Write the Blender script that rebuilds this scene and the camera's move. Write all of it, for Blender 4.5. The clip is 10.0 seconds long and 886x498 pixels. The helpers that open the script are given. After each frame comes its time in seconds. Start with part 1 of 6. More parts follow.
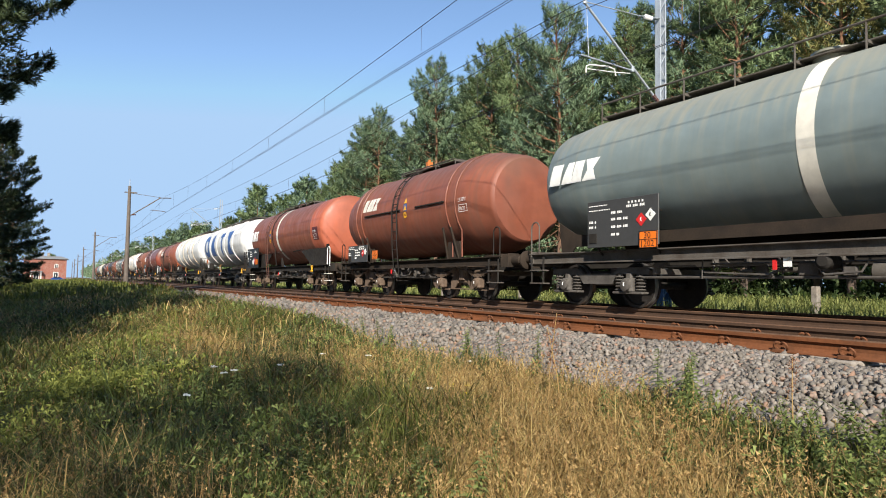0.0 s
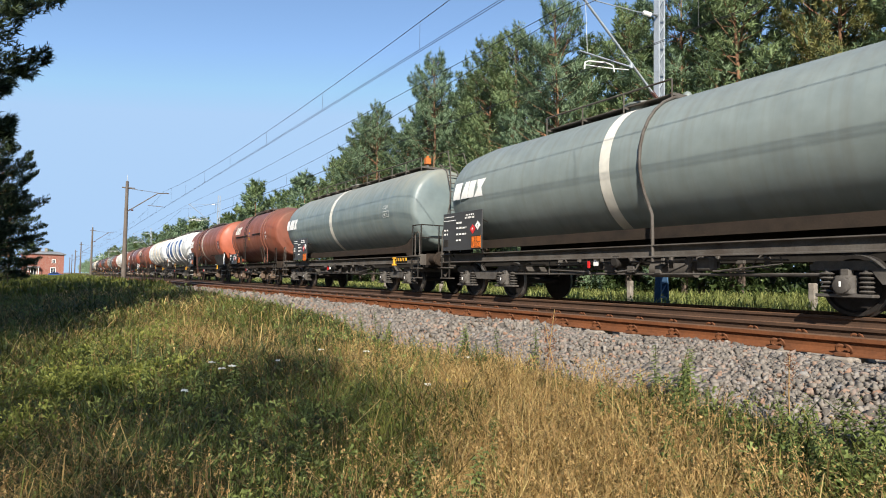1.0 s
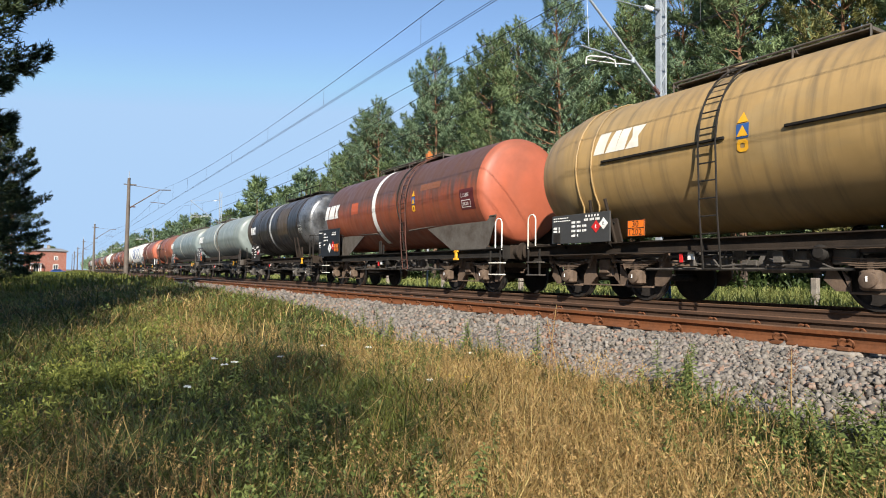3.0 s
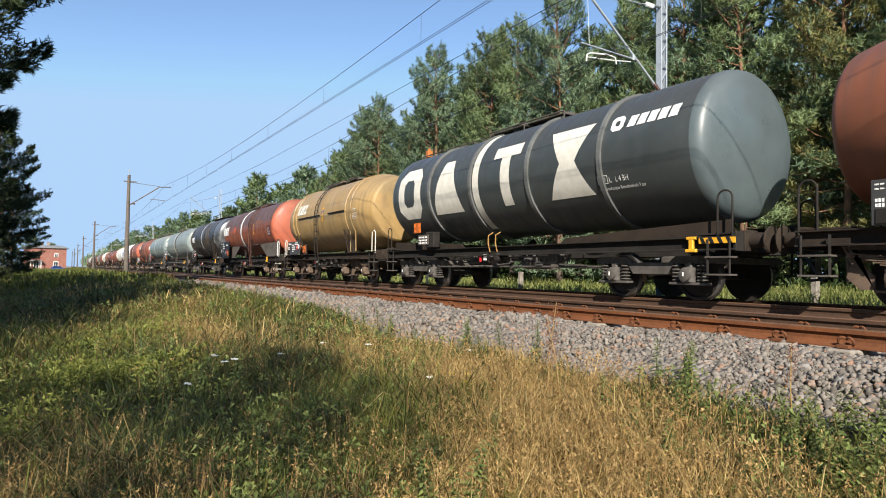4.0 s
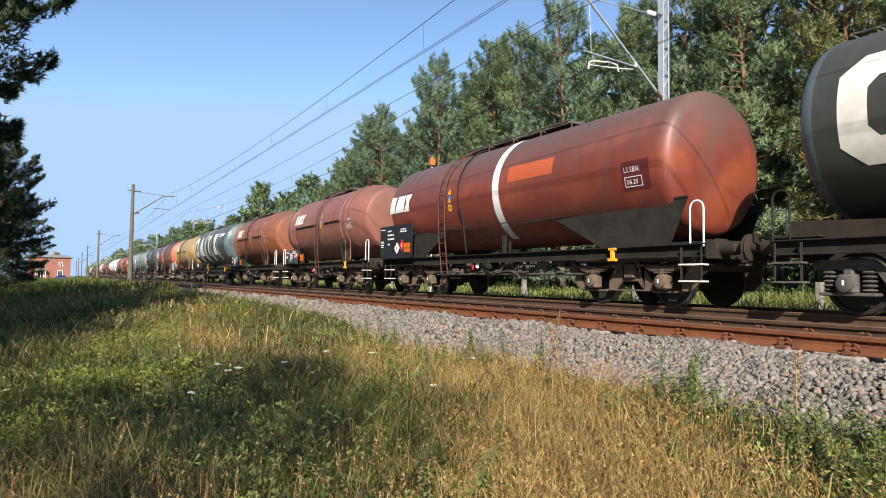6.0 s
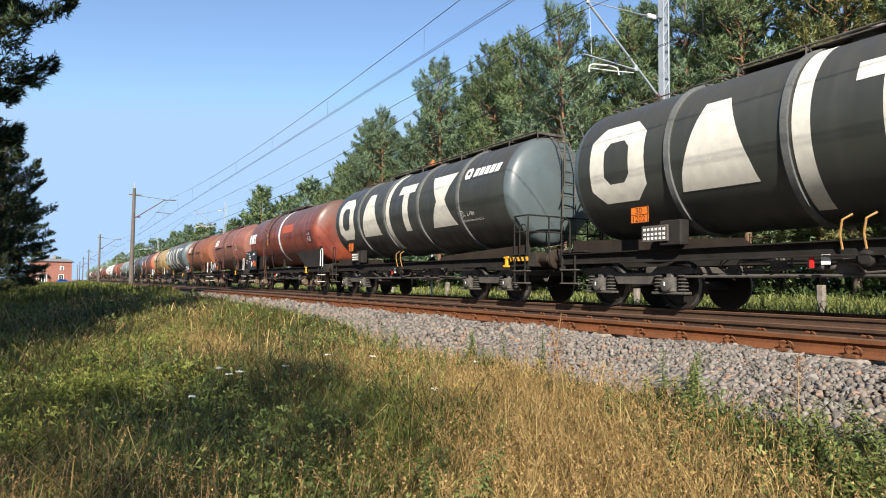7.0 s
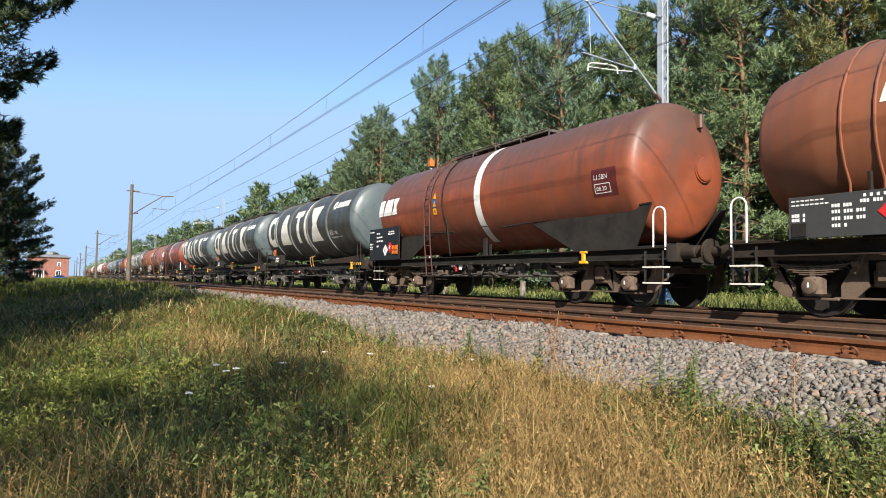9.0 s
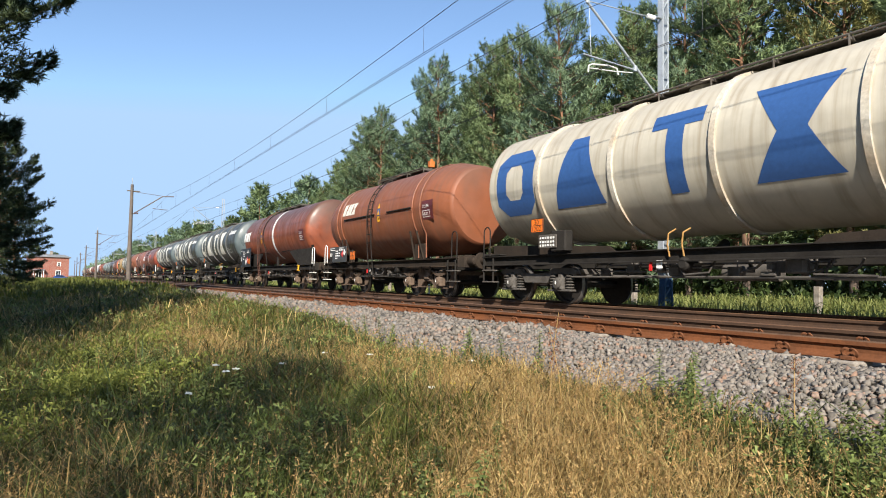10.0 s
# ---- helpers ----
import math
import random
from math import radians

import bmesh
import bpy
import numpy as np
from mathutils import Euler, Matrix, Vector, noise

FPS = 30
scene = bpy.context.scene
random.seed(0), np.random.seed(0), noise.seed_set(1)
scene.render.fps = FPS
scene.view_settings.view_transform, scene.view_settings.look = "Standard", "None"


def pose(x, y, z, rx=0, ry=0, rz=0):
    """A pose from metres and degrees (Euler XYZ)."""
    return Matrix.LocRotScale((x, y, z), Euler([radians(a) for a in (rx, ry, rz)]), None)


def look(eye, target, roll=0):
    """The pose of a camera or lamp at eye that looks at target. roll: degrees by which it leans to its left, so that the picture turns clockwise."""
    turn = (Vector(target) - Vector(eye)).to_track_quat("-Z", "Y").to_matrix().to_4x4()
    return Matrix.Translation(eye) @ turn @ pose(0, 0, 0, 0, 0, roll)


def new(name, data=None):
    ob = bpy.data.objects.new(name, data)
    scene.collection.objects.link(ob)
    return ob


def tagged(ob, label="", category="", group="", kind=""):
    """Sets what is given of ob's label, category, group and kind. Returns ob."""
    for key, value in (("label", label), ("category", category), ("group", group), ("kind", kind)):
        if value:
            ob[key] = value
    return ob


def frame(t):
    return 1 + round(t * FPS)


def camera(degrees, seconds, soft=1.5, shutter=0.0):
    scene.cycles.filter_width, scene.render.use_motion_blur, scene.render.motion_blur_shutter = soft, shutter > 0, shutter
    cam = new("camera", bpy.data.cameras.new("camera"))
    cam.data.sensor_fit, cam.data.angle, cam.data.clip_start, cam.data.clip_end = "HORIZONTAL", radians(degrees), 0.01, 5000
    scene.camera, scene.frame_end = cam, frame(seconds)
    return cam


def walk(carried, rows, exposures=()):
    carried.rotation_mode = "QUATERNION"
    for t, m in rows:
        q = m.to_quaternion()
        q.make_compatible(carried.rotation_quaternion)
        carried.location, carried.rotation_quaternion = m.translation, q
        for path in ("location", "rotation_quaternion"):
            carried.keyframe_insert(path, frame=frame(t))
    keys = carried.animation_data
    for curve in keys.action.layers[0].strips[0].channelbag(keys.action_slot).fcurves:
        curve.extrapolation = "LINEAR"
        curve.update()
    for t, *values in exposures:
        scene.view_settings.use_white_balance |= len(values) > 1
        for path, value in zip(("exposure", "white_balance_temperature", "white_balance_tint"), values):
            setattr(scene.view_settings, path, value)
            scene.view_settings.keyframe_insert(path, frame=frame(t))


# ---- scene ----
# ---- the camera and its way ----
cam = camera(70.0, 10.0, soft=1.0)
EYE = Vector((0.0, 0.0, 0.457))


def aim(yaw, pitch, roll):
    """A pose at the eye: degrees to the right of the track's line, up, and of lean."""
    y, p = radians(yaw), radians(pitch)
    return look(EYE, EYE + Vector((math.sin(y) * math.cos(p), math.cos(y) * math.cos(p), math.sin(p))), roll)


walk(cam, [(t, aim(a, b, c)) for t, a, b, c in (
    (0.0, 31.046, 3.055, 0.846), (0.5, 31.167, 2.832, 1.015), (1.0, 31.224, 2.705, 0.965), (1.5, 31.231, 2.702, 0.812),
    (2.0, 31.153, 2.652, 0.732), (2.5, 31.082, 2.513, 0.757), (4.0, 31.071, 2.079, 0.856), (4.5, 31.015, 2.191, 0.852),
    (5.0, 30.870, 2.324, 0.818), (5.5, 30.817, 2.547, 0.727), (7.0, 30.688, 3.088, 0.556), (7.5, 30.700, 3.100, 0.500),
    (8.0, 30.731, 3.013, 0.591), (8.5, 30.834, 2.928, 0.785), (9.0, 30.879, 2.902, 0.853), (9.5, 30.841, 2.929, 0.915),
    (10.0, 30.877, 2.976, 0.986))],
     exposures=((0.0, 0.80), (2.5, 0.80), (4.5, 0.85), (7.0, 0.90), (10.0, 0.91)))

# ---- sky and sun ----
SUN_AZ, SUN_EL = radians(213.7), radians(33)     # compass-wise from +Y (the track's line), and up
world = bpy.data.worlds.new("sky")
scene.world = world
world.use_nodes = True
wn = world.node_tree
sky = wn.nodes.new("ShaderNodeTexSky")
sky.sky_type, sky.sun_disc = "NISHITA", False
sky.sun_elevation, sky.sun_rotation = SUN_EL, SUN_AZ
sky.air_density, sky.dust_density, sky.ozone_density = 1.0, 0.10, 3.0
haze = wn.nodes.new("ShaderNodeMix")          # summer haze keeps the horizon a soft blue
haze.data_type, haze.blend_type = "RGBA", "DARKEN"
haze.inputs[0].default_value, haze.inputs[7].default_value = 1.0, (2.40, 3.55, 5.15, 1)
wn.links.new(sky.outputs[0], haze.inputs[6])
wn.links.new(haze.outputs[2], wn.nodes["Background"].inputs[0])
wn.nodes["Background"].inputs[1].default_value = 0.105
sun = new("sun", bpy.data.lights.new("sun", "SUN"))
sun.data.energy, sun.data.angle, sun.data.color = 5.0, radians(0.53), (1.0, 0.93, 0.82)
to_sun = Vector((math.sin(SUN_AZ) * math.cos(SUN_EL), math.cos(SUN_AZ) * math.cos(SUN_EL), math.sin(SUN_EL)))
sun.matrix_world = look(to_sun * 50, (0, 0, 0))

# ---- materials ----


class Nodes:
    """A short way to write a node material."""

    def __init__(self, name, rough=0.6, metal=0.0):
        self.mat = bpy.data.materials.new(name)
        self.mat.use_nodes = True
        self.nt = self.mat.node_tree
        self.bsdf = self.nt.nodes["Principled BSDF"]
        self.bsdf.inputs["Roughness"].default_value = rough
        self.bsdf.inputs["Metallic"].default_value = metal
        self.tc = self.nt.nodes.new("ShaderNodeTexCoord")

    def add(self, kind, **values):
        n = self.nt.nodes.new(kind)
        for k, v in values.items():
            n.inputs[k.replace("_", " ")].default_value = v
        return n

    def link(self, a, b):
        self.nt.links.new(a, b)

    def noise(self, scale, detail=4.0, stretch=(1, 1, 1), rough=0.55, coord="Object"):
        m = self.add("ShaderNodeMapping", Scale=stretch)
        self.link(self.tc.outputs[coord], m.inputs[0])
        n = self.add("ShaderNodeTexNoise", Scale=scale, Detail=detail, Roughness=rough)
        self.link(m.outputs[0], n.inputs["Vector"])
        return n.outputs["Fac"]

    def ramp(self, fac, *stops):
        r = self.nt.nodes.new("ShaderNodeValToRGB")
        while len(r.color_ramp.elements) < len(stops):
            r.color_ramp.elements.new(0.5)
        for e, (p, c) in zip(r.color_ramp.elements, stops):
            e.position, e.color = p, (*c, 1) if isinstance(c, tuple) else (c, c, c, 1)
        self.link(fac, r.inputs[0])
        return r.outputs[0]

    def mix(self, fac, a, b, mode="MIX"):
        n = self.nt.nodes.new("ShaderNodeMix")
        n.data_type, n.blend_type = "RGBA", mode
        for s, v in ((n.inputs[0], fac), (n.inputs[6], a), (n.inputs[7], b)):
            if isinstance(v, (int, float)):
                s.default_value = v
            elif isinstance(v, tuple):
                s.default_value = (*v, 1)
            else:
                self.link(v, s)
        return n.outputs[2]

    def math(self, op, a, b):
        n = self.nt.nodes.new("ShaderNodeMath")
        n.operation, n.use_clamp = op, False
        for s, v in zip(n.inputs, (a, b)):
            if isinstance(v, (int, float)):
                s.default_value = v
            else:
                self.link(v, s)
        return n.outputs[0]

    def axis(self, i, coord="Object"):
        s = self.nt.nodes.new("ShaderNodeSeparateXYZ")
        self.link(self.tc.outputs[coord], s.inputs[0])
        return s.outputs[i]

    def bump(self, fac, strength=0.3, distance=0.02):
        b = self.add("ShaderNodeBump", Strength=strength, Distance=distance)
        self.link(fac, b.inputs["Height"])
        self.link(b.outputs[0], self.bsdf.inputs["Normal"])

    def done(self, colour, rough=None):
        if isinstance(colour, tuple):
            self.bsdf.inputs["Base Color"].default_value = (*colour, 1)
        else:
            self.link(colour, self.bsdf.inputs["Base Color"])
        if rough is not None:
            self.link(rough, self.bsdf.inputs["Roughness"])
        return self.mat


def weathered(name, base, dirt, amount=0.5, rough=0.5, metal=0.0, scale=1.0, gloss=0.25):
    """Painted or rusty metal with stains at two scales."""
    n = Nodes(name, rough, metal)
    big = n.ramp(n.noise(1.3 * scale, 5), (0.42, 0.0), (0.68, 1.0))
    fine = n.noise(18 * scale, 4)
    c = n.mix(n.math("MULTIPLY", big, amount), base, dirt)
    c = n.mix(0.45, c, n.ramp(fine, (0.3, 0.55), (0.7, 1.25)), "MULTIPLY")
    n.bump(fine, 0.15, 0.004)
    r = n.ramp(n.noise(5 * scale), (0.3, rough - 0.12), (0.7, min(1, rough + 0.2)))
    n.bsdf.inputs["Specular IOR Level"].default_value = gloss
    return n.done(c, r)


def tank_paint(name, base, dirt, patch, top=0.6, streak=0.4, patches=0.35, rough=0.42, zc=2.7, radius=1.45, soot=(0.35, 0.95)):
    """A tank's paint: soot on its top, run-down streaks, faded or mended patches."""
    n = Nodes(name, rough)
    z = n.axis(2)
    big = n.noise(0.7, 4, (1, 0.8, 1.6))
    c = n.mix(n.math("MULTIPLY", n.ramp(big, (0.5, 0.0), (0.62, 1.0)), patches), base, patch)
    fade = n.noise(2.2, 5, (1, 1, 1))
    c = n.mix(0.5, c, n.ramp(fade, (0.25, 0.72), (0.75, 1.22)), "MULTIPLY")
    run = n.noise(2.6, 4, (0.3, 2.2, 0.12))
    c = n.mix(n.math("MULTIPLY", n.ramp(run, (0.48, 0.0), (0.72, 1.0)), streak), c, dirt)
    edge = n.math("ADD", n.math("MULTIPLY", n.math("SUBTRACT", z, zc), 1 / radius), n.math("MULTIPLY", n.math("SUBTRACT", run, 0.5), 1.1))
    c = n.mix(n.math("MULTIPLY", n.ramp(edge, (soot[0], 0.0), (soot[1], 1.0)), top), c, dirt)
    n.bump(n.noise(2.0, 2, (1, 0.5, 1)), 0.12, 0.03)
    r = n.ramp(n.noise(3.5, 4, (0.5, 1, 0.3)), (0.3, rough - 0.1), (0.7, min(1.0, rough + 0.22)))
    return n.done(c, r)


def plain(name, colour, rough=0.5, metal=0.0, vary=0.25, scale=12):
    n = Nodes(name, rough, metal)
    c = n.mix(vary, colour, n.ramp(n.noise(scale, 5), (0.3, 0.45), (0.7, 1.4)), "MULTIPLY")
    return n.done(c)


def leafy(name, dark, light, through_light=0.25, rough=0.55):
    """Leaves or blades: each one of its own shade."""
    n = Nodes(name, rough)
    g = n.nt.nodes.new("ShaderNodeNewGeometry")
    c = n.ramp(g.outputs["Random Per Island"], (0.0, dark), (0.5, tuple((a + b) / 2 for a, b in zip(dark, light))), (1.0, light))
    big = n.noise(0.35, 3)
    n.bsdf.inputs["Specular IOR Level"].default_value = 0.22
    c = n.mix(0.6, c, n.ramp(big, (0.3, 0.65), (0.7, 1.3)), "MULTIPLY")
    n.done(c)
    t = n.nt.nodes.new("ShaderNodeBsdfTranslucent")
    n.link(c, t.inputs[0])
    m = n.nt.nodes.new("ShaderNodeMixShader")
    m.inputs[0].default_value = through_light
    n.link(n.bsdf.outputs[0], m.inputs[1])
    n.link(t.outputs[0], m.inputs[2])
    n.link(m.outputs[0], n.nt.nodes["Material Output"].inputs[0])
    return n.mat


RUST = weathered("rail_rust", (0.172, 0.062, 0.024), (0.10, 0.042, 0.020), 0.7, 0.75, scale=2)
# darker brown for the three rails beyond the nearest
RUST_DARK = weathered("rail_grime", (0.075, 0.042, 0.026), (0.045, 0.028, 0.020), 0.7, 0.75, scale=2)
RAILTOP = weathered("rail_head", (0.19, 0.105, 0.06), (0.11, 0.06, 0.04), 0.6, 0.45, 0.35, 2)
CONCRETE = weathered("old_concrete", (0.30, 0.27, 0.23), (0.17, 0.13, 0.10), 0.7, 0.85, scale=3)
FRAME = weathered("frame_grime", (0.030, 0.027, 0.024), (0.016, 0.014, 0.013), 0.7, 0.72, scale=2, gloss=0.10)
FRAME_BROWN = weathered("frame_brown", (0.040, 0.030, 0.023), (0.020, 0.017, 0.015), 0.7, 0.75, scale=2, gloss=0.10)
FRAME_GREY = weathered("frame_grey", (0.105, 0.094, 0.082), (0.055, 0.041, 0.032), 0.7, 0.7, scale=2)
BOGIE = weathered("bogie_grime", (0.100, 0.090, 0.080), (0.034, 0.030, 0.027), 0.6, 0.6, scale=3)
BOGIE_BROWN = weathered("bogie_brown", (0.140, 0.098, 0.070), (0.050, 0.036, 0.028), 0.6, 0.7, scale=3)
WHEEL = weathered("wheel_steel", (0.035, 0.03, 0.027), (0.018, 0.016, 0.015), 0.6, 0.6, 0.3, 4)
TREAD = plain("worn_tread", (0.30, 0.29, 0.28), 0.35, 0.8, 0.3)
WHITE = plain("white_paint", (0.78, 0.77, 0.74), 0.5, 0, 0.18, 6)
CREAM = plain("yellowed_white_paint", (0.66, 0.63, 0.55), 0.5, 0, 0.22, 5)
BLUE = plain("blue_paint", (0.03, 0.09, 0.26), 0.5, 0, 0.2)
BLACK = plain("black_board", (0.012, 0.012, 0.013), 0.45, 0, 0.2)
GREYBOARD = plain("grey_board", (0.045, 0.045, 0.045), 0.5, 0, 0.2)
ORANGE = plain("orange_plate", (0.75, 0.17, 0.015), 0.45, 0, 0.12)
OCHRE = plain("faded_ochre_paint", (0.40, 0.22, 0.07), 0.6, 0, 0.3)
YELLOW = plain("yellow_paint", (0.72, 0.36, 0.02), 0.5, 0, 0.2)
RED = plain("red_paint", (0.55, 0.02, 0.02), 0.5, 0, 0.15)
GALV = weathered("galvanised_steel", (0.42, 0.46, 0.50), (0.27, 0.30, 0.33), 0.5, 0.5, 0.3, 2)
BLUEMAST = weathered("blue_painted_steel", (0.06, 0.13, 0.24), (0.05, 0.08, 0.12), 0.5, 0.5, 0, 2)
WIRE = plain("wire", (0.035, 0.035, 0.04), 0.6, 0.4, 0.1)
INSULATOR = plain("brown_porcelain", (0.10, 0.035, 0.02), 0.25, 0, 0.1)
NEEDLE = leafy("pine_needles", (0.118, 0.168, 0.078), (0.255, 0.325, 0.150), 0.26)
NEEDLE_BLUE = leafy("pine_needles_grey", (0.118, 0.178, 0.106), (0.250, 0.335, 0.195), 0.26)
NEEDLE_BROWN = leafy("withered_pine_needles", (0.130, 0.140, 0.050), (0.290, 0.265, 0.095), 0.22)
# the needles once more, with the near wood's shade put into their colour
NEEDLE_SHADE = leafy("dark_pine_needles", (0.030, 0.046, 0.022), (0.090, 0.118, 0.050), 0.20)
LEAF = leafy("broad_leaves", (0.022, 0.040, 0.013), (0.080, 0.115, 0.034), 0.3)
BROAD = leafy("tree_leaves", (0.060, 0.092, 0.034), (0.165, 0.215, 0.080), 0.3)
GRASS = leafy("green_grass", (0.058, 0.078, 0.015), (0.195, 0.200, 0.046), 0.30)
GRASS_DARK = leafy("dark_weeds", (0.034, 0.052, 0.014), (0.105, 0.125, 0.036), 0.22)
GRASS_BROWN = leafy("brown_grass", (0.085, 0.058, 0.024), (0.25, 0.175, 0.075), 0.38)
GRASS_DRY = leafy("dry_grass", (0.30, 0.19, 0.065), (0.66, 0.50, 0.21), 0.42)
SEED = leafy("dry_seed_heads", (0.28, 0.16, 0.06), (0.58, 0.40, 0.17), 0.35)
FLOWER = plain("white_blossom", (0.62, 0.62, 0.57), 0.7, 0, 0.1)
YELLOWFLOWER = plain("yellow_blossom", (0.80, 0.60, 0.02), 0.7, 0, 0.1)


def ground_material():
    n = Nodes("meadow_soil", 0.95)
    a = n.ramp(n.noise(0.5, 5), (0.35, (0.075, 0.085, 0.025)), (0.5, (0.14, 0.125, 0.045)), (0.65, (0.21, 0.165, 0.07)))
    c = n.mix(0.7, a, n.ramp(n.noise(9, 6), (0.3, 0.45), (0.7, 1.4)), "MULTIPLY")
    n.bump(n.noise(14, 5), 0.8, 0.06)
    return n.done(c)


def stone_material(name, by_island):
    n = Nodes(name, 0.85)
    if by_island:
        g = n.nt.nodes.new("ShaderNodeNewGeometry")
        fac = g.outputs["Random Per Island"]
    else:
        v = n.add("ShaderNodeTexVoronoi", Scale=17.0)
        n.link(n.tc.outputs["Object"], v.inputs["Vector"])
        fac = n.axis(0, "Object")
        s = n.nt.nodes.new("ShaderNodeSeparateColor")
        n.link(v.outputs["Color"], s.inputs[0])
        fac = s.outputs[0]
        n.bump(n.math("MULTIPLY", v.outputs["Distance"], -1.0), 1.0, 0.05)
    c = n.ramp(fac, (0.0, (0.085, 0.073, 0.061)), (0.22, (0.150, 0.132, 0.112)), (0.5, (0.190, 0.166, 0.140)), (0.72, (0.218, 0.188, 0.158)), (0.84, (0.250, 0.150, 0.100)), (0.93, (0.195, 0.185, 0.176)), (1.0, (0.265, 0.235, 0.200)))
    c = n.mix(0.5, c, n.ramp(n.noise(40, 4), (0.3, 0.6), (0.7, 1.25)), "MULTIPLY")
    return n.done(c)


SOIL = ground_material()
STONE = stone_material("granite_stones", True)
GRAVEL = stone_material("granite_gravel", False)

# ---- mesh tools ----


class Mesh:
    """Collects vertices and faces of one part."""

    def __init__(self):
        self.v, self.f = [], []

    def quad_rings(self, rings, closed=True, caps=True):
        base = len(self.v)
        m = len(rings[0])
        for r in rings:
            self.v.extend(tuple(p) for p in r)
        for i in range(len(rings) - 1):
            for j in range(m if closed else m - 1):
                k = (j + 1) % m
                self.f.append((base + i * m + j, base + i * m + k, base + (i + 1) * m + k, base + (i + 1) * m + j))
        if caps and closed:
            self.f.append(tuple(base + j for j in reversed(range(m))))
            self.f.append(tuple(base + (len(rings) - 1) * m + j for j in range(m)))
        return self

    def box(self, c, s, bevel=0.0, turn=None):
        """A box with its upright edges and rims bevelled."""
        x, y, z = s[0] / 2, s[1] / 2, s[2] / 2
        b = min(bevel, x * 0.9, y * 0.9, z * 0.9)

        def ring(ix, h):
            a, d = x - ix, y - ix
            if b <= 0:
                pts = [(-a, -d), (a, -d), (a, d), (-a, d)]
            else:
                pts = [(-a + b, -d), (a - b, -d), (a, -d + b), (a, d - b), (a - b, d), (-a + b, d), (-a, d - b), (-a, -d + b)]
            return [Vector((p[0], p[1], h)) for p in pts]

        rings = [ring(0, -z), ring(0, z)] if b <= 0 else [ring(b * 0.5, -z), ring(0, -z + b * 0.5), ring(0, z - b * 0.5), ring(b * 0.5, z)]
        c = Vector(c)
        rings = [[c + (turn @ p if turn else p) for p in r] for r in rings]
        return self.quad_rings(rings)

    def rod(self, a, b, r, seg=8, r2=None):
        return self.tube([a, b], r, seg, r2)

    def tube(self, pts, r, seg=6, r2=None):
        pts = [Vector(p) for p in pts]
        rings = []
        up = None
        for i, p in enumerate(pts):
            d = (pts[min(i + 1, len(pts) - 1)] - pts[max(i - 1, 0)]).normalized()
            if up is None:
                up = Vector((0, 0, 1)) if abs(d.z) < 0.9 else Vector((1, 0, 0))
            side = d.cross(up).normalized()
            up = side.cross(d).normalized()
            q = r if r2 is None else r + (r2 - r) * i / (len(pts) - 1)
            rings.append([p + (side * math.cos(a) + up * math.sin(a)) * q for a in (2 * math.pi * k / seg for k in range(seg))])
        return self.quad_rings(rings)

    def lathe(self, profile, centre, axis="Y", seg=24):
        """Turns (along, radius) round an axis through the centre."""
        c = Vector(centre)
        rings = []
        for a, r in profile:
            ring = []
            for k in range(seg):
                t = 2 * math.pi * k / seg
                u, w = max(r, 0.001) * math.cos(t), max(r, 0.001) * math.sin(t)
                ring.append(c + (Vector((u, a, w)) if axis == "Y" else Vector((a, u, w)) if axis == "X" else Vector((u, w, a))))
            rings.append(ring)
        if axis == "Y":
            rings = [r[::-1] for r in rings]
        return self.quad_rings(rings)

    def prism(self, outline, x0, x1):
        """An outline in y, z pushed from x0 to x1."""
        return self.quad_rings([[(x0, y, z) for y, z in outline], [(x1, y, z) for y, z in outline]])

    def plate_yz(self, outline, x, thick):
        return self.prism(outline, x - thick / 2, x + thick / 2)

    def data(self, name, material, smooth=None):
        me = bpy.data.meshes.new(name)
        me.from_pydata([tuple(p) for p in self.v], [], self.f)
        bm = bmesh.new()
        bm.from_mesh(me)
        bmesh.ops.remove_doubles(bm, verts=bm.verts, dist=1e-5)
        bmesh.ops.recalc_face_normals(bm, faces=bm.faces)
        bm.to_mesh(me)
        bm.free()
        me.materials.append(material)
        if smooth is not None:
            me.polygons.foreach_set("use_smooth", [True] * len(me.polygons))
            me.set_sharp_from_angle(angle=radians(smooth))
        return me


def part(name, mesh, material, parent, label="", smooth=None, at=None):
    """Links a mesh as one object under a thing or a part. mesh: a Mesh, or mesh data made before."""
    data = mesh if isinstance(mesh, bpy.types.Mesh) else mesh.data(name, material, smooth)
    ob = new(name, data)
    if parent is not None:
        ob.parent = parent
    if at is not None:
        ob.matrix_basis = at
    if label:
        ob["label"] = label
    return ob


def thing(name, label, category, group="", kind="", at=None):
    ob = tagged(new(name), label, category, group, kind)
    ob.empty_display_size = 0.2
    if at is not None:
        ob.matrix_basis = at
    return ob


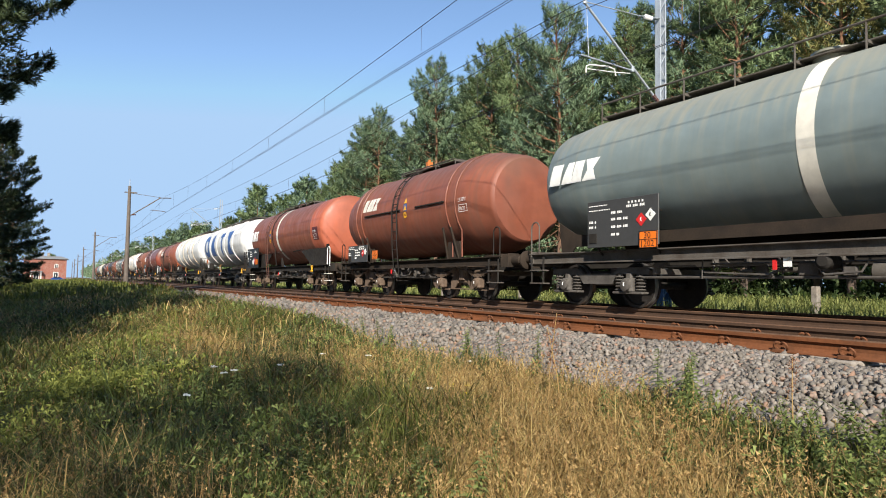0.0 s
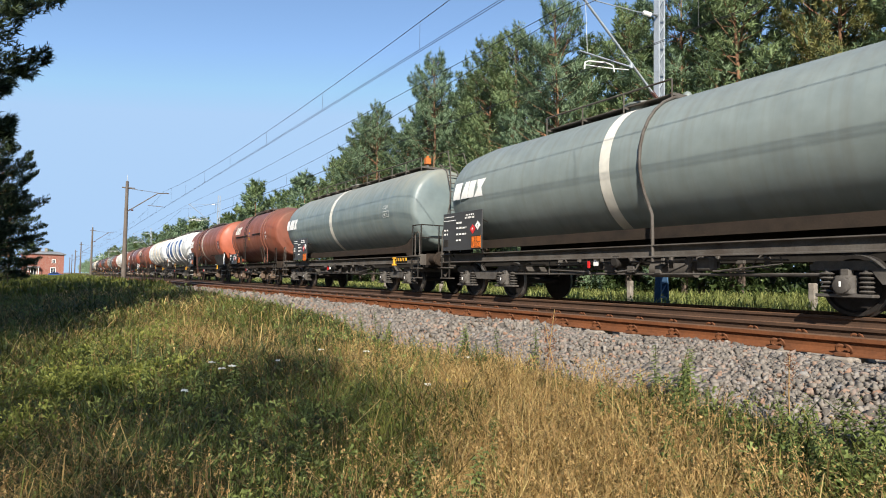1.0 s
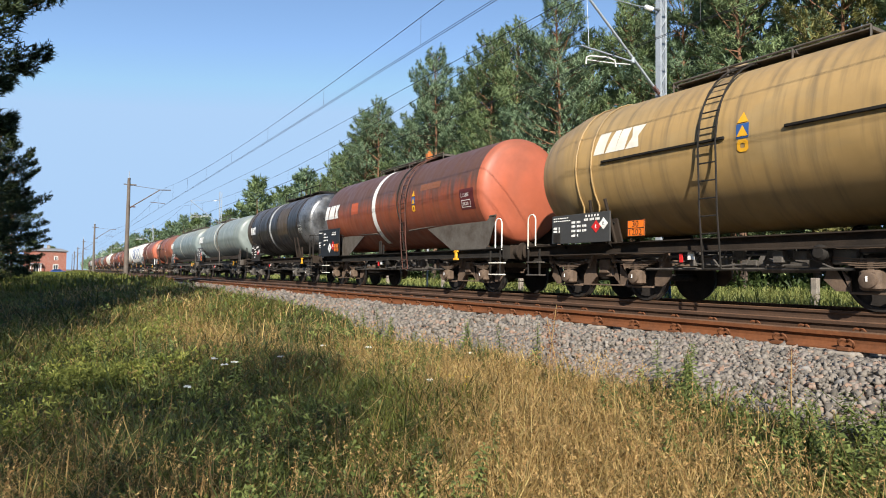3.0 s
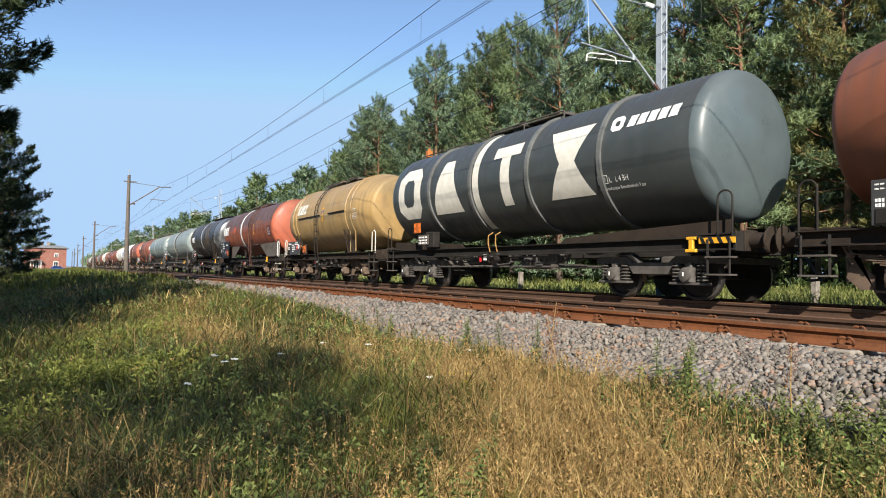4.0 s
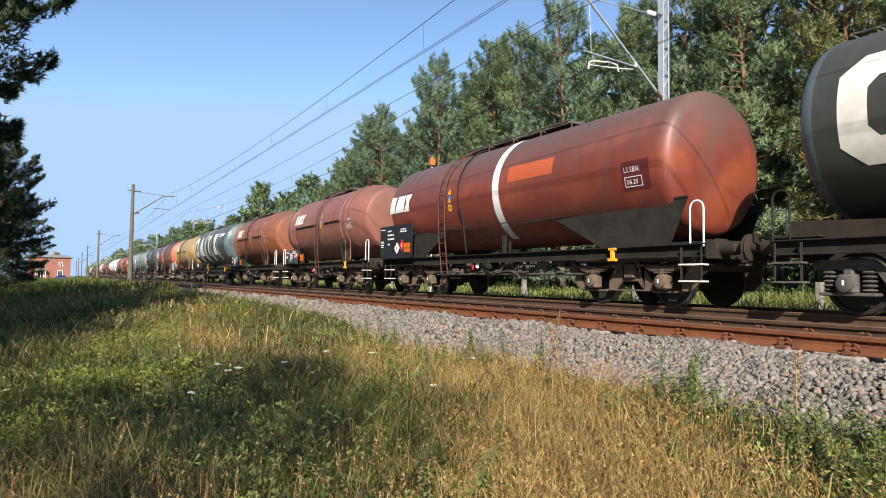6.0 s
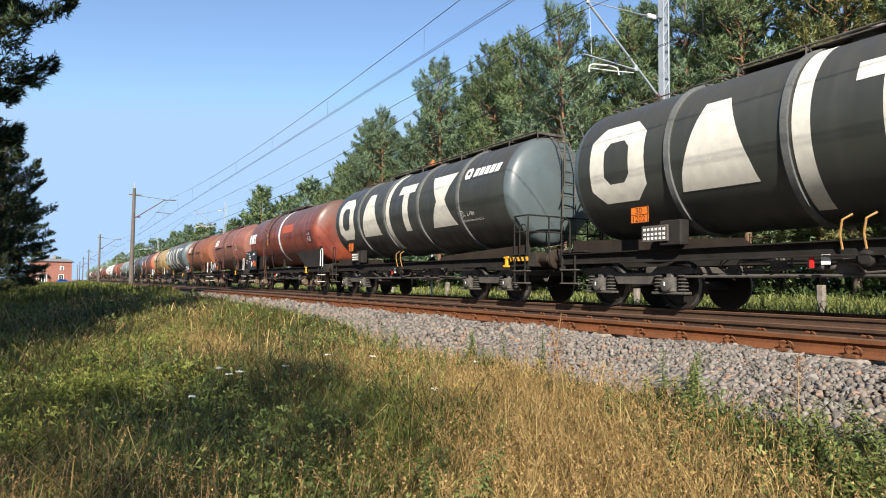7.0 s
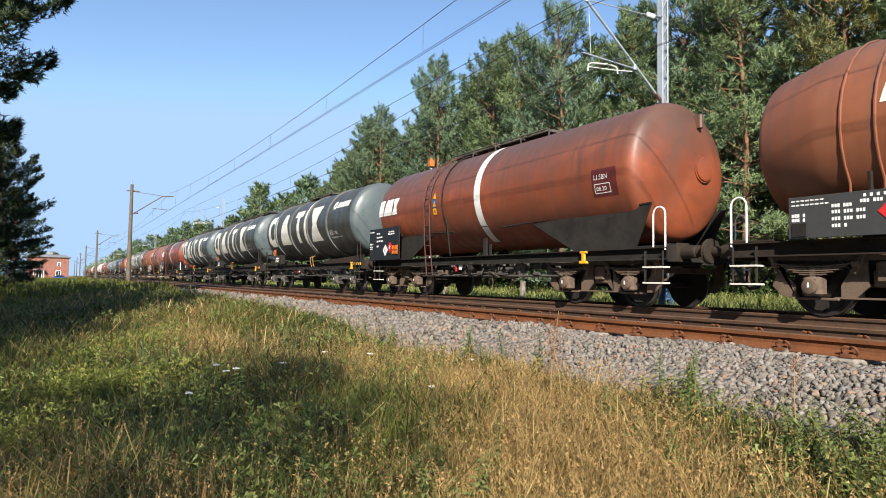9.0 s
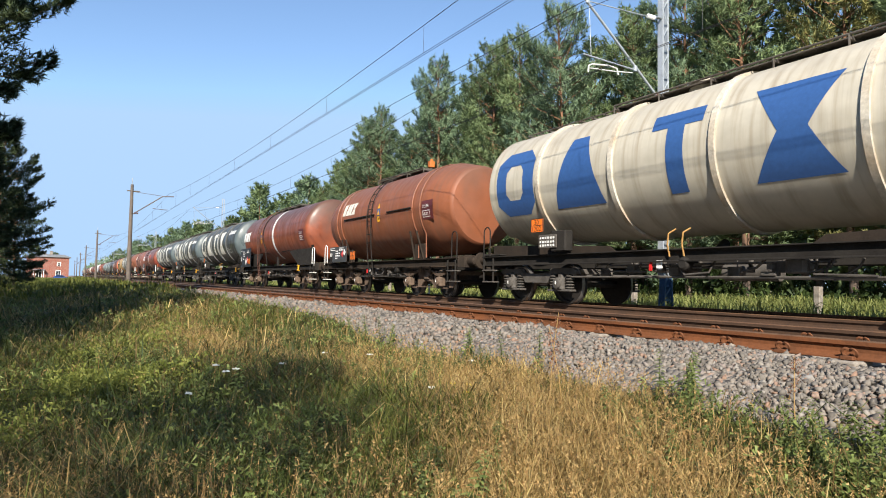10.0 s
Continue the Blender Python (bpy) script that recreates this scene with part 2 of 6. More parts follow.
def quick_mesh(name, verts, faces, material, smooth=False, normals=None):
    """Mesh data out of numpy arrays, all faces with as many corners."""
    me = bpy.data.meshes.new(name)
    k = faces.shape[1]
    me.vertices.add(len(verts))
    me.vertices.foreach_set("co", np.ascontiguousarray(verts, dtype=np.float32).ravel())
    me.loops.add(faces.size)
    me.loops.foreach_set("vertex_index", np.ascontiguousarray(faces, dtype=np.int32).ravel())
    me.polygons.add(len(faces))
    me.polygons.foreach_set("loop_start", np.arange(0, faces.size, k, dtype=np.int32))
    me.polygons.foreach_set("loop_total", np.full(len(faces), k, dtype=np.int32))
    me.update(calc_edges=True)
    me.materials.append(material)
    if smooth:
        me.polygons.foreach_set("use_smooth", [True] * len(faces))
    if normals is not None:
        me.polygons.foreach_set("use_smooth", [True] * len(faces))
        me.normals_split_custom_set_from_vertices(normals.tolist())
    return me


rng = np.random.default_rng(7)

# ---- the ground ----
NEAR_RAIL, TRACK_1, TRACK_2 = 6.14, 6.86, 10.86     # x of the nearest rail and of both tracks' middles; z = 0 on the rails


def ground_z(x, y):
    """The meadow's height."""
    x, y = np.asarray(x, float), np.asarray(y, float)
    prof = np.interp(x, [-400, -30, -6, 0, 2.6, 3.6, 4.5, 5.3, 12.6, 13.4, 15.5, 22, 60, 400],
                     [-1.0, -1.0, -1.05, -1.12, -0.98, -0.78, -0.60, -0.55, -0.55, -0.50, -0.36, -0.15, -0.1, -0.1])
    bump = 0.06 * np.sin(x * 1.3 + 0.6 * np.sin(y * 0.5)) * np.sin(y * 0.8 + 1.0) + 0.05 * np.sin(x * 0.37 + y * 0.23)
    far = np.clip((y - 5.0) / 11.0, 0, 1)
    far = far * far * (3 - 2 * far) * np.interp(x, [-6, -1, 1, 3.6, 4.4, 4.9], [0.35, 0.42, 0.58, 0.52, 0.32, 0.0])
    prof = prof + far
    keep = np.where((x > 4.6) & (x < 13.5), 0.0, 1.0)
    return prof + bump * keep


def build_ground():
    xs = np.unique(np.concatenate([np.linspace(-30, 40, 106), [-3000, -1200, -500, -200, -90, -50, 60, 100, 200, 500, 1200, 3000]]))
    ys = np.unique(np.concatenate([np.linspace(-20, 60, 121), np.linspace(60, 320, 66), [-3000, -1200, -400, -120, -50, 420, 700, 1500, 3500]]))
    X, Y = np.meshgrid(xs, ys)
    V = np.stack([X, Y, ground_z(X, Y)], -1).reshape(-1, 3)
    n, m = len(xs), len(ys)
    i = (np.arange(m - 1)[:, None] * n + np.arange(n - 1)[None, :]).ravel()
    F = np.stack([i, i + 1, i + n + 1, i + n], -1)
    tagged(new("ground", quick_mesh("ground", V, F, SOIL, True)), "uneven summer meadow soil with dry patches", "ground", kind="structure")


build_ground()


def build_ballast():
    ys = np.concatenate([np.linspace(-30, 60, 181), np.linspace(65, 900, 60)])
    xs = np.array([3.95, 4.55, 5.35, 5.6, 6.86, 8.1, 8.5, 9.4, 10.86, 12.3, 12.6, 13.2])
    zs = np.array([-0.95, -0.60, -0.25, -0.205, -0.25, -0.22, -0.28, -0.19, -0.20, -0.18, -0.22, -0.62])
    X, Y = np.meshgrid(xs, ys)
    Z = np.tile(zs, (len(ys), 1)) + 0.03 * np.sin(Y * 2.1 + X * 3)
    V = np.stack([X, Y, Z], -1).reshape(-1, 3)
    n, m = len(xs), len(ys)
    i = (np.arange(m - 1)[:, None] * n + np.arange(n - 1)[None, :]).ravel()
    F = np.stack([i, i + 1, i + n + 1, i + n], -1)
    tagged(new("ballast_bed", quick_mesh("ballast_bed", V, F, GRAVEL)), "grey granite ballast bed under both tracks", "ballast", kind="structure")


build_ballast()

# ---- the tracks ----
SLEEPER_STEP, FIRST_SLEEPER = 0.609, 3.0 - 0.609 * 16


def rail_profile():
    half = [(0.075, -0.172), (0.075, -0.160), (0.020, -0.142), (0.0085, -0.110), (0.0085, -0.062), (0.036, -0.046), (0.036, -0.010), (0.028, 0.0)]
    return half + [(-a, b) for a, b in reversed(half)]


def rail(x, name, label):
    ys = [-40, -10, 0, 10, 20, 40, 80, 160, 320, 600, 900]
    m = Mesh().quad_rings([[(p, y, q) for p, q in rail_profile()] for y in ys])
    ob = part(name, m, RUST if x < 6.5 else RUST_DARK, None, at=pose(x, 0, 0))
    ob.data.materials.append(RAILTOP)
    for p in ob.data.polygons:
        if p.normal.z > 0.5 and p.center.z > -0.02:
            p.material_index = 1
    return tagged(ob, label, "rail", "rails of the double track", "structure")


RAILS = [rail(c + s * 0.7525, "rail", lab) for c, s, lab in (
    (TRACK_1, -1, "rust-brown steel rail with spring clips on concrete sleepers"), (TRACK_1, 1, "rust-brown steel rail on concrete sleepers"),
    (TRACK_2, -1, "worn brown steel rail under the train"), (TRACK_2, 1, "worn brown steel rail under the train"))]


def sleepers():
    m = Mesh()
    for y0, y1, top in ((-1.25, -0.96, -0.25), (-0.96, -0.45, -0.176), (-0.45, 0.45, -0.235), (0.45, 0.96, -0.176), (0.96, 1.25, -0.25)):
        m.box(((y0 + y1) / 2, 0, top - 0.09), (y1 - y0, 0.25, 0.18), 0.03)
    data = m.data("sleeper", CONCRETE)
    for k, c in enumerate((TRACK_1, TRACK_2)):
        host = thing("track", "concrete-sleepered railway track on granite ballast", "track", "two tracks", "structure", pose(c, 0, 0))
        for i in range(150 if k == 0 else 110):
            part("sleeper", data, None, host, at=pose(0, FIRST_SLEEPER + i * SLEEPER_STEP, 0))


sleepers()


def rail_clips():
    """The sprung curls that hold the nearest rail, on its outer foot."""
    m = Mesh()
    for s in (-1, 1):
        pts = [(-0.07 - 0.02 * math.sin(a) - 0.012 * math.cos(a), s * 0.030 + s * 0.034 * math.cos(a), -0.110 + 0.036 * math.sin(a)) for a in np.linspace(-2.6, 2.6, 10)]
        m.tube(pts, 0.013, 6)
    m.box((-0.115, 0, -0.155), (0.06, 0.12, 0.035), 0.01)
    data = m.data("rail_clip", RUST, 40)
    for r in (RAILS[0], RAILS[1]):
        for i in range(0, 75):
            part("rail_clip", data, None, r, at=pose(0, FIRST_SLEEPER + i * SLEEPER_STEP, 0))


rail_clips()

# ---- the wagons ----
SPEED, WHEEL_R = 19.3, 0.46
CACHE = {}


def cached(key, make, material, smooth=35):
    if key not in CACHE:
        CACHE[key] = make().data(key.split(":")[0], material, smooth)
    return CACHE[key]


def wheelset_mesh():
    m = Mesh()
    m.rod((-1.0, 0, 0), (1.0, 0, 0), 0.075, 12)
    for s in (-1, 1):
        m.lathe([(s * 0.68, 0.06), (s * 0.68, 0.49), (s * 0.715, 0.49), (s * 0.725, 0.462), (s * 0.815, 0.455), (s * 0.815, 0.40), (s * 0.775, 0.375),
                 (s * 0.765, 0.20), (s * 0.80, 0.13), (s * 0.83, 0.06)], (0, 0, 0), "X", 26)
    return m


def side_frame_plate(s, wb):
    """The cast side of a plate bogie: a beam that dips between the axles."""
    h = wb / 2
    top = [(-h - 0.52, 0.30), (-h - 0.42, 0.36), (-h + 0.30, 0.36), (-0.45, 0.24), (0.45, 0.24), (h - 0.30, 0.36), (h + 0.42, 0.36), (h + 0.52, 0.30)]
    low = [(h + 0.50, 0.22), (h - 0.34, 0.22), (0.42, 0.02), (-0.42, 0.02), (-h + 0.34, 0.22), (-h - 0.50, 0.22)]
    return Mesh().plate_yz(top + low, s * 1.0, 0.10)


def springs_mesh(s):
    """The nested coils on both sides of one axle box, and the pan below them."""
    m = Mesh()
    for d in (-0.27, 0.27):
        for k in range(5):
            z = -0.09 + k * 0.065
            m.lathe([(z - 0.02, 0.085), (z, 0.108), (z + 0.02, 0.085)], (s * 1.02, d, 0), "Z", 8)
        m.rod((s * 1.02, d, -0.13), (s * 1.02, d, 0.26), 0.045, 8)
    m.box((s * 1.03, 0, -0.15), (0.2, 0.80, 0.05), 0.02)
    return m


def axle_box(s):
    m = Mesh().box((s * 1.04, 0, 0.0), (0.24, 0.30, 0.29), 0.06)
    m.lathe([(s * 1.12, 0.12), (s * 1.20, 0.115), (s * 1.215, 0.07)], (0, 0, 0), "X", 16)
    m.box((s * 1.02, 0, 0.17), (0.14, 0.16, 0.16), 0.03)
    return m


def leaf_spring(s):
    m = Mesh()
    for k in range(5):
        h = 0.20 + k * 0.095
        pts = [(s * 1.06, y, 0.17 + k * 0.030 + 0.05 * (y / 0.58) ** 2) for y in np.linspace(-h, h, 7)]
        m.quad_rings([[(p[0] - 0.05, p[1], p[2]), (p[0] + 0.05, p[1], p[2]), (p[0] + 0.05, p[1], p[2] + 0.018), (p[0] - 0.05, p[1], p[2] + 0.018)] for p in pts])
    m.box((s * 1.04, 0, 0.22), (0.13, 0.11, 0.2), 0.02)
    for e in (-1, 1):
        m.rod((s * 1.04, e * 0.58, 0.2), (s * 1.04, e * 0.72, 0.5), 0.03, 6)
    return m


def old_side_frame(s, wb):
    """The side of an older bogie: a slim beam, horn plates that spread downwards, and a tie bar under the axle boxes."""
    h = wb / 2
    m = Mesh()
    m.plate_yz([(-h - 0.66, 0.47), (h + 0.66, 0.47), (h + 0.66, 0.41), (0.5, 0.39), (-0.5, 0.39), (-h - 0.66, 0.41)], s * 0.93, 0.07)
    for a in (-1, 1):
        for d in (-1, 1):
            c, o = a * h + d * 0.64, -d
            m.plate_yz([(c - 0.06, 0.42), (c + 0.06, 0.42), (c + o * 0.30, 0.02), (c + o * 0.30, -0.17), (c + o * 0.10, -0.17), (c - o * 0.08, 0.0)][::1 if o > 0 else -1], s * 0.93, 0.04)
            m.rod((s * 1.06, a * h + d * 0.56, 0.30), (s * 1.03, a * h + d * 0.68, 0.48), 0.028, 6)
            m.box((s * 1.06, a * h + d * 0.60, 0.33), (0.12, 0.09, 0.08), 0.02)
        m.box((s * 0.97, a * h, -0.19), (0.06, 0.66, 0.035), 0.01)
    m.box((s * 0.95, 0, -0.17), (0.06, 2 * h - 0.5, 0.03), 0.008)
    m.box((s * 0.96, 0, 0.22), (0.10, 0.30, 0.30), 0.04)
    return m


WHEELSETS = []


def bogie(wagon, y, wb, old, front):
    skin = BOGIE_BROWN if old else BOGIE
    tag = "old" if old else "plate"
    b = part("bogie", cached(f"bogie:{tag}{wb}", lambda: Mesh().box((0, 0, 0.12), (1.9, 0.42, 0.24), 0.04), skin), None, wagon,
             "grimy two-axle bogie", at=pose(0, y, WHEEL_R))
    for e in (-1, 1):
        part("end_beam", cached(f"end_beam:{tag}", lambda: Mesh().box((0, 0, 0.28), (1.9, 0.10, 0.12), 0.02), skin), None, b, at=pose(0, e * (wb / 2 + 0.48), 0))
    part("centre_bearing", cached(f"centre_bearing:{tag}", lambda: Mesh().box((0, 0, 0.30), (0.7, 0.7, 0.16), 0.05), skin), None, b)
    for s in (-1, 1):
        if old:
            part("side_frame", cached(f"side_frame:old{s}{wb}", lambda: old_side_frame(s, wb), skin), None, b)
            for a in (-1, 1):
                part("leaf_spring", cached(f"leaf_spring:{s}", lambda: leaf_spring(s), skin), None, b, at=pose(0, a * wb / 2, 0))
        else:
            part("side_frame", cached(f"side_frame:{s}{wb}", lambda: side_frame_plate(s, wb), skin), None, b)
            for a in (-1, 1):
                part("spring_set", cached(f"spring_set:{s}", lambda: springs_mesh(s), skin), None, b, at=pose(0, a * wb / 2, 0))
        for a in (-1, 1):
            ax = part("axle_box", cached(f"axle_box:{s}{tag}", lambda: axle_box(s), skin), None, b, at=pose(0, a * wb / 2, 0))
            part("cap_mark", cached(f"cap_mark:{s}", lambda: Mesh().box((s * 1.219, 0, 0.02), (0.006, 0.028, 0.075)), WHITE), None, ax, "white dash on the axle box cap")
    for a in (-1, 1):
        if "wheelset:" not in CACHE:
            cached("wheelset:", wheelset_mesh, WHEEL, 30).materials.append(TREAD)
            for p in CACHE["wheelset:"].polygons:
                if abs(p.normal.x) < 0.5 and 0.72 < abs(p.center.x) < 0.83 and math.hypot(p.center.y, p.center.z) > 0.43:
                    p.material_index = 1
        w = part("wheelset", CACHE["wheelset:"], None, b, "dark steel wheelset with worn treads", at=pose(0, a * wb / 2, 0))
        part("brake_block", cached("brake_block:", lambda: Mesh().box((-0.76, 0, 0), (0.09, 0.07, 0.34), 0.02).box((0.76, 0, 0), (0.09, 0.07, 0.34), 0.02)
             .rod((-0.8, 0, 0), (0.8, 0, 0), 0.03), skin), None, b, at=pose(0, a * (wb / 2 - 0.53), 0.02))
        WHEELSETS.append((w, a * wb / 2))
    return b


def buffer_mesh(e):
    m = Mesh()
    m.lathe([(e * 0.0, 0.17), (e * 0.04, 0.17), (e * 0.05, 0.125), (e * 0.34, 0.115), (e * 0.36, 0.09), (e * 0.55, 0.09), (e * 0.57, 0.22), (e * 0.60, 0.235), (e * 0.62, 0.20)], (0, 0, 0), "Y", 20)
    m.box((0, e * 0.02, 0), (0.36, 0.04, 0.36), 0.02)
    return m


def coupler_mesh(e):
    m = Mesh()
    m.box((0, e * 0.12, 0), (0.09, 0.36, 0.10), 0.02)
    m.tube([(0, e * (0.30 + 0.07 * math.sin(a)), 0.02 + 0.08 * math.cos(a)) for a in np.linspace(0, 3.6, 8)], 0.035, 8)
    m.tube([(0.06, e * 0.30, 0), (0.06, e * 0.45, -0.10), (0.05, e * 0.60, -0.12)], 0.022, 6)
    m.tube([(-0.06, e * 0.30, 0), (-0.06, e * 0.45, -0.10), (-0.05, e * 0.60, -0.12)], 0.022, 6)
    return m


def hose_mesh(e):
    return Mesh().tube([(0.42, e * 0.05, -0.10), (0.42, e * 0.22, -0.18), (0.40, e * 0.38, -0.42), (0.36, e * 0.52, -0.58), (0.30, e * 0.64, -0.60)], 0.028, 6)


def tank_profile(L, r, kind):
    """Along and radius, from the rear head to the front head."""
    h = L / 2
    if kind == "dish":
        end = [(h, 0.0), (h - 0.02, 0.3 * r), (h - 0.085, 0.6 * r), (h - 0.17, 0.82 * r), (h - 0.235, 0.92 * r), (h - 0.30, 0.967 * r), (h - 0.385, 0.992 * r), (h - 0.46, r)]
    elif kind == "flat":
        end = [(h, 0.0), (h - 0.01, 0.5 * r), (h - 0.05, 0.80 * r), (h - 0.10, 0.87 * r), (h - 0.16, 0.905 * r), (h - 0.26, 0.93 * r), (h - 1.15, 0.992 * r), (h - 1.35, r)]
    else:
        end = [(h, 0.0), (h - 0.01, 0.55 * r), (h - 0.06, 0.78 * r), (h - 0.11, 0.82 * r), (h - 0.18, 0.845 * r), (h - 1.05, 0.985 * r), (h - 1.18, r)]
    body = [(y, r) for y in np.linspace(h - 1.6, -h + 1.6, 8)]
    return [(-a, b) for a, b in end] + [(a, b) for a, b in reversed(body)] + [(a, b) for a, b in reversed(end)]


def on_tank(r, zc, y, v, lift=0.006):
    """A point of the tank's near side: y along, v metres up the curve from its middle height."""
    a = v / r
    return (-(r + lift) * math.cos(a), y, zc + (r + lift) * math.sin(a))


def wrap(shapes, r, zc, lift=0.006):
    """Painted shapes: each a list of (v, y_front, y_rear) levels, laid on the tank's near side."""
    m = Mesh()
    for levels in shapes:
        rows = []
        for (v0, a0, b0), (v1, a1, b1) in zip(levels, levels[1:]):
            n = max(1, int(abs(v1 - v0) / 0.09))
            for k in range(n + (1 if (v1, a1, b1) == levels[-1] else 0)):
                f = k / n
                rows.append((v0 + (v1 - v0) * f, a0 + (a1 - a0) * f, b0 + (b1 - b0) * f))
        m.quad_rings([[on_tank(r, zc, a, v, lift), on_tank(r, zc, b, v, lift)] for v, a, b in rows], closed=False, caps=False)
    return m


def ring_shape(y, v, w, h, t):
    """An eight-sided ring, side by side: each side a patch between its outer and inner edge."""
    k = 0.42
    out = [(w / 2, h / 2 - k * w / 2), (w / 2 - k * w / 2, h / 2), (-w / 2 + k * w / 2, h / 2), (-w / 2, h / 2 - k * w / 2)]
    out += [(-a, -b) for a, b in out]
    f, g = (w / 2 - t) / (w / 2), (h / 2 - t) / (h / 2)
    inn = [(a * f, b * g) for a, b in out]
    return [((y + out[i][0], v + out[i][1]), (y + out[(i + 1) % 8][0], v + out[(i + 1) % 8][1]), (y + inn[(i + 1) % 8][0], v + inn[(i + 1) % 8][1]), (y + inn[i][0], v + inn[i][1])) for i in range(8)]


def wrap_patches(patches, r, zc, lift=0.006):
    """Four-cornered painted patches laid on the tank's near side."""
    m = Mesh()
    for a, b, c, d in patches:
        rows = []
        for i in range(7):
            f = i / 6
            p, q = (a[0] + (b[0] - a[0]) * f, a[1] + (b[1] - a[1]) * f), (d[0] + (c[0] - d[0]) * f, d[1] + (c[1] - d[1]) * f)
            rows.append([on_tank(r, zc, p[0] + (q[0] - p[0]) * g, p[1] + (q[1] - p[1]) * g, lift) for g in (0, 0.34, 0.67, 1)])
        m.quad_rings(rows, closed=False, caps=False)
    return m


def big_mark(where):
    """The owner's mark in plain shapes: ring, wedge, post and hourglass, each with its place along the tank."""
    g, a, t, x = where
    w = [[(-0.78, a + 0.75, a - 0.75), (-0.42, a + 0.66, a - 0.66), (0.80, a + 0.24, a - 0.24)]]
    p = [[(-0.78, t + 0.19, t - 0.19), (0.48, t + 0.19, t - 0.19)], [(0.48, t + 0.56, t - 0.56), (0.80, t + 0.56, t - 0.56)]]
    h = [[(-0.80, x + 0.70, x - 0.70), (0.0, x + 0.24, x - 0.24), (0.80, x + 0.70, x - 0.70)]]
    return ring_shape(g, 0.02, 1.45, 1.66, 0.40), w, p, h


def small_mark(y, v, w, h):
    """Four slanting blocks, the small form of the mark."""
    out = []
    for i, (a, b) in enumerate(((0.0, 0.24), (0.27, 0.50), (0.50, 0.70), (0.72, 1.0))):
        s = 0.08 * w
        if i == 1:
            out.append([(v - h / 2, y - a * w, y - b * w), (v + h / 2, y - s - (a + 0.08) * w, y - s - (b - 0.02) * w)])
        elif i == 3:
            out.append([(v - h / 2, y - a * w, y - b * w), (v, y - s / 2 - (a + 0.08) * w, y - s / 2 - (b - 0.08) * w), (v + h / 2, y - s - a * w, y - s - b * w)])
        else:
            out.append([(v - h / 2, y - a * w, y - b * w), (v + h / 2, y - s - a * w, y - s - b * w)])
    return out


def word(text, size):
    """The triangles of a word in the built-in font: x to the right, y up."""
    key = "word:" + text
    if key not in CACHE:
        cu = bpy.data.curves.new("word", "FONT")
        cu.body, cu.size, cu.resolution_u = text, 1.0, 2
        ob = new("word", cu)
        bpy.context.view_layer.update()
        me = bpy.data.meshes.new_from_object(ob)
        CACHE[key] = ([v.co.copy() for v in me.vertices], [tuple(p.vertices) for p in me.polygons])
        bpy.data.objects.remove(ob)
        bpy.data.curves.remove(cu)
    v, f = CACHE[key]
    return [p * size for p in v], f


def word_on_tank(text, size, r, zc, y, v0, wide=1.0):
    m = Mesh()
    v, f = word(text, size)
    m.v = [on_tank(r, zc, y - p.x * wide, v0 + p.y, 0.012) for p in v]
    m.f = list(f)
    return m


def word_on_board(text, size, x, y, z, wide=1.0):
    """On an upright plate that faces -x."""
    m = Mesh()
    v, f = word(text, size)
    m.v = [(x, y - p.x * wide, z + p.y) for p in v]
    m.f = list(f)
    return m


def bars(x, rows):
    """Unreadable lines, figure by figure: (y front, y rear, z, height)."""
    m = Mesh()
    for a, b, z, h in rows:
        n = max(1, int(round(abs(a - b) / (h * 0.80))))
        w = (a - b) / n
        for i in range(n):
            if n < 5 or i % 4 != 3:
                m.box((x, a - (i + 0.5) * w, z), (0.004, abs(w) * 0.72, h * (1.0 if (i * 7) % 3 else 0.9)))
    return m


def hazard_plate(parent, x, y, z):
    p = part("hazard_plate", Mesh().box((x, y, z), (0.02, 0.42, 0.32), 0.008), ORANGE, parent, "orange hazard plate with black figures")
    e = Mesh()
    for a, b, c, d in ((0, 0.155, 0.42, 0.012), (0, -0.155, 0.42, 0.012), (0, 0, 0.42, 0.012)):
        e.box((x - 0.012, y + a, z + b), (0.006, c, d))
    for a in (-0.205, 0.205):
        e.box((x - 0.012, y + a, z), (0.006, 0.012, 0.32))
    part("border", e, BLACK, p)
    part("figures", word_on_board("30", 0.17, x - 0.013, y + 0.10, z + 0.02), BLACK, p)
    part("figures", word_on_board("1202", 0.17, x - 0.013, y + 0.19, z - 0.135), BLACK, p)


def diamond(parent, x, y, z, s, material, label):
    m = Mesh().box((x, y, z), (0.012, s * 0.7071, s * 0.7071), 0.0, Matrix.Rotation(radians(45), 3, "X"))
    d = part("hazard_diamond", m, material, parent, label)
    g = Mesh()
    c = x - 0.010
    g.box((c, y, z - 0.10 * s), (0.004, 0.22 * s, 0.03 * s))
    g.box((c, y + 0.02 * s, z + 0.06 * s), (0.004, 0.10 * s, 0.20 * s), 0, Matrix.Rotation(radians(20), 3, "X"))
    part("symbol", g, BLACK if material is WHITE else WHITE, d)


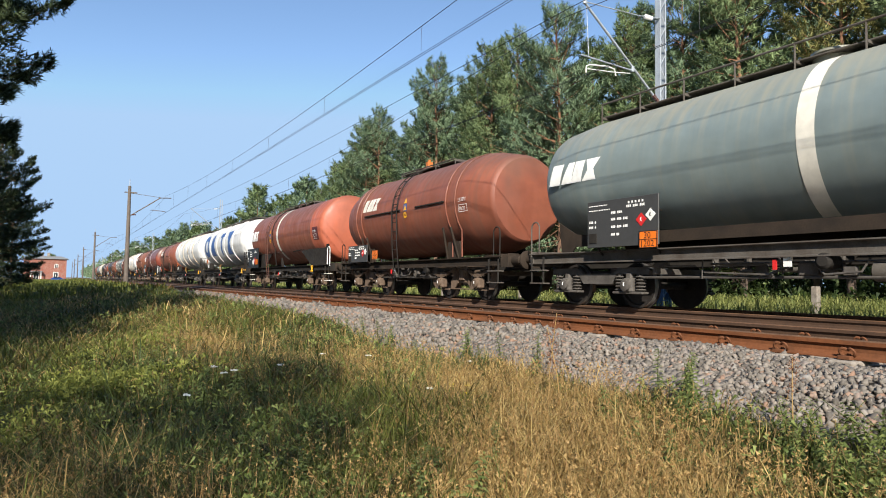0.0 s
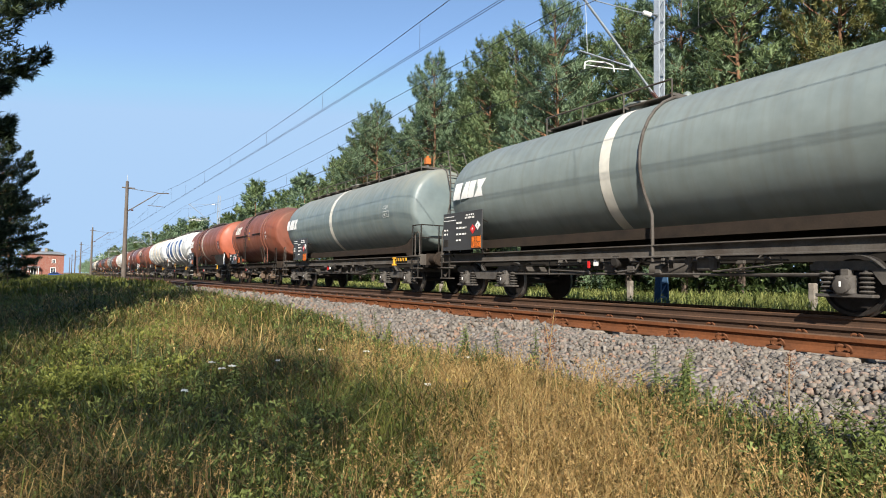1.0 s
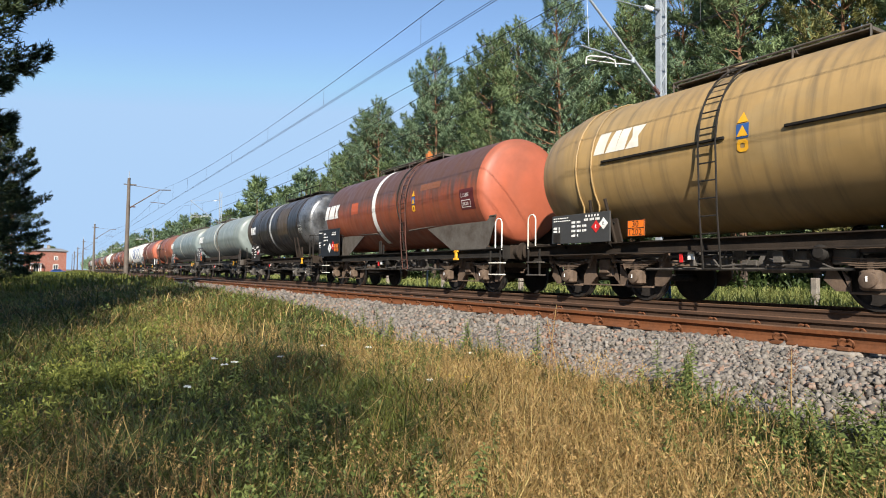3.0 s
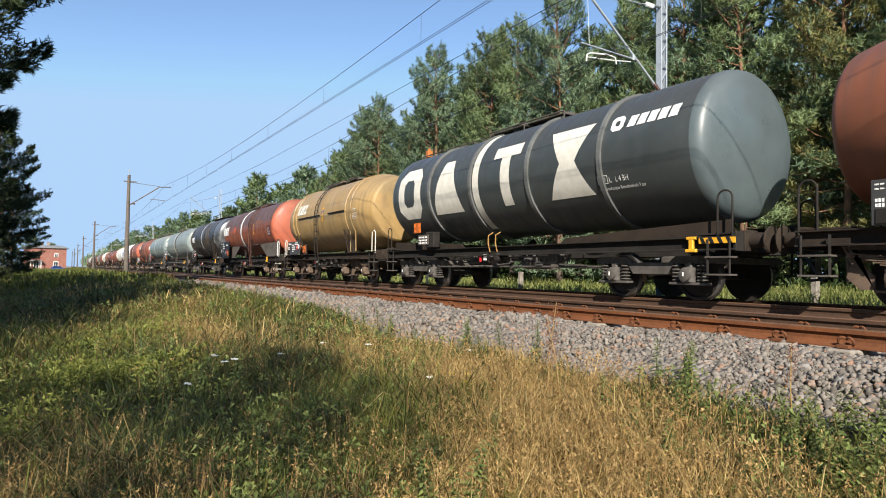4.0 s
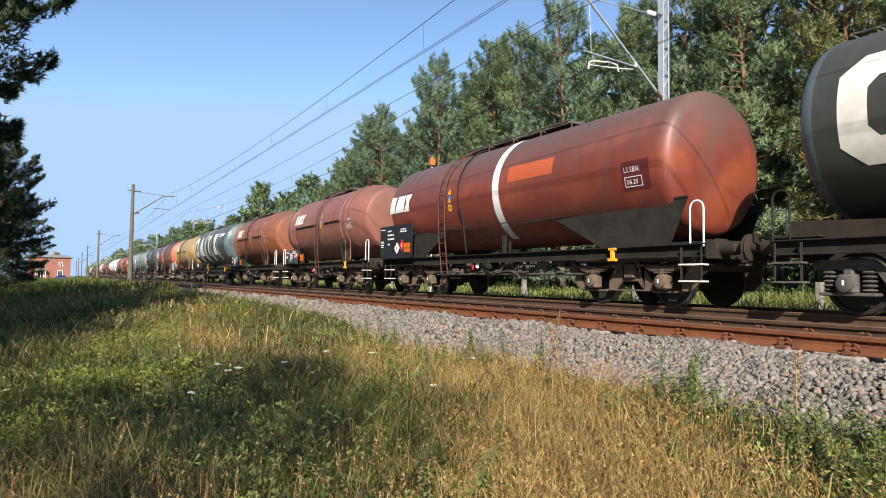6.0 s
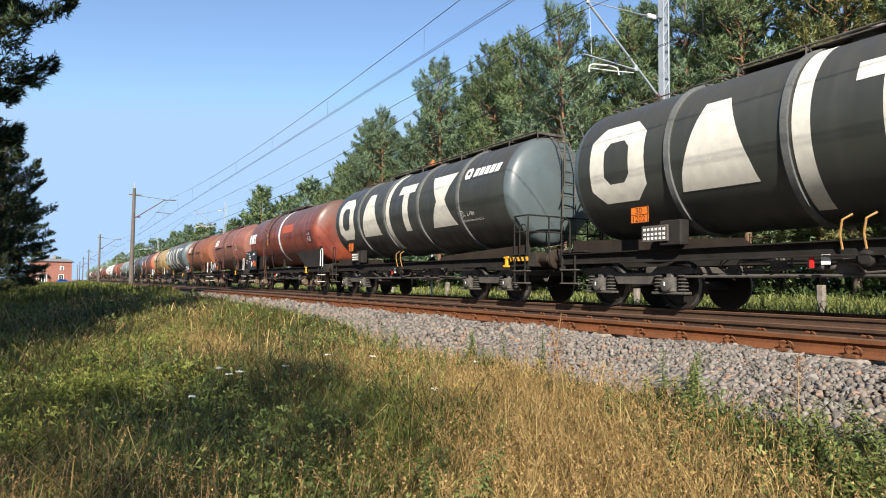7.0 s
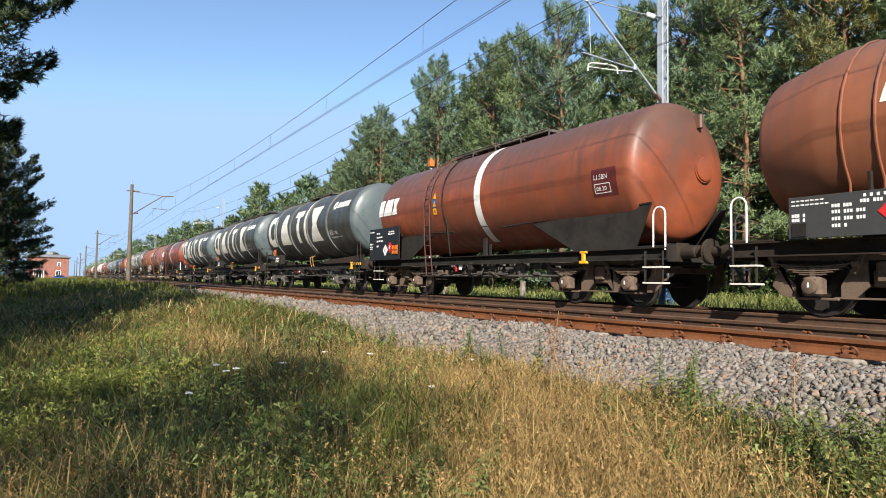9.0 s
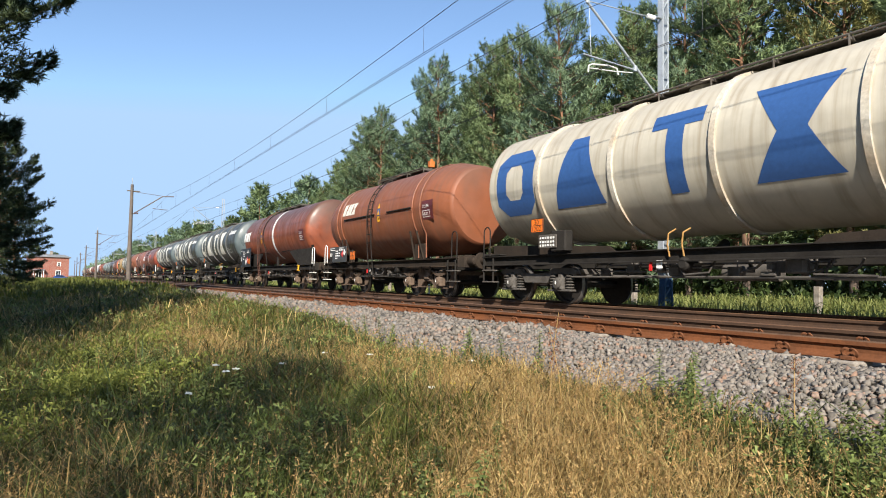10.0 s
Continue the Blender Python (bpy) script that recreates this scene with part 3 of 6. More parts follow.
def board(parent, x, y, z, w, h, material, style):
    b = part("data_board", Mesh().box((x, y, z), (0.03, w, h), 0.01), material, parent, "dark data board with white lines")
    f, xx = y + w / 2, x - 0.019
    if style == "black":
        rows = [(f - 0.06, f - 0.42, z + h * 0.40, 0.035), (f - 0.60, f - 0.86, z + h * 0.34, 0.055), (f - 0.60, f - 1.05, z + h * 0.22, 0.055), (f - 0.60, f - 1.12, z + h * 0.10, 0.055),
                (f - 0.60, f - 0.76, z - h * 0.06, 0.055), (f - 0.06, f - 0.30, z + 0.02, 0.06), (f - 0.06, f - 0.30, z - 0.08, 0.04), (f - 0.06, f - 0.28, z - 0.15, 0.03)]
        table = (f - w * 0.66, z + h * 0.36)
        diamond(b, x - 0.018, y - w * 0.14 + 0.20, z - h * 0.20, 0.38, WHITE, "white diamond hazard label")
        diamond(b, x - 0.018, y - w * 0.14 - 0.16, z - h * 0.12, 0.38, RED, "red diamond hazard label")
    else:
        rows = [(f - 0.05, f - w * 0.30, z + h * 0.40, 0.022), (f - 0.05, f - w * 0.34, z + h * 0.30, 0.022), (f - 0.05, f - 0.26, z + h * 0.05, 0.05), (f - 0.05, f - 0.26, z - h * 0.06, 0.05),
                (f - w * 0.36, f - w * 0.52, z + h * 0.22, 0.05), (f - w * 0.36, f - w * 0.62, z + h * 0.08, 0.05), (f - w * 0.36, f - w * 0.62, z - h * 0.08, 0.05), (f - w * 0.36, f - w * 0.48, z - h * 0.24, 0.05)]
        table = (f - w * 0.60, z + h * 0.40)
        diamond(b, x - 0.018, f - w * 0.78, z + h * 0.02, 0.26, RED, "red diamond hazard label")
        diamond(b, x - 0.018, f - w * 0.90, z + h * 0.10, 0.24, WHITE, "white diamond hazard label")
    for i in range(5):
        rows.append((table[0] - i * 0.085, table[0] - i * 0.085 - 0.05, table[1], 0.05))
    rows.append((table[0] + 0.04, table[0] - 0.46, table[1] - 0.075, 0.05))
    tagged(part("lettering", bars(xx, rows), WHITE, b), kind="stuff")
    part("holder", Mesh().box((x - 0.022, f - 0.17, z - h * 0.30), (0.02, 0.22, 0.20), 0.006), FRAME, b)
    return b


def ladder_mesh(pts, half, across, rungs=0.30, r=0.018):
    """Two stiles along a line of points and the rungs between them."""
    m = Mesh()
    pts = [Vector(p) for p in pts]
    a = Vector(across) * half
    for s in (-1, 1):
        m.tube([p + a * s for p in pts], r, 6)
    left = 0.0
    for p, q in zip(pts, pts[1:]):
        d = (q - p).length
        while left < d:
            c = p.lerp(q, left / d)
            m.rod(c - a, c + a, r * 0.8, 5)
            left += rungs
        left -= d
    return m


def handrail(pts, r=0.02):
    return Mesh().tube(pts, r, 7)


TYPES = {
    # over buffers, pivots' distance from the middle, wheelbase, tank's length, radius and middle height, head, old bogie, skin of the frame
    "long": dict(L=15.25, piv=5.0, wb=1.8, tl=13.1, r=1.40, zc=2.80, head="dish", old=False),
    "dark": dict(L=13.2, piv=4.0, wb=1.8, tl=11.0, r=1.42, zc=2.85, head="flat", old=False),
    "banded": dict(L=14.2, piv=4.45, wb=1.85, tl=12.0, r=1.46, zc=2.80, head="dish", old=True),
    "short": dict(L=12.0, piv=3.1, wb=1.95, tl=9.9, r=1.46, zc=2.78, head="cone", old=True),
    "hooped": dict(L=14.4, piv=4.6, wb=1.8, tl=12.5, r=1.44, zc=2.90, head="dish", old=False),
}


def wagon(kind, spec, y0):
    """One tank wagon with all its parts; y0: where its middle is at the start."""
    T = TYPES[kind]
    L, tl, r, zc = T["L"], T["tl"], T["r"], T["zc"]
    w = thing("tank_wagon", spec["label"], "tank wagon", "wagons of the goods train", at=pose(TRACK_2, y0, 0))
    skin = spec["skin"]
    frame_skin = {"long": FRAME_GREY, "dark": FRAME_BROWN, "banded": FRAME, "short": FRAME_BROWN, "hooped": FRAME}[kind]
    tank = part("tank", cached(f"tank:{kind}{spec.get('shape', '')}", lambda: Mesh().lathe(tank_profile(tl, r, spec.get("shape", T["head"])), (0, 0, zc), "Y", 64), skin, 30).copy(), None, w, spec.get("tank", ""))
    tank.data.materials.clear()
    tank.data.materials.append(skin)
    if "head" in spec:
        tank.data.materials.append(spec["head"])
        for p in tank.data.polygons:
            if p.center.y < -tl / 2 + spec.get("head_from", 0.5) or (kind == "hooped" and p.center.y > tl / 2 - 0.45):
                p.material_index = 1
    # frame
    hb = L / 2 - 0.62
    for s in (-1, 1):
        def sill():
            zt = {"long": 1.17, "hooped": 1.14, "dark": 1.18, "banded": 1.16, "short": 1.16}[kind]
            x = s * 1.17
            out = [(x, zt), (x + s * 0.11, zt), (x + s * 0.11, zt - 0.02), (x + s * 0.02, zt - 0.035), (x + s * 0.02, zt - 0.205), (x + s * 0.11, zt - 0.22), (x + s * 0.11, zt - 0.24), (x, zt - 0.24)]
            return Mesh().quad_rings([[(p, y, q) for p, q in out] for y in (-hb, hb)])
        part("side_sill", cached(f"side_sill:{kind}{s}", sill, frame_skin), None, w)
        if kind in ("long", "hooped"):
            for a in (-1, 1):
                def cradle():
                    z0, zt = 1.14, zc - math.sqrt(r * r - 1.0)
                    if kind == "long":
                        out = [(0, 1.30), (a * (tl / 2 - 0.9), 1.30), (a * (tl / 2 - 0.75), 1.14), (a * (tl / 2 - 0.45), 1.14), (a * (tl / 2 - 0.35), zt + 0.05), (a * (tl / 2 - 0.9), 1.58), (a * (tl / 2 - 1.6), 1.52), (0, 1.52)]
                    else:
                        out = [(a * 2.0, z0), (a * 6.35, z0), (a * 6.35, 1.44), (a * 4.6, 1.37), (a * 2.2, 1.27)]
                    return Mesh().plate_yz(out, s * 1.04, 0.03)
                part("cradle", cached(f"cradle:{kind}{s}{a}", cradle, FRAME_BROWN), None, w)
        elif kind == "banded":
            def skirt():
                m = Mesh()
                zt = zc - math.sqrt(r * r - 1.12 ** 2)
                for a in (-1, 1):
                    m.plate_yz([(a * 3.9, 1.14), (a * 5.6, 1.14), (a * 6.0, zt + 0.16), (a * 2.4, zt + 0.0)], s * 1.14, 0.03)
                    m.rod((s * 1.15, a * 6.0, zt + 0.17), (s * 1.15, a * 1.2, zt + 0.02), 0.025, 5)
                return m
            part("skirt_plate", cached(f"skirt_plate:{s}{spec.get('pale_skirt')}", skirt, FRAME_GREY if spec.get("pale_skirt") else FRAME), None, w)
        else:
            for y in (-T["piv"] + 0.2, T["piv"] - 0.2):
                def saddle():
                    m = Mesh().plate_yz([(y - 0.45, 1.14), (y + 0.45, 1.14), (y + 0.30, 1.66), (y - 0.30, 1.66)], s * 1.12, 0.05)
                    for d in (-0.3, 0.3):
                        m.rod((s * 1.14, y + d, 1.12), (s * (r * 0.95), y + d * 0.7, zc - 0.72), 0.035, 6)
                    return m
                part("saddle", cached(f"saddle:{kind}{s}{y}", saddle, frame_skin), None, w)
    part("centre_sill", cached(f"centre_sill:{kind}", lambda: Mesh().box((0, 0, 0.98), (0.5, 2 * hb, 0.30), 0.02), FRAME), None, w)
    for e in (-1, 1):
        def stock():
            m = Mesh().box((0, e * (hb - 0.03), 1.05), (2.5, 0.07, 0.34), 0.015).box((0, e * (hb - 0.40), 1.18), (2.5, 0.75, 0.03), 0.005)
            return m
        part("headstock", cached(f"headstock:{kind}{e}", stock, frame_skin), None, w)
        part("coupler", cached(f"coupler:{e}", lambda: coupler_mesh(e), FRAME), None, w, at=pose(0, e * hb, 1.04))
        part("brake_hose", cached(f"brake_hose:{e}", lambda: hose_mesh(e), BLACK), None, w, at=pose(0, e * hb, 1.0))
        for s in (-1, 1):
            part("buffer", cached(f"buffer:{e}", lambda: buffer_mesh(e), FRAME_BROWN), None, w, "round steel buffer", at=pose(s * 0.875, e * hb, 1.06))

            def step():
                m = Mesh()
                x = s * 1.28
                m.tube([(x, e * (hb - 0.1), 1.09), (x, e * (hb - 0.1), 0.47), (x, e * (hb - 0.52), 0.47), (x, e * (hb - 0.52), 1.09)], 0.024, 5)
                return m
            st = part("step", cached(f"step:{kind}{s}{e}", step, FRAME), None, w)
            grab = spec.get("grab_front", spec.get("grab", GALV)) if e > 0 else spec.get("grab", GALV)
            tread_skin = CREAM if grab is WHITE else FRAME_GREY
            for z in (0.48, 0.78):
                part("tread", cached(f"tread:{kind}{s}{e}{z}{tread_skin.name}", lambda: Mesh().box((s * 1.22, e * (hb - 0.31), z), (0.20, 0.50, 0.03), 0.006), tread_skin), None, st)
            gk = f"handrail:{kind}{s}{e}{grab.name}"
            part("handrail", cached(gk, lambda: handrail([(s * 1.26, e * (hb - 0.06), 1.1)] + [(s * 1.26, e * (hb - 0.20 + 0.14 * math.cos(q)), 1.78 + 0.14 * math.sin(q)) for q in np.linspace(0, math.pi, 9)]
                 + [(s * 1.26, e * (hb - 0.34), 1.15)], 0.017), grab), None, w)
        bogie(w, e * T["piv"], T["wb"], T["old"], e > 0)

    # brake gear below the frame
    def gear():
        m = Mesh()
        m.rod((-0.55, -1.2, 0.72), (-0.55, -0.2, 0.72), 0.16, 14)
        m.lathe([(0.3, 0.0), (0.32, 0.13), (0.75, 0.15), (0.8, 0.05), (1.3, 0.03)], (-0.7, 0, 0.75), "Y", 14)
        m.box((-0.95, 0.55, 0.75), (0.25, 0.3, 0.22), 0.05)
        m.box((-1.0, -1.75, 0.80), (0.2, 0.34, 0.24), 0.05)
        for y in (-1.9, -1.5, -0.9, 0.1, 0.9, 1.6):
            m.box((-0.9, y, 0.90), (0.06, 0.07, 0.34), 0.01)
        m.rod((-1.05, -T["piv"] + 1.2, 0.62), (-1.05, T["piv"] - 1.2, 0.62), 0.025, 6)
        m.rod((-0.3, -T["piv"] + 0.6, 0.60), (-0.3, T["piv"] - 0.6, 0.66), 0.03, 6)
        m.rod((-0.95, -2.3, 0.86), (-0.95, 2.3, 0.86), 0.02, 6)
        g = np.random.default_rng(len(kind) * 7 + int(L * 10))
        reach = T["piv"] - 1.5
        for _ in range(16):
            y, z = g.uniform(-reach, reach), g.uniform(0.66, 0.92)
            m.box((g.uniform(-1.12, -0.7), y, z), (g.uniform(0.05, 0.16), g.uniform(0.05, 0.28), g.uniform(0.05, 0.2)), 0.015)
        for _ in range(12):
            y, x = g.uniform(-reach, reach), g.uniform(-1.15, -0.8)
            m.tube([(x, y, 0.95), (x - 0.02, y + g.normal() * 0.1, 0.78), (x, y + g.normal() * 0.35, g.uniform(0.55, 0.72))], g.uniform(0.012, 0.022), 5)
        for _ in range(5):
            y, z = g.uniform(-reach, reach - 0.8), g.uniform(0.62, 0.88)
            m.rod((-1.1, y, z), (-1.1, y + g.uniform(0.5, 1.3), z + g.normal() * 0.03), 0.016, 5)
        m.tube([(-1.15, -0.4, 0.90), (-1.2, -0.3, 0.70), (-1.2, 0.2, 0.66), (-1.15, 0.35, 0.8)], 0.018, 6)
        return m
    part("brake_gear", cached(f"brake_gear:{kind}", gear, BOGIE), None, w)

    def valve():
        m = Mesh()
        yv = 0.2 if kind != "short" else -1.5
        m.lathe([(-0.28, 0.08), (-0.24, 0.125), (0.05, 0.125), (0.10, 0.08)], (-1.0, yv, 0.86), "X", 14)
        m.tube([(-1.0, yv, 0.86), (-0.6, yv, 0.9), (0, yv, 1.3)], 0.09, 8)
        return m
    part("outlet_valve", cached(f"outlet_valve:{kind}", valve, FRAME), None, w)
    part("marker", Mesh().box((-1.22, 0.75, 0.86), (0.015, 0.13, 0.15)), WHITE, w, "small white tag")
    part("marker", Mesh().box((-1.23, 0.95, 0.82), (0.03, 0.06, 0.16)), RED, w, "small red handle")

    # top of the tank
    top = zc + r
    rail_skin = spec.get("rails", FRAME_GREY)

    def catwalk():
        a, b = {"long": (5.4, -5.6), "dark": (0.6, -4.6), "banded": (2.4, -2.2), "short": (1.7, -1.9), "hooped": (2.6, -6.0) if spec.get("end_ladder") else (1.6, -1.5)}[kind]
        a, b = spec.get("walk_span", (a, b))
        m = Mesh()
        m.box((-0.22, (a + b) / 2, top + 0.07), (0.38, a - b, 0.025), 0.005)
        m.box((0.22, (a + b) / 2, top + 0.07), (0.38, a - b, 0.025), 0.005)
        n = int((a - b) / 1.1)
        for i in range(n + 1):
            y = b + (a - b) * i / n
            m.rod((-0.5, y, top - 0.10), (-0.5, y, top + (0.34 if kind in ("long", "dark") else 0.09)), 0.017, 5)
            m.box((0, y, top + 0.03), (1.0, 0.05, 0.05))
        if kind == "hooped":
            for x in (-0.42, 0.0):
                m.rod((x, a, top + 0.02), (x, 5.7, top + 0.02), 0.016, 5)
            for i in range(9):
                m.box((-0.2, a + (5.7 - a) * i / 8, top + 0.0), (0.5, 0.04, 0.03))
        for z in ((0.34,) if kind in ("long", "dark") else (0.09,)):
            m.rod((-0.5, b, top + z), (-0.5, a, top + z), 0.02, 6)
        return m
    part("catwalk", cached(f"catwalk:{kind}{rail_skin.name}{spec.get('end_ladder')}{spec.get('walk_span')}", catwalk, rail_skin), None, w)

    def hatch():
        m = Mesh().lathe([(0, 0.34), (0.16, 0.34), (0.18, 0.38), (0.22, 0.38), (0.27, 0.2), (0.28, 0.0)], (0, 0.6, top - 0.06), "Z", 18)
        return m
    part("hatch", cached(f"hatch:{kind}{skin.name}", hatch, skin), None, w)
    part("relief_valve", cached(f"relief_valve:{kind}{skin.name}", lambda: Mesh().lathe([(0, 0.10), (0.16, 0.10), (0.22, 0.06), (0.25, 0.0)], (0.1, -0.5, top - 0.03), "Z", 10), skin), None, w)
    if spec.get("end_ladder", kind in ("long", "dark")):
        def climb():
            e = -tl / 2
            return ladder_mesh([(0.15, e - 0.22, 1.2), (0.15, e - 0.22, top - 0.75), (0.15, e + 0.02, top - 0.18), (0.15, e + 0.5, top + 0.1)], 0.21, (1, 0, 0))
        l = part("ladder", cached(f"ladder:{kind}{rail_skin.name}", climb, rail_skin), None, w, "steel ladder up the rear head")
        part("ladder_rail", cached(f"ladder_rail:{kind}{rail_skin.name}", lambda: Mesh().tube(
            [(0.46, -tl / 2 - 0.24, zc - 0.3), (0.50, -tl / 2 - 0.42, zc + 0.1), (0.50, -tl / 2 - 0.42, top - 0.2), (0.46, -tl / 2 - 0.2, top + 0.42), (0.44, -tl / 2 + 0.4, top + 0.42)], 0.018, 6)
            .tube([(-0.16, -tl / 2 - 0.24, zc - 0.3), (-0.18, -tl / 2 - 0.42, zc + 0.1), (-0.18, -tl / 2 - 0.42, top - 0.2), (-0.16, -tl / 2 - 0.2, top + 0.42), (-0.14, -tl / 2 + 0.4, top + 0.42)], 0.018, 6), rail_skin), None, l)

        def end_rail():
            e = -hb + 0.08
            m = Mesh()
            for z in (1.75, 2.15):
                m.tube([(-1.2, e + 0.55, z), (-1.2, e, z), (1.2, e, z), (1.2, e + 0.55, z)], 0.02, 6)
            for x in (-1.2, -0.55, 0.75, 1.2):
                m.rod((x, e, 1.15), (x, e, 2.15), 0.02, 6)
            m.rod((-1.2, e + 0.55, 1.15), (-1.2, e + 0.55, 2.15), 0.02, 6)
            return m
        part("platform_railing", cached(f"platform_railing:{kind}", end_rail, FRAME), None, w)
    if kind in ("banded", "short"):
        y = spec.get("ladder_y", {"banded": 2.15, "short": 0.18}[kind])

        def climb():
            pts = [(-1.42, y, 0.62), (-1.52, y, 1.6), (-1.56, y, zc)] + [(-(r + 0.09) * math.cos(a), y, zc + (r + 0.09) * math.sin(a)) for a in np.linspace(0.25, 1.4, 7)]
            return ladder_mesh(pts, 0.17, (0, 1, 0))
        part("ladder", cached(f"ladder:{kind}{y}{spec['ladder'].name}", climb, spec["ladder"]), None, w, "steel ladder over the tank's side")
    if kind == "banded":
        y = spec.get("pipe_y", 1.35)

        def pipe():
            return Mesh().tube([(-1.25, y - 0.1, 1.2), (-1.35, y - 0.1, 1.9)] + [(-(r + 0.05) * math.cos(a), y + 0.1 * a, zc + (r + 0.05) * math.sin(a)) for a in np.linspace(-0.5, 1.4, 9)], 0.022, 7)
        part("vent_pipe", cached(f"vent_pipe:{y}", pipe, FRAME), None, w)
    if kind == "long" and spec.get("vent"):
        part("vent_pipe", cached("vent_pipe:long", lambda: Mesh().tube([(-1.24, -0.75, 0.85), (-1.24, -0.75, 1.25), (-1.22, -0.72, 1.75)] + [
            (-(r + 0.04) * math.cos(a), -0.6, zc + (r + 0.04) * math.sin(a)) for a in np.linspace(-0.45, 1.45, 10)], 0.032, 7), FRAME_GREY), None, w)
    if kind == "short":
        for y in (-2.95, -3.45, 3.0, 3.45):
            part("strap", cached(f"strap:{y}{skin.name}", lambda: Mesh().tube([(-1.2, y, 1.2)] + [(-(r + 0.02) * math.cos(a), y, zc + (r + 0.02) * math.sin(a)) for a in np.linspace(-0.6, 1.5, 12)], 0.02, 6), skin), None, w)
        for a, b in ((2.7, -0.1), (-1.13, -2.85)):
            part("side_rail", cached(f"side_rail:{a}", lambda: Mesh().box((-(r + 0.025), (a + b) / 2, zc + 0.02), (0.05, a - b, 0.045), 0.01), FRAME), None, w)

    # hoops and bands
    def hoop(y, wide, lift):
        return Mesh().lathe([(y - wide / 2, r - 0.01), (y - wide / 2, r + lift), (y + wide / 2, r + lift), (y + wide / 2, r - 0.01)], (0, 0, zc), "Y", 64)
    if kind == "hooped":
        for y in spec.get("hoops", (3.42, 1.20, -1.25, -3.62)):
            part("hoop", cached(f"hoop:{y}{spec['hoop'].name}", lambda: hoop(y, 0.11, 0.05), spec["hoop"]), None, w)
    if kind == "dark":
        for y in (4.3, 2.5, 0.9, -0.9, -2.6, -4.1):
            part("seam", cached(f"seam:{y}", lambda: hoop(y, 0.05, 0.010), FRAME_BROWN), None, w)
    if "band" in spec:
        y, skin_b = spec["band"]
        part("painted_band", cached(f"painted_band:{kind}{y}{skin_b.name}", lambda: wrap([[(-1.5, y + 0.14, y - 0.14), (1.9, y + 0.14, y - 0.14)]], r, zc), skin_b), None, w, "white band painted round the tank")
    if kind == "banded":
        y = spec["band"][0]
        part("band_bracket", cached(f"band_bracket:{y}", lambda: Mesh().box((-1.16, y, 1.36), (0.05, 0.17, 0.52), 0.01).box((-1.16, y - 0.24, 1.28), (0.04, 0.09, 0.36), 0.01)
             .box((-1.13, y - 0.10, 1.12), (0.12, 0.5, 0.05), 0.01), FRAME), None, w)
        part("buckle", cached(f"buckle:{y}", lambda: wrap([[(-0.93, y + 0.14, y), (-0.90, y + 0.14, y)], [(-0.93, y, y - 0.14), (-0.90, y, y - 0.14)]], r, zc, 0.010), BLACK), None, w)
    if spec.get("manhole"):
        e = -tl / 2
        mh = part("manhole_cover", Mesh().lathe([(e - 0.06, 0.0), (e - 0.055, 0.20), (e - 0.04, 0.25), (e + 0.08, 0.25)], (0.42, 0, zc + 0.05), "Y", 24), skin, w, "round cover on the tank's rear head", 30)
        part("rim", Mesh().lathe([(e - 0.015, 0.25), (e - 0.015, 0.285), (e + 0.08, 0.285)], (0.42, 0, zc + 0.05), "Y", 24), skin, mh)
        part("lifting_eye", Mesh().box((0.40, e + 0.10, zc + 1.06), (0.10, 0.20, 0.30), 0.03), skin, w)
    # marks and writing
    if "big" in spec:
        where = spec.get("where", (4.70, 2.48, -0.36, -2.64))
        for i, shape in enumerate(big_mark(where)):
            part("owner_mark", cached(f"owner_mark:{i}{where}{spec['big'].name}", lambda: (wrap if i else wrap_patches)(shape, r, zc), spec["big"]), None, w, "large painted shape of the owner's mark")
    if "mark" in spec:
        y, v, ww, h, skin_m = spec["mark"]
        for shape in small_mark(y, v, ww, h):
            part("owner_mark", wrap([shape], r, zc), skin_m, w, "small painted block of the owner's mark")
    if spec.get("logo"):
        m = wrap_patches(ring_shape(-4.02, 0.62, 0.34, 0.34, 0.11), r, zc, 0.010)
        m2 = wrap([[(0.48, -4.29 - i * 0.25, -4.49 - i * 0.25), (0.73, -4.34 - i * 0.25, -4.54 - i * 0.25)] for i in range(5)], r, zc, 0.010)
        part("operator_mark", m, WHITE, w)
        part("operator_mark", m2, WHITE, w)
        for v1, v2, y1, y2 in ((-0.60, -0.585, -3.50, -3.78), (-0.435, -0.42, -3.50, -3.78), (-0.60, -0.42, -3.50, -3.515), (-0.60, -0.42, -3.765, -3.78)):
            part("border", wrap([[(v1, y1, y2), (v2, y1, y2)]], r, zc, 0.010), WHITE, w)
        part("writing", word_on_tank("04.17", 0.125, r, zc, -3.53, -0.555, 0.72), WHITE, w)
        part("writing", word_on_tank("L", 0.16, r, zc, -3.81, -0.58), WHITE, w)
        part("writing", word_on_tank("L 4 BH", 0.17, r, zc, -3.98, -0.58, 0.72), WHITE, w)
        part("writing", word_on_tank("Höchstzulässiger Betriebsdruck 3 bar", 0.10, r, zc, -3.50, -0.74, 0.80), WHITE, w)
    if "code" in spec:
        y, v = spec["code"]
        if spec.get("code_patch"):
            part("patch", wrap([[(v - 0.34, y + 0.07, y - 0.62), (v + 0.24, y + 0.07, y - 0.62)]], r, zc, 0.004), spec["code_patch"], w, "darker repainted patch")
        part("writing", word_on_tank(spec.get("code_text", "L1,5BN"), 0.15, r, zc, y, v + 0.02, 0.85), WHITE, w)
        part("writing", word_on_tank(spec.get("code_date", "08.20"), 0.13, r, zc, y - 0.05, v - 0.215), WHITE, w)
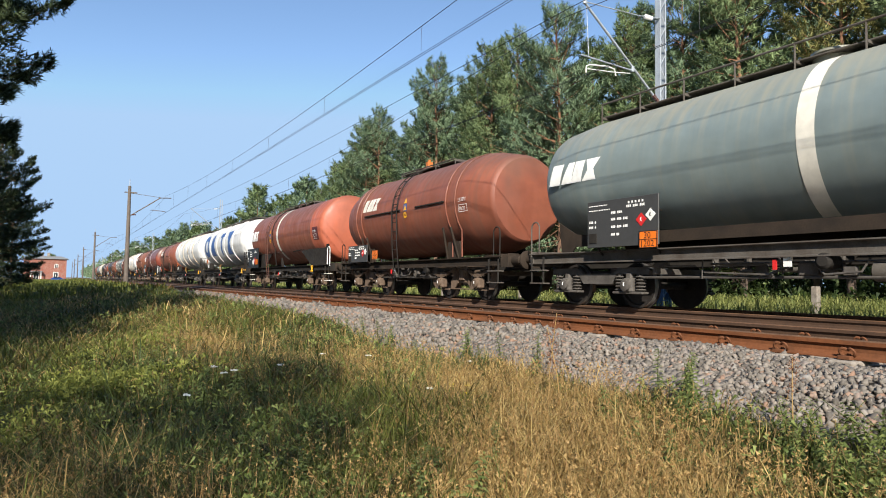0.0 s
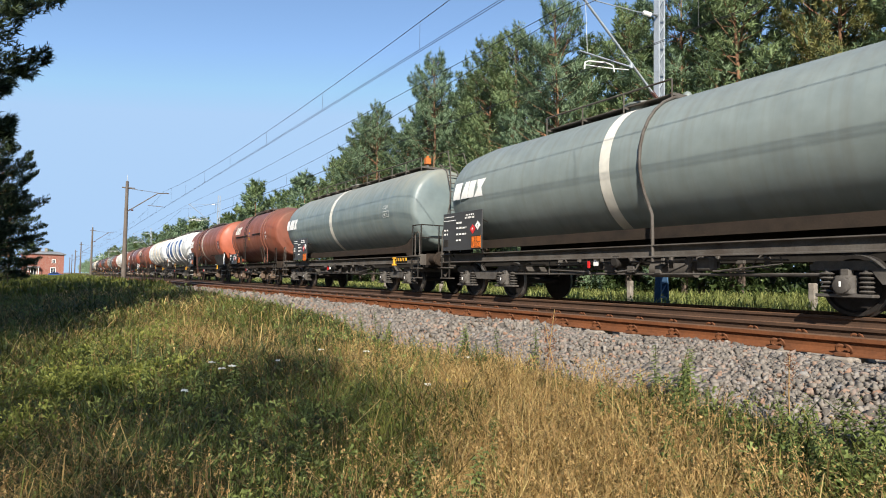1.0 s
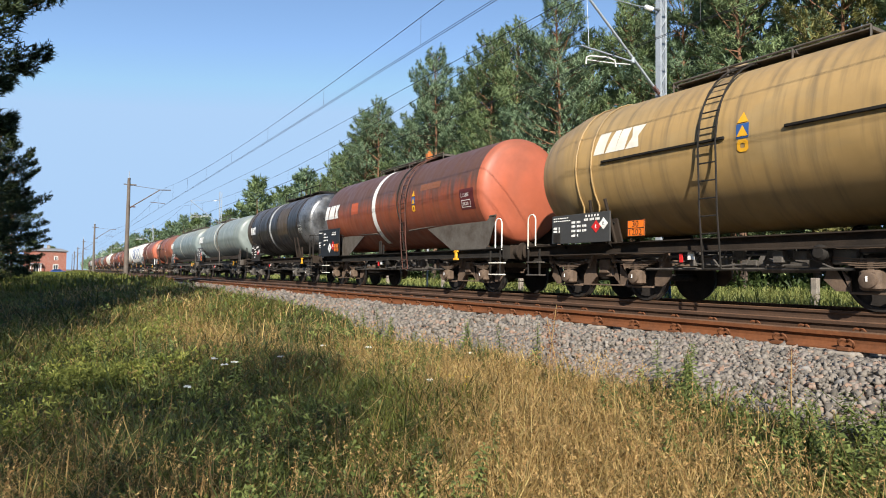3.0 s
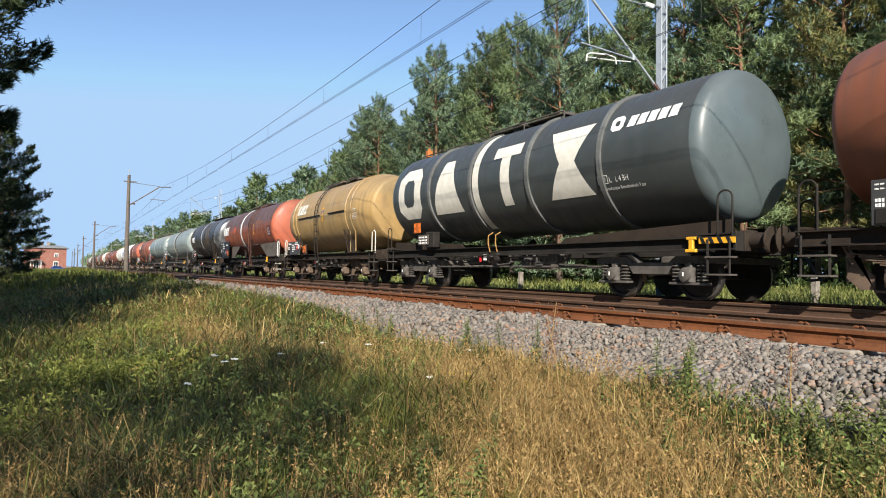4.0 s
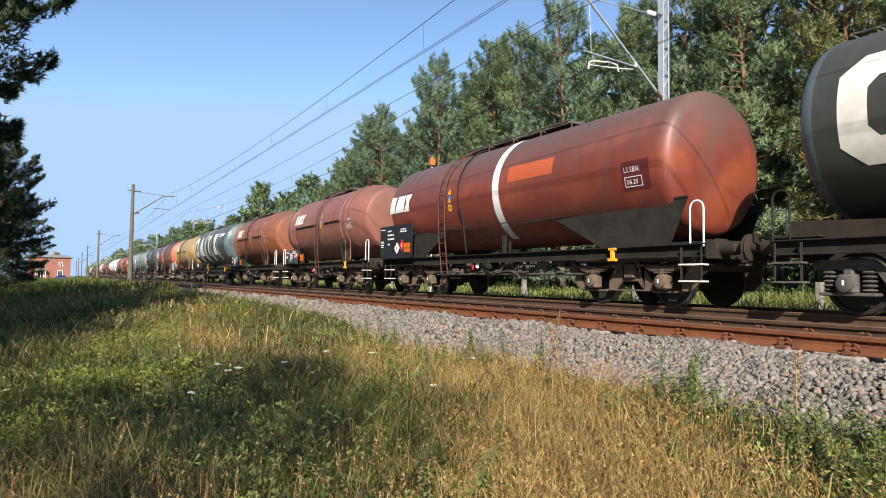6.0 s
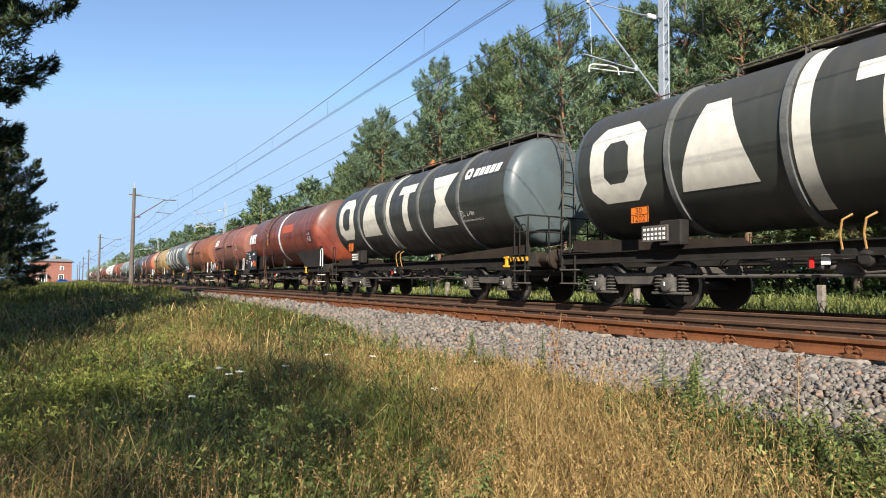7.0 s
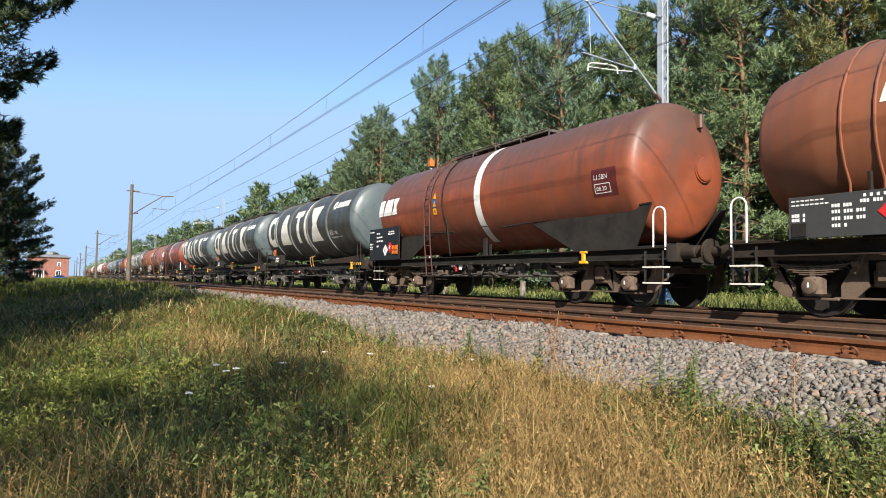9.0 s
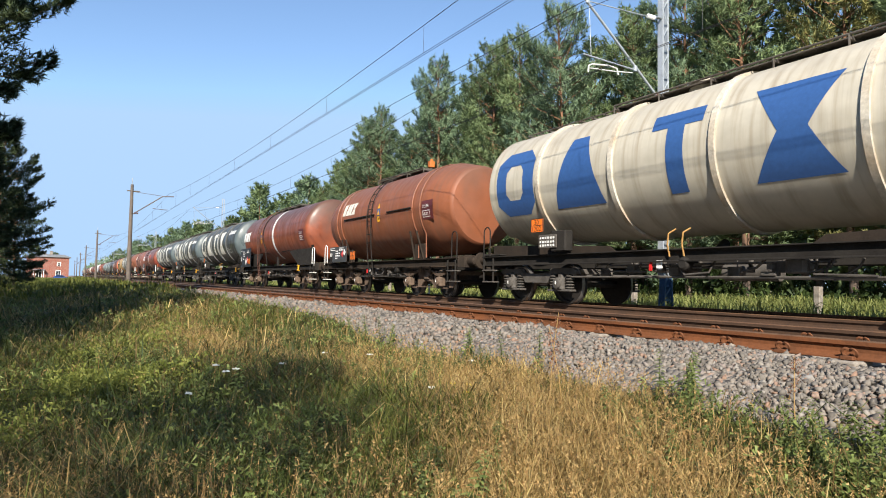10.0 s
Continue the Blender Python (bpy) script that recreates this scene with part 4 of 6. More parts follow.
        part("writing", wrap([[(v - 0.27, y, y - 0.44), (v - 0.255, y, y - 0.44)], [(v - 0.08, y, y - 0.44), (v - 0.065, y, y - 0.44)],
                              [(v - 0.27, y, y - 0.015), (v - 0.065, y, y - 0.015)], [(v - 0.27, y - 0.425, y - 0.44), (v - 0.065, y - 0.425, y - 0.44)]], r, zc, 0.010), WHITE, w)
    if "warn" in spec:
        y, v = spec["warn"]
        part("sticker_ground", wrap([[(v - 0.26, y + 0.11, y - 0.11), (v - 0.02, y + 0.11, y - 0.11)]], r, zc, 0.007), BLUE, w, "blue sticker")
        for dv in (0.0, -0.23):
            part("warning_sign", wrap([[(v + dv, y + 0.10, y - 0.10), (v + dv + 0.18, y, y - 0.001)]], r, zc, 0.011), YELLOW, w, "yellow warning triangle sticker")
        part("warning_ring", wrap_patches(ring_shape(y, v - 0.38, 0.20, 0.20, 0.06), r, zc, 0.010), YELLOW, w, "yellow ring sticker")
    if "patch" in spec:
        for i, (y1, y2, v1, v2, skin_p) in enumerate(spec["patch"]):
            part("patch", wrap([[(v1, y1, y2), (v2, y1, y2)]], r, zc, 0.003), skin_p, w, "repainted patch on the tank")
    if "board" in spec:
        y, z, bw, bh, skin_d, style = spec["board"]
        board(w, -1.44, y, z, bw, bh, skin_d, style)
        for a in (-0.4, 0.4):
            part("board_bracket", Mesh().rod((-1.42, y + a * bw, z - bh * 0.4), (-1.15, y + a * bw, 1.05), 0.025, 5), FRAME, w)
            part("board_bracket", Mesh().rod((-1.42, y + a * bw, z + bh * 0.3), (-1.15, y + a * bw, z + bh * 0.3 - 0.1), 0.02, 5), FRAME, w)
    if "plate" in spec:
        y, z = spec["plate"]
        hazard_plate(w, -1.475, y, z)
    if kind == "hooped":
        part("data_plate", Mesh().box((-1.44, 3.72, 1.42), (0.03, 0.62, 0.30), 0.01), FRAME_GREY, w)
        tagged(part("data_lettering", bars(-1.459, [(3.98 - i * 0.09, 3.92 - i * 0.09, z, 0.05) for i in range(6) for z in (1.50, 1.41, 1.33)]), WHITE, w), kind="stuff")
        part("tool_box", Mesh().box((-1.30, 3.4, 1.42), (0.24, 0.5, 0.46), 0.03), FRAME, w)
        y = spec.get("hook_y", 0.5)
        for d in (0.0, -0.32):
            part("tie_down", Mesh().tube([(-1.24, y + d, 1.0), (-1.30, y + d, 1.22), (-1.33, y + d - 0.05, 1.42), (-1.26, y + d - 0.16, 1.5)], 0.017, 6), OCHRE, w, "faded ochre bent hook")
    # tie-down brackets in yellow over the rear bogie
    if spec.get("hooks", kind != "short"):
        yk = -hb + {"long": 1.75, "dark": 1.4, "banded": 2.2, "short": 2.3, "hooped": 0.85}[kind]
        hk = Mesh()
        hk.box((-1.28, yk, 1.02), (0.06, 0.10, 0.20), 0.015).box((-1.28, yk, 0.90), (0.08, 0.24, 0.06), 0.02).box((-1.28, yk, 1.12), (0.06, 0.2, 0.05), 0.01)
        part("lifting_hook", hk, YELLOW, w, "yellow painted lifting hook")
        if kind in ("long", "hooped"):
            pl = part("striped_plate", Mesh().plate_yz([(yk - 0.15, 1.02), (yk - 0.85, 1.02), (yk - 0.85, 1.12), (yk - 0.15, 1.12)], -1.27, 0.02), YELLOW, w, "yellow and black striped plate")
            st = Mesh()
            for i in range(4):
                y = yk - 0.22 - i * 0.17
                st.plate_yz([(y, 1.02), (y - 0.07, 1.02), (y - 0.02, 1.12), (y + 0.05, 1.12)], -1.283, 0.006)
            part("stripe", st, BLACK, pl)
    return w

# ---- the train, from its head to its rear ----
GREY_A = tank_paint("grey_tank_paint", (0.200, 0.235, 0.225), (0.15, 0.145, 0.122), (0.175, 0.212, 0.210), 0.25, 0.35, 0.5)
GREY_B = tank_paint("blue_grey_tank_paint", (0.165, 0.205, 0.205), (0.26, 0.25, 0.19), (0.13, 0.17, 0.18), 0.8, 0.3, 0.5)
UMBER = tank_paint("umber_tank_paint", (0.017, 0.016, 0.016), (0.058, 0.042, 0.027), (0.030, 0.024, 0.019), 0.9, 0.35, 0.6, 0.36, soot=(0.25, 0.9))
UMBER_BROWN = tank_paint("umber_end_paint", (0.075, 0.052, 0.030), (0.030, 0.024, 0.018), (0.055, 0.040, 0.025), 0.4, 0.5, 0.5, 0.45)
SMEARED = weathered("smeared_white_paint", (0.52, 0.52, 0.50), (0.13, 0.13, 0.13), 0.8, 0.5, scale=2)
BAND_RED = tank_paint("oxide_tank_paint", (0.195, 0.052, 0.024), (0.088, 0.052, 0.039), (0.33, 0.080, 0.030), 0.85, 0.45, 0.5, soot=(0.05, 0.75))
BAND_RED2 = tank_paint("dark_oxide_tank_paint", (0.17, 0.036, 0.022), (0.10, 0.062, 0.048), (0.30, 0.068, 0.026), 0.85, 0.45, 0.55, soot=(0.05, 0.75))
SOOT_RED = tank_paint("soot_topped_oxide_paint", (0.235, 0.062, 0.030), (0.088, 0.047, 0.034), (0.30, 0.085, 0.035), 0.95, 0.5, 0.5, 0.45, soot=(-0.30, 0.30))
# lighter, bluer slate for the heads: sun and sky reflection put into the colour
SLATE_HEAD_LIT = tank_paint("slate_head_paint", (0.088, 0.112, 0.118), (0.07, 0.075, 0.072), (0.105, 0.135, 0.142), 0.4, 0.35, 0.4, 0.34)
TAN = tank_paint("ochre_tank_paint", (0.36, 0.235, 0.095), (0.07, 0.06, 0.045), (0.30, 0.22, 0.11), 0.2, 0.5, 0.5)
SLATE = tank_paint("slate_tank_paint", (0.047, 0.055, 0.055), (0.055, 0.05, 0.045), (0.065, 0.075, 0.077), 0.4, 0.3, 0.4, 0.38)
SLATE_WARM = tank_paint("warm_slate_tank_paint", (0.042, 0.045, 0.039), (0.062, 0.055, 0.043), (0.055, 0.058, 0.052), 0.6, 0.4, 0.4, 0.4)
ORANGE_RED = tank_paint("rust_orange_tank_paint", (0.225, 0.075, 0.034), (0.135, 0.068, 0.045), (0.21, 0.075, 0.036), 0.7, 0.45, 0.5, 0.5)
BRICK_RED = tank_paint("brick_red_tank_paint", (0.205, 0.064, 0.037), (0.12, 0.066, 0.048), (0.27, 0.085, 0.045), 0.7, 0.45, 0.5, 0.5)
IVORY = tank_paint("ivory_tank_paint", (0.48, 0.445, 0.365), (0.24, 0.18, 0.11), (0.41, 0.38, 0.31), 0.2, 0.55, 0.45)
SNOW = tank_paint("white_tank_paint", (0.58, 0.58, 0.57), (0.30, 0.27, 0.23), (0.48, 0.48, 0.47), 0.15, 0.35, 0.4)
FADED_RED = tank_paint("faded_red_tank_paint", (0.225, 0.088, 0.062), (0.12, 0.068, 0.052), (0.27, 0.115, 0.085), 0.5, 0.45, 0.5, 0.5)
DARK_PATCH = plain("maroon_patch", (0.10, 0.018, 0.018), 0.5, 0, 0.2)
BRIGHT_PATCH = plain("orange_primer_patch", (0.42, 0.085, 0.03), 0.55, 0, 0.2)
OCHRE_PATCH = plain("ochre_primer_patch", (0.20, 0.075, 0.035), 0.55, 0, 0.3)
# brighter salmon red for the rear heads of two banded wagons
SALMON = tank_paint("salmon_primer_paint", (0.40, 0.105, 0.055), (0.13, 0.055, 0.035), (0.33, 0.085, 0.04), 0.4, 0.35, 0.4, 0.5)
SILVER = weathered("dented_silver_sheet", (0.26, 0.27, 0.285), (0.05, 0.047, 0.045), 0.8, 0.34, 0.7, 0.9)
HOOP_GREY = weathered("hoop_grey", (0.15, 0.155, 0.15), (0.07, 0.07, 0.066), 0.6, 0.5)
HOOP_IVORY = weathered("hoop_ivory", (0.56, 0.52, 0.44), (0.34, 0.24, 0.14), 0.7, 0.5)
LADDER_RED = weathered("ladder_red", (0.11, 0.045, 0.032), (0.05, 0.03, 0.025), 0.6, 0.6)

LONG = dict(skin=GREY_A, mark=(6.15, 0.10, 1.45, 0.46, WHITE), band=(0.35, CREAM), board=(5.60, 1.78, 1.95, 1.05, GREYBOARD, "grey"), plate=(4.86, 1.45), grab=FRAME_GREY)
BANDED = dict(skin=BAND_RED, mark=(5.72, 0.12, 1.40, 0.54, WHITE), band=(-0.40, WHITE), board=(5.30, 1.70, 2.35, 1.10, BLACK, "black"), plate=(4.42, 1.48), code=(-4.75, -0.22),
              warn=(1.85, 0.10), ladder=LADDER_RED, grab=WHITE, code_patch=DARK_PATCH)
SHORT = dict(skin=ORANGE_RED, mark=(2.95, 0.42, 1.20, 0.46, CREAM), board=(3.35, 1.48, 1.75, 0.62, GREYBOARD, "grey"), plate=(1.78, 1.40), code=(-3.60, -0.08), warn=(-0.42, 0.22),
             ladder=FRAME, grab=FRAME)
HOOPED = dict(skin=SLATE, head=SLATE_HEAD_LIT, head_from=0.45, hoop=HOOP_GREY, big=CREAM, band=(0.95, CREAM), logo=True, plate=(4.05, 1.80), grab=FRAME, end_ladder=True, rails=FRAME_GREY)

TRAIN = [
    ("short", dict(SHORT, skin=BRICK_RED, label="faded brick-red tank wagon with straps")),
    ("long", dict(LONG, label="grey tank wagon with a pale band")),
    ("hooped", dict(HOOPED, skin=IVORY, head=IVORY, hoop=HOOP_IVORY, big=BLUE, label="ivory hooped tank wagon with blue shapes")),
    ("short", dict(SHORT, skin=UMBER, label="dark umber tank wagon with straps")),
    ("banded", dict(BANDED, label="oxide-red tank wagon with a white band")),
    ("dark", dict(skin=UMBER, label="sooty umber tank wagon")),
    ("short", dict(SHORT, label="rust-orange tank wagon with straps")),
    ("hooped", dict(HOOPED, label="slate-grey hooped tank wagon with pale shapes")),
    ("short", dict(SHORT, skin=BRICK_RED, label="faded brick-red tank wagon with straps")),
    ("hooped", dict(HOOPED, skin=SNOW, head=SNOW, hoop=HOOP_IVORY, big=WHITE, label="dirty white hooped tank wagon")),
    ("short", dict(SHORT, label="rust-orange tank wagon with straps")),
    ("banded", dict(BANDED, skin=BAND_RED2, label="dark oxide-red tank wagon with a white band")),
    ("short", dict(SHORT, skin=BRICK_RED, label="faded brick-red tank wagon with straps")),
    ("hooped", dict(HOOPED, skin=SNOW, head=SNOW, hoop=HOOP_IVORY, big=WHITE, label="white hooped tank wagon with stained hoops")),
    ("hooped", dict(HOOPED, skin=SNOW, head=SNOW, hoop=SNOW, big=BLUE, label="white hooped tank wagon with blue shapes")),
    ("banded", dict(BANDED, skin=BRICK_RED, head=SALMON, head_from=1.2, label="brick-red tank wagon with a pale band and salmon head", band=(0.6, CREAM))),
    ("short", dict(SHORT, label="rust-red tank wagon with ladder and straps over the side", skin=BRICK_RED)),
    ("long", dict(LONG, skin=GREY_B, shape="flat", label="blue-grey tank wagon with a cream band", code=(-4.55, 0.0), code_text="L1,5BN", board=(3.95, 1.70, 1.85, 0.95, GREYBOARD, "grey"), plate=(3.25, 1.33))),
    ("long", dict(LONG, vent=True, shape="flat", end_ladder=False, walk_span=(3.2, -0.6), label="light grey tank wagon with a cream band and vent pipe")),
    ("dark", dict(skin=UMBER, head=SILVER, head_from=0.9, label="sooty umber tank wagon with a silver head", mark=(4.35, -0.05, 1.05, 0.40, WHITE), band=(0.35, SMEARED), code=(-4.25, -0.25), patch=[(5.05, 4.28, -1.6, 1.9, UMBER_BROWN), (-1.0, -2.55, -0.5, 0.9, UMBER_BROWN)],
                  board=(3.0, 1.52, 1.80, 0.92, FRAME, "grey"), grab=FRAME, rails=FRAME)),
    ("banded", dict(BANDED, skin=SOOT_RED, head=SALMON, head_from=0.55, label="soot-topped oxide-red tank wagon with a white band", band=(0.95, WHITE), pale_skirt=True, ladder_y=-1.45, pipe_y=-0.95, warn=(-2.0, 0.10),
                    patch=[(-2.4, -3.6, 0.22, 0.42, OCHRE_PATCH), (2.95, 2.35, -0.12, 0.30, BRIGHT_PATCH)])),
    ("short", dict(SHORT, skin=TAN, ladder=FRAME, label="ochre tank wagon with sooty straps", grab=CREAM)),
    ("hooped", dict(HOOPED, label="dark slate hooped tank wagon with cream shapes", end_ladder=False)),
    ("short", dict(SHORT, label="rust-orange tank wagon with ladder and straps", code_date="01.17", grab=WHITE, grab_front=FRAME)),
    ("short", dict(SHORT, skin=FADED_RED, label="faded brick-red tank wagon with ladder and straps", ladder_y=-0.33, warn=(-0.72, 0.28), ladder=LADDER_RED, grab=WHITE, hooks=True)),
    ("banded", dict(BANDED, skin=BAND_RED2, label="dark oxide-red tank wagon with a white band", patch=[(-0.9, -2.6, 0.1, 0.5, BRIGHT_PATCH)])),
    ("hooped", dict(HOOPED, skin=SLATE_WARM, label="slate hooped tank wagon with cream shapes and a rear ladder")),
    ("hooped", dict(HOOPED, skin=SLATE_WARM, label="slate hooped tank wagon with cream shapes and a rear ladder")),
    ("hooped", dict(HOOPED, skin=SLATE_WARM, label="slate hooped tank wagon with cream shapes and a plain head", end_ladder=False, where=(4.74, 2.65, 0.54, -1.80), hoops=(4.15, 1.68, -0.79, -3.29), band=(-0.47, CREAM), hook_y=-1.0)),
    ("banded", dict(BANDED, label="oxide-red tank wagon with a white band and black data board", manhole=True)),
    ("short", dict(SHORT, label="rust-orange tank wagon with a flat head", grab_front=WHITE, code_patch=DARK_PATCH)),
    ("hooped", dict(HOOPED, skin=IVORY, head=IVORY, hoop=HOOP_IVORY, big=BLUE, where=(5.0, 2.83, 0.24, -1.94), hoops=(4.1, 1.80, -0.56, -2.98), band=(5.9, IVORY), label="ivory hooped tank wagon with blue shapes", logo=False)),
]
# where the gap behind a wagon is at the start, counted from the last wagon of the list
REAR_GAP = {16: 12.44, 17: -2.65, 18: -18.06, 19: -31.4, 20: -45.5, 21: -57.0, 22: -71.25, 23: -82.9, 24: -95.1, 25: -109.3, 26: -123.5, 27: -137.9, 28: -152.2, 29: -166.4, 30: -178.4}


def build_train():
    y = None
    out = [None] * len(TRAIN)
    for i in range(16, len(TRAIN)):
        L = TYPES[TRAIN[i][0]]["L"]
        rear = REAR_GAP[i] if i in REAR_GAP else REAR_GAP[i - 1] - L
        front = REAR_GAP[i - 1] if i - 1 in REAR_GAP else rear + L
        out[i] = (front + rear) / 2
    edge = REAR_GAP[16] + TYPES["short"]["L"]
    for i in range(15, -1, -1):
        L = TYPES[TRAIN[i][0]]["L"]
        out[i] = edge + L / 2
        edge += L
    return [(wagon(kind, spec, c), c) for (kind, spec), c in zip(TRAIN, out)]


WAGONS = build_train()

# ---- trees ----


def tufts(centres, dirs, size, rs, k=5, thin=0.17):
    """Brushes of needles: k narrow triangles from each centre, spread round its direction."""
    n = len(centres)
    d = dirs[:, None, :] * 0.45 + rs.normal(size=(n, k, 3)) * 0.62
    d /= np.linalg.norm(d, axis=2, keepdims=True)
    side = np.cross(d, rs.normal(size=(n, k, 3)))
    side /= np.linalg.norm(side, axis=2, keepdims=True)
    s = (size * rs.uniform(0.6, 1.35, (n, 1)))[:, :, None] if np.ndim(size) == 0 else (size[:, None] * rs.uniform(0.7, 1.3, (n, k)))[:, :, None]
    tip = centres[:, None, :] + d * s
    a, b = tip + side * s * thin, tip - side * s * thin
    V = np.concatenate([centres[:, None, :], a, b], 1)
    base = (np.arange(n) * (1 + 2 * k))[:, None]
    F = np.stack([np.broadcast_to(base, (n, k)), base + 1 + np.arange(k), base + 1 + k + np.arange(k)], -1)
    return V.reshape(-1, 3), F.reshape(-1, 3)


def sprays(P, D, length, width, rs, k):
    """Brushes of needles: k thin blades that fan out round each twig's way and end in a point."""
    n = len(P)
    d = D[:, None, :] * 0.75 + rs.normal(size=(n, k, 3)) * 0.50
    d /= np.linalg.norm(d, axis=2, keepdims=True)
    side = np.cross(d, rs.normal(size=(n, k, 3)))
    side /= np.linalg.norm(side, axis=2, keepdims=True)
    ln = length * rs.uniform(0.65, 1.25, (n, k, 1))
    foot = P[:, None, :] + D[:, None, :] * (rs.uniform(-0.45, 0.45, (n, k, 1)) * length)
    V = np.stack([foot + side * width, foot - side * width, foot + d * ln], 2)
    F = np.arange(n * k * 3).reshape(-1, 3)
    return V.reshape(-1, 3), F


def pine_data(seed, H, base, radius, twigs, needle, width, material, k=9, step=0.66, limbs=True, droop=0.0):
    """Trunk and crown of a Scots pine: whorls of limbs, each with flat pads of twigs that turn up at their tips, and gaps between."""
    rs = np.random.default_rng(seed)
    m = Mesh()
    bend = rs.normal(size=2) * 0.25
    trunk = [(bend[0] * (z / H) ** 2 + 0.06 * math.sin(z * 0.9 + seed), bend[1] * (z / H) ** 2 + 0.06 * math.cos(z * 0.7 + seed), z) for z in np.linspace(-0.4, H * 0.97, 12)]
    m.tube(trunk, 0.11 + H * 0.004, 8, 0.02)
    P, D, N = [], [], []
    up = np.array([0, 0, 1.0])
    z0 = base
    while z0 < H - 0.25:
        f = (z0 - base) / (H - base)
        shape = (0.62 + 0.38 * min(1, f / 0.3)) * max(0.06, 1 - max(0, f - 0.3) / 0.7) ** 0.58
        p0 = np.array([bend[0] * (z0 / H) ** 2, bend[1] * (z0 / H) ** 2, z0])
        turn = rs.uniform(0, 6.28)
        n_limb = int(rs.integers(4, 7))
        for j in range(n_limb):
            az = turn + 2 * math.pi * j / n_limb + rs.normal() * 0.25
            ln = radius * shape * rs.uniform(0.62, 1.22)
            el = -0.10 - droop + 0.85 * f + rs.normal() * 0.17
            d = np.array([math.cos(az) * math.cos(el), math.sin(az) * math.cos(el), math.sin(el)])
            s = np.array([-math.sin(az), math.cos(az), 0])
            q = p0 + up * rs.normal() * 0.08
            tip = q + d * ln + up * (0.12 * ln)
            if limbs:
                m.tube([q, q + d * ln * 0.55, tip], 0.026, 3, 0.006)
            nt = max(3, int(twigs * ln))
            t = 0.22 + 0.80 * np.sqrt(rs.random(nt))
            lat = rs.choice((-1.0, 1.0), nt) * rs.uniform(0.1, 1.0, nt) * (0.16 + 0.34 * ln * (1.12 - t)).clip(0.12, 0.75)
            c = q + d * (ln * t)[:, None] + s * lat[:, None] + up * (0.12 * ln * t * t + rs.normal(size=nt) * 0.13)[:, None]
            w = d * 0.6 + s * np.sign(lat)[:, None] * 0.55 + up * rs.uniform(0.15, 1.0, nt)[:, None]
            w /= np.linalg.norm(w, axis=1, keepdims=True)
            P.append(c), D.append(w)
            out = d * 0.55 + s * (lat * 0.8)[:, None] + up * 0.75 + rs.normal(size=(nt, 3)) * 0.22
            N.append(out)
        z0 += step * rs.uniform(0.7, 1.3) * (1.05 - 0.35 * f)
    C, W, N = np.concatenate(P), np.concatenate(D), np.concatenate(N)
    C, W = np.concatenate([C, np.array([[trunk[-1][0], trunk[-1][1], H * 0.97 + i * 0.1] for i in range(4)])]), np.concatenate([W, np.tile(up, (4, 1))])
    N = np.concatenate([N, np.tile(up, (4, 1))])
    N /= np.linalg.norm(N, axis=1, keepdims=True)
    V, F = sprays(C, W, needle, width, rs, k)
    G = np.cross(V[F[:, 1]] - V[F[:, 0]], V[F[:, 2]] - V[F[:, 0]])
    away = (G * np.repeat(N, k, axis=0)).sum(1) < 0
    F[away] = F[away][:, ::-1]
    crown = quick_mesh("crown", V, F, material, normals=np.repeat(N, 3 * k, axis=0))
    return m.data("trunk", BARK_MIX, 60), crown


def bark_mix():
    n = Nodes("pine_bark", 0.9)
    z = n.axis(2)
    f = n.math("ADD", n.math("MULTIPLY", z, 0.16), n.math("MULTIPLY", n.noise(1.2, 4), 0.5))
    c = n.ramp(f, (0.45, (0.10, 0.072, 0.055)), (0.9, (0.215, 0.108, 0.058)))
    plates = n.noise(7, 5, (1, 1, 0.35))
    c = n.mix(0.75, c, n.ramp(plates, (0.35, 0.4), (0.65, 1.35)), "MULTIPLY")
    n.bump(plates, 0.8, 0.04)
    return n.done(c)


BARK_MIX = bark_mix()


def plant_pine(data, x, y, turn, grow, label, group):
    t = thing("pine_tree", label, "tree", group, at=pose(x, y, float(ground_z(x, y)), 0, 0, turn))
    t.scale = (grow, grow, grow)
    part("trunk", data[0], None, t)
    part("crown", data[1], None, t)
    return t


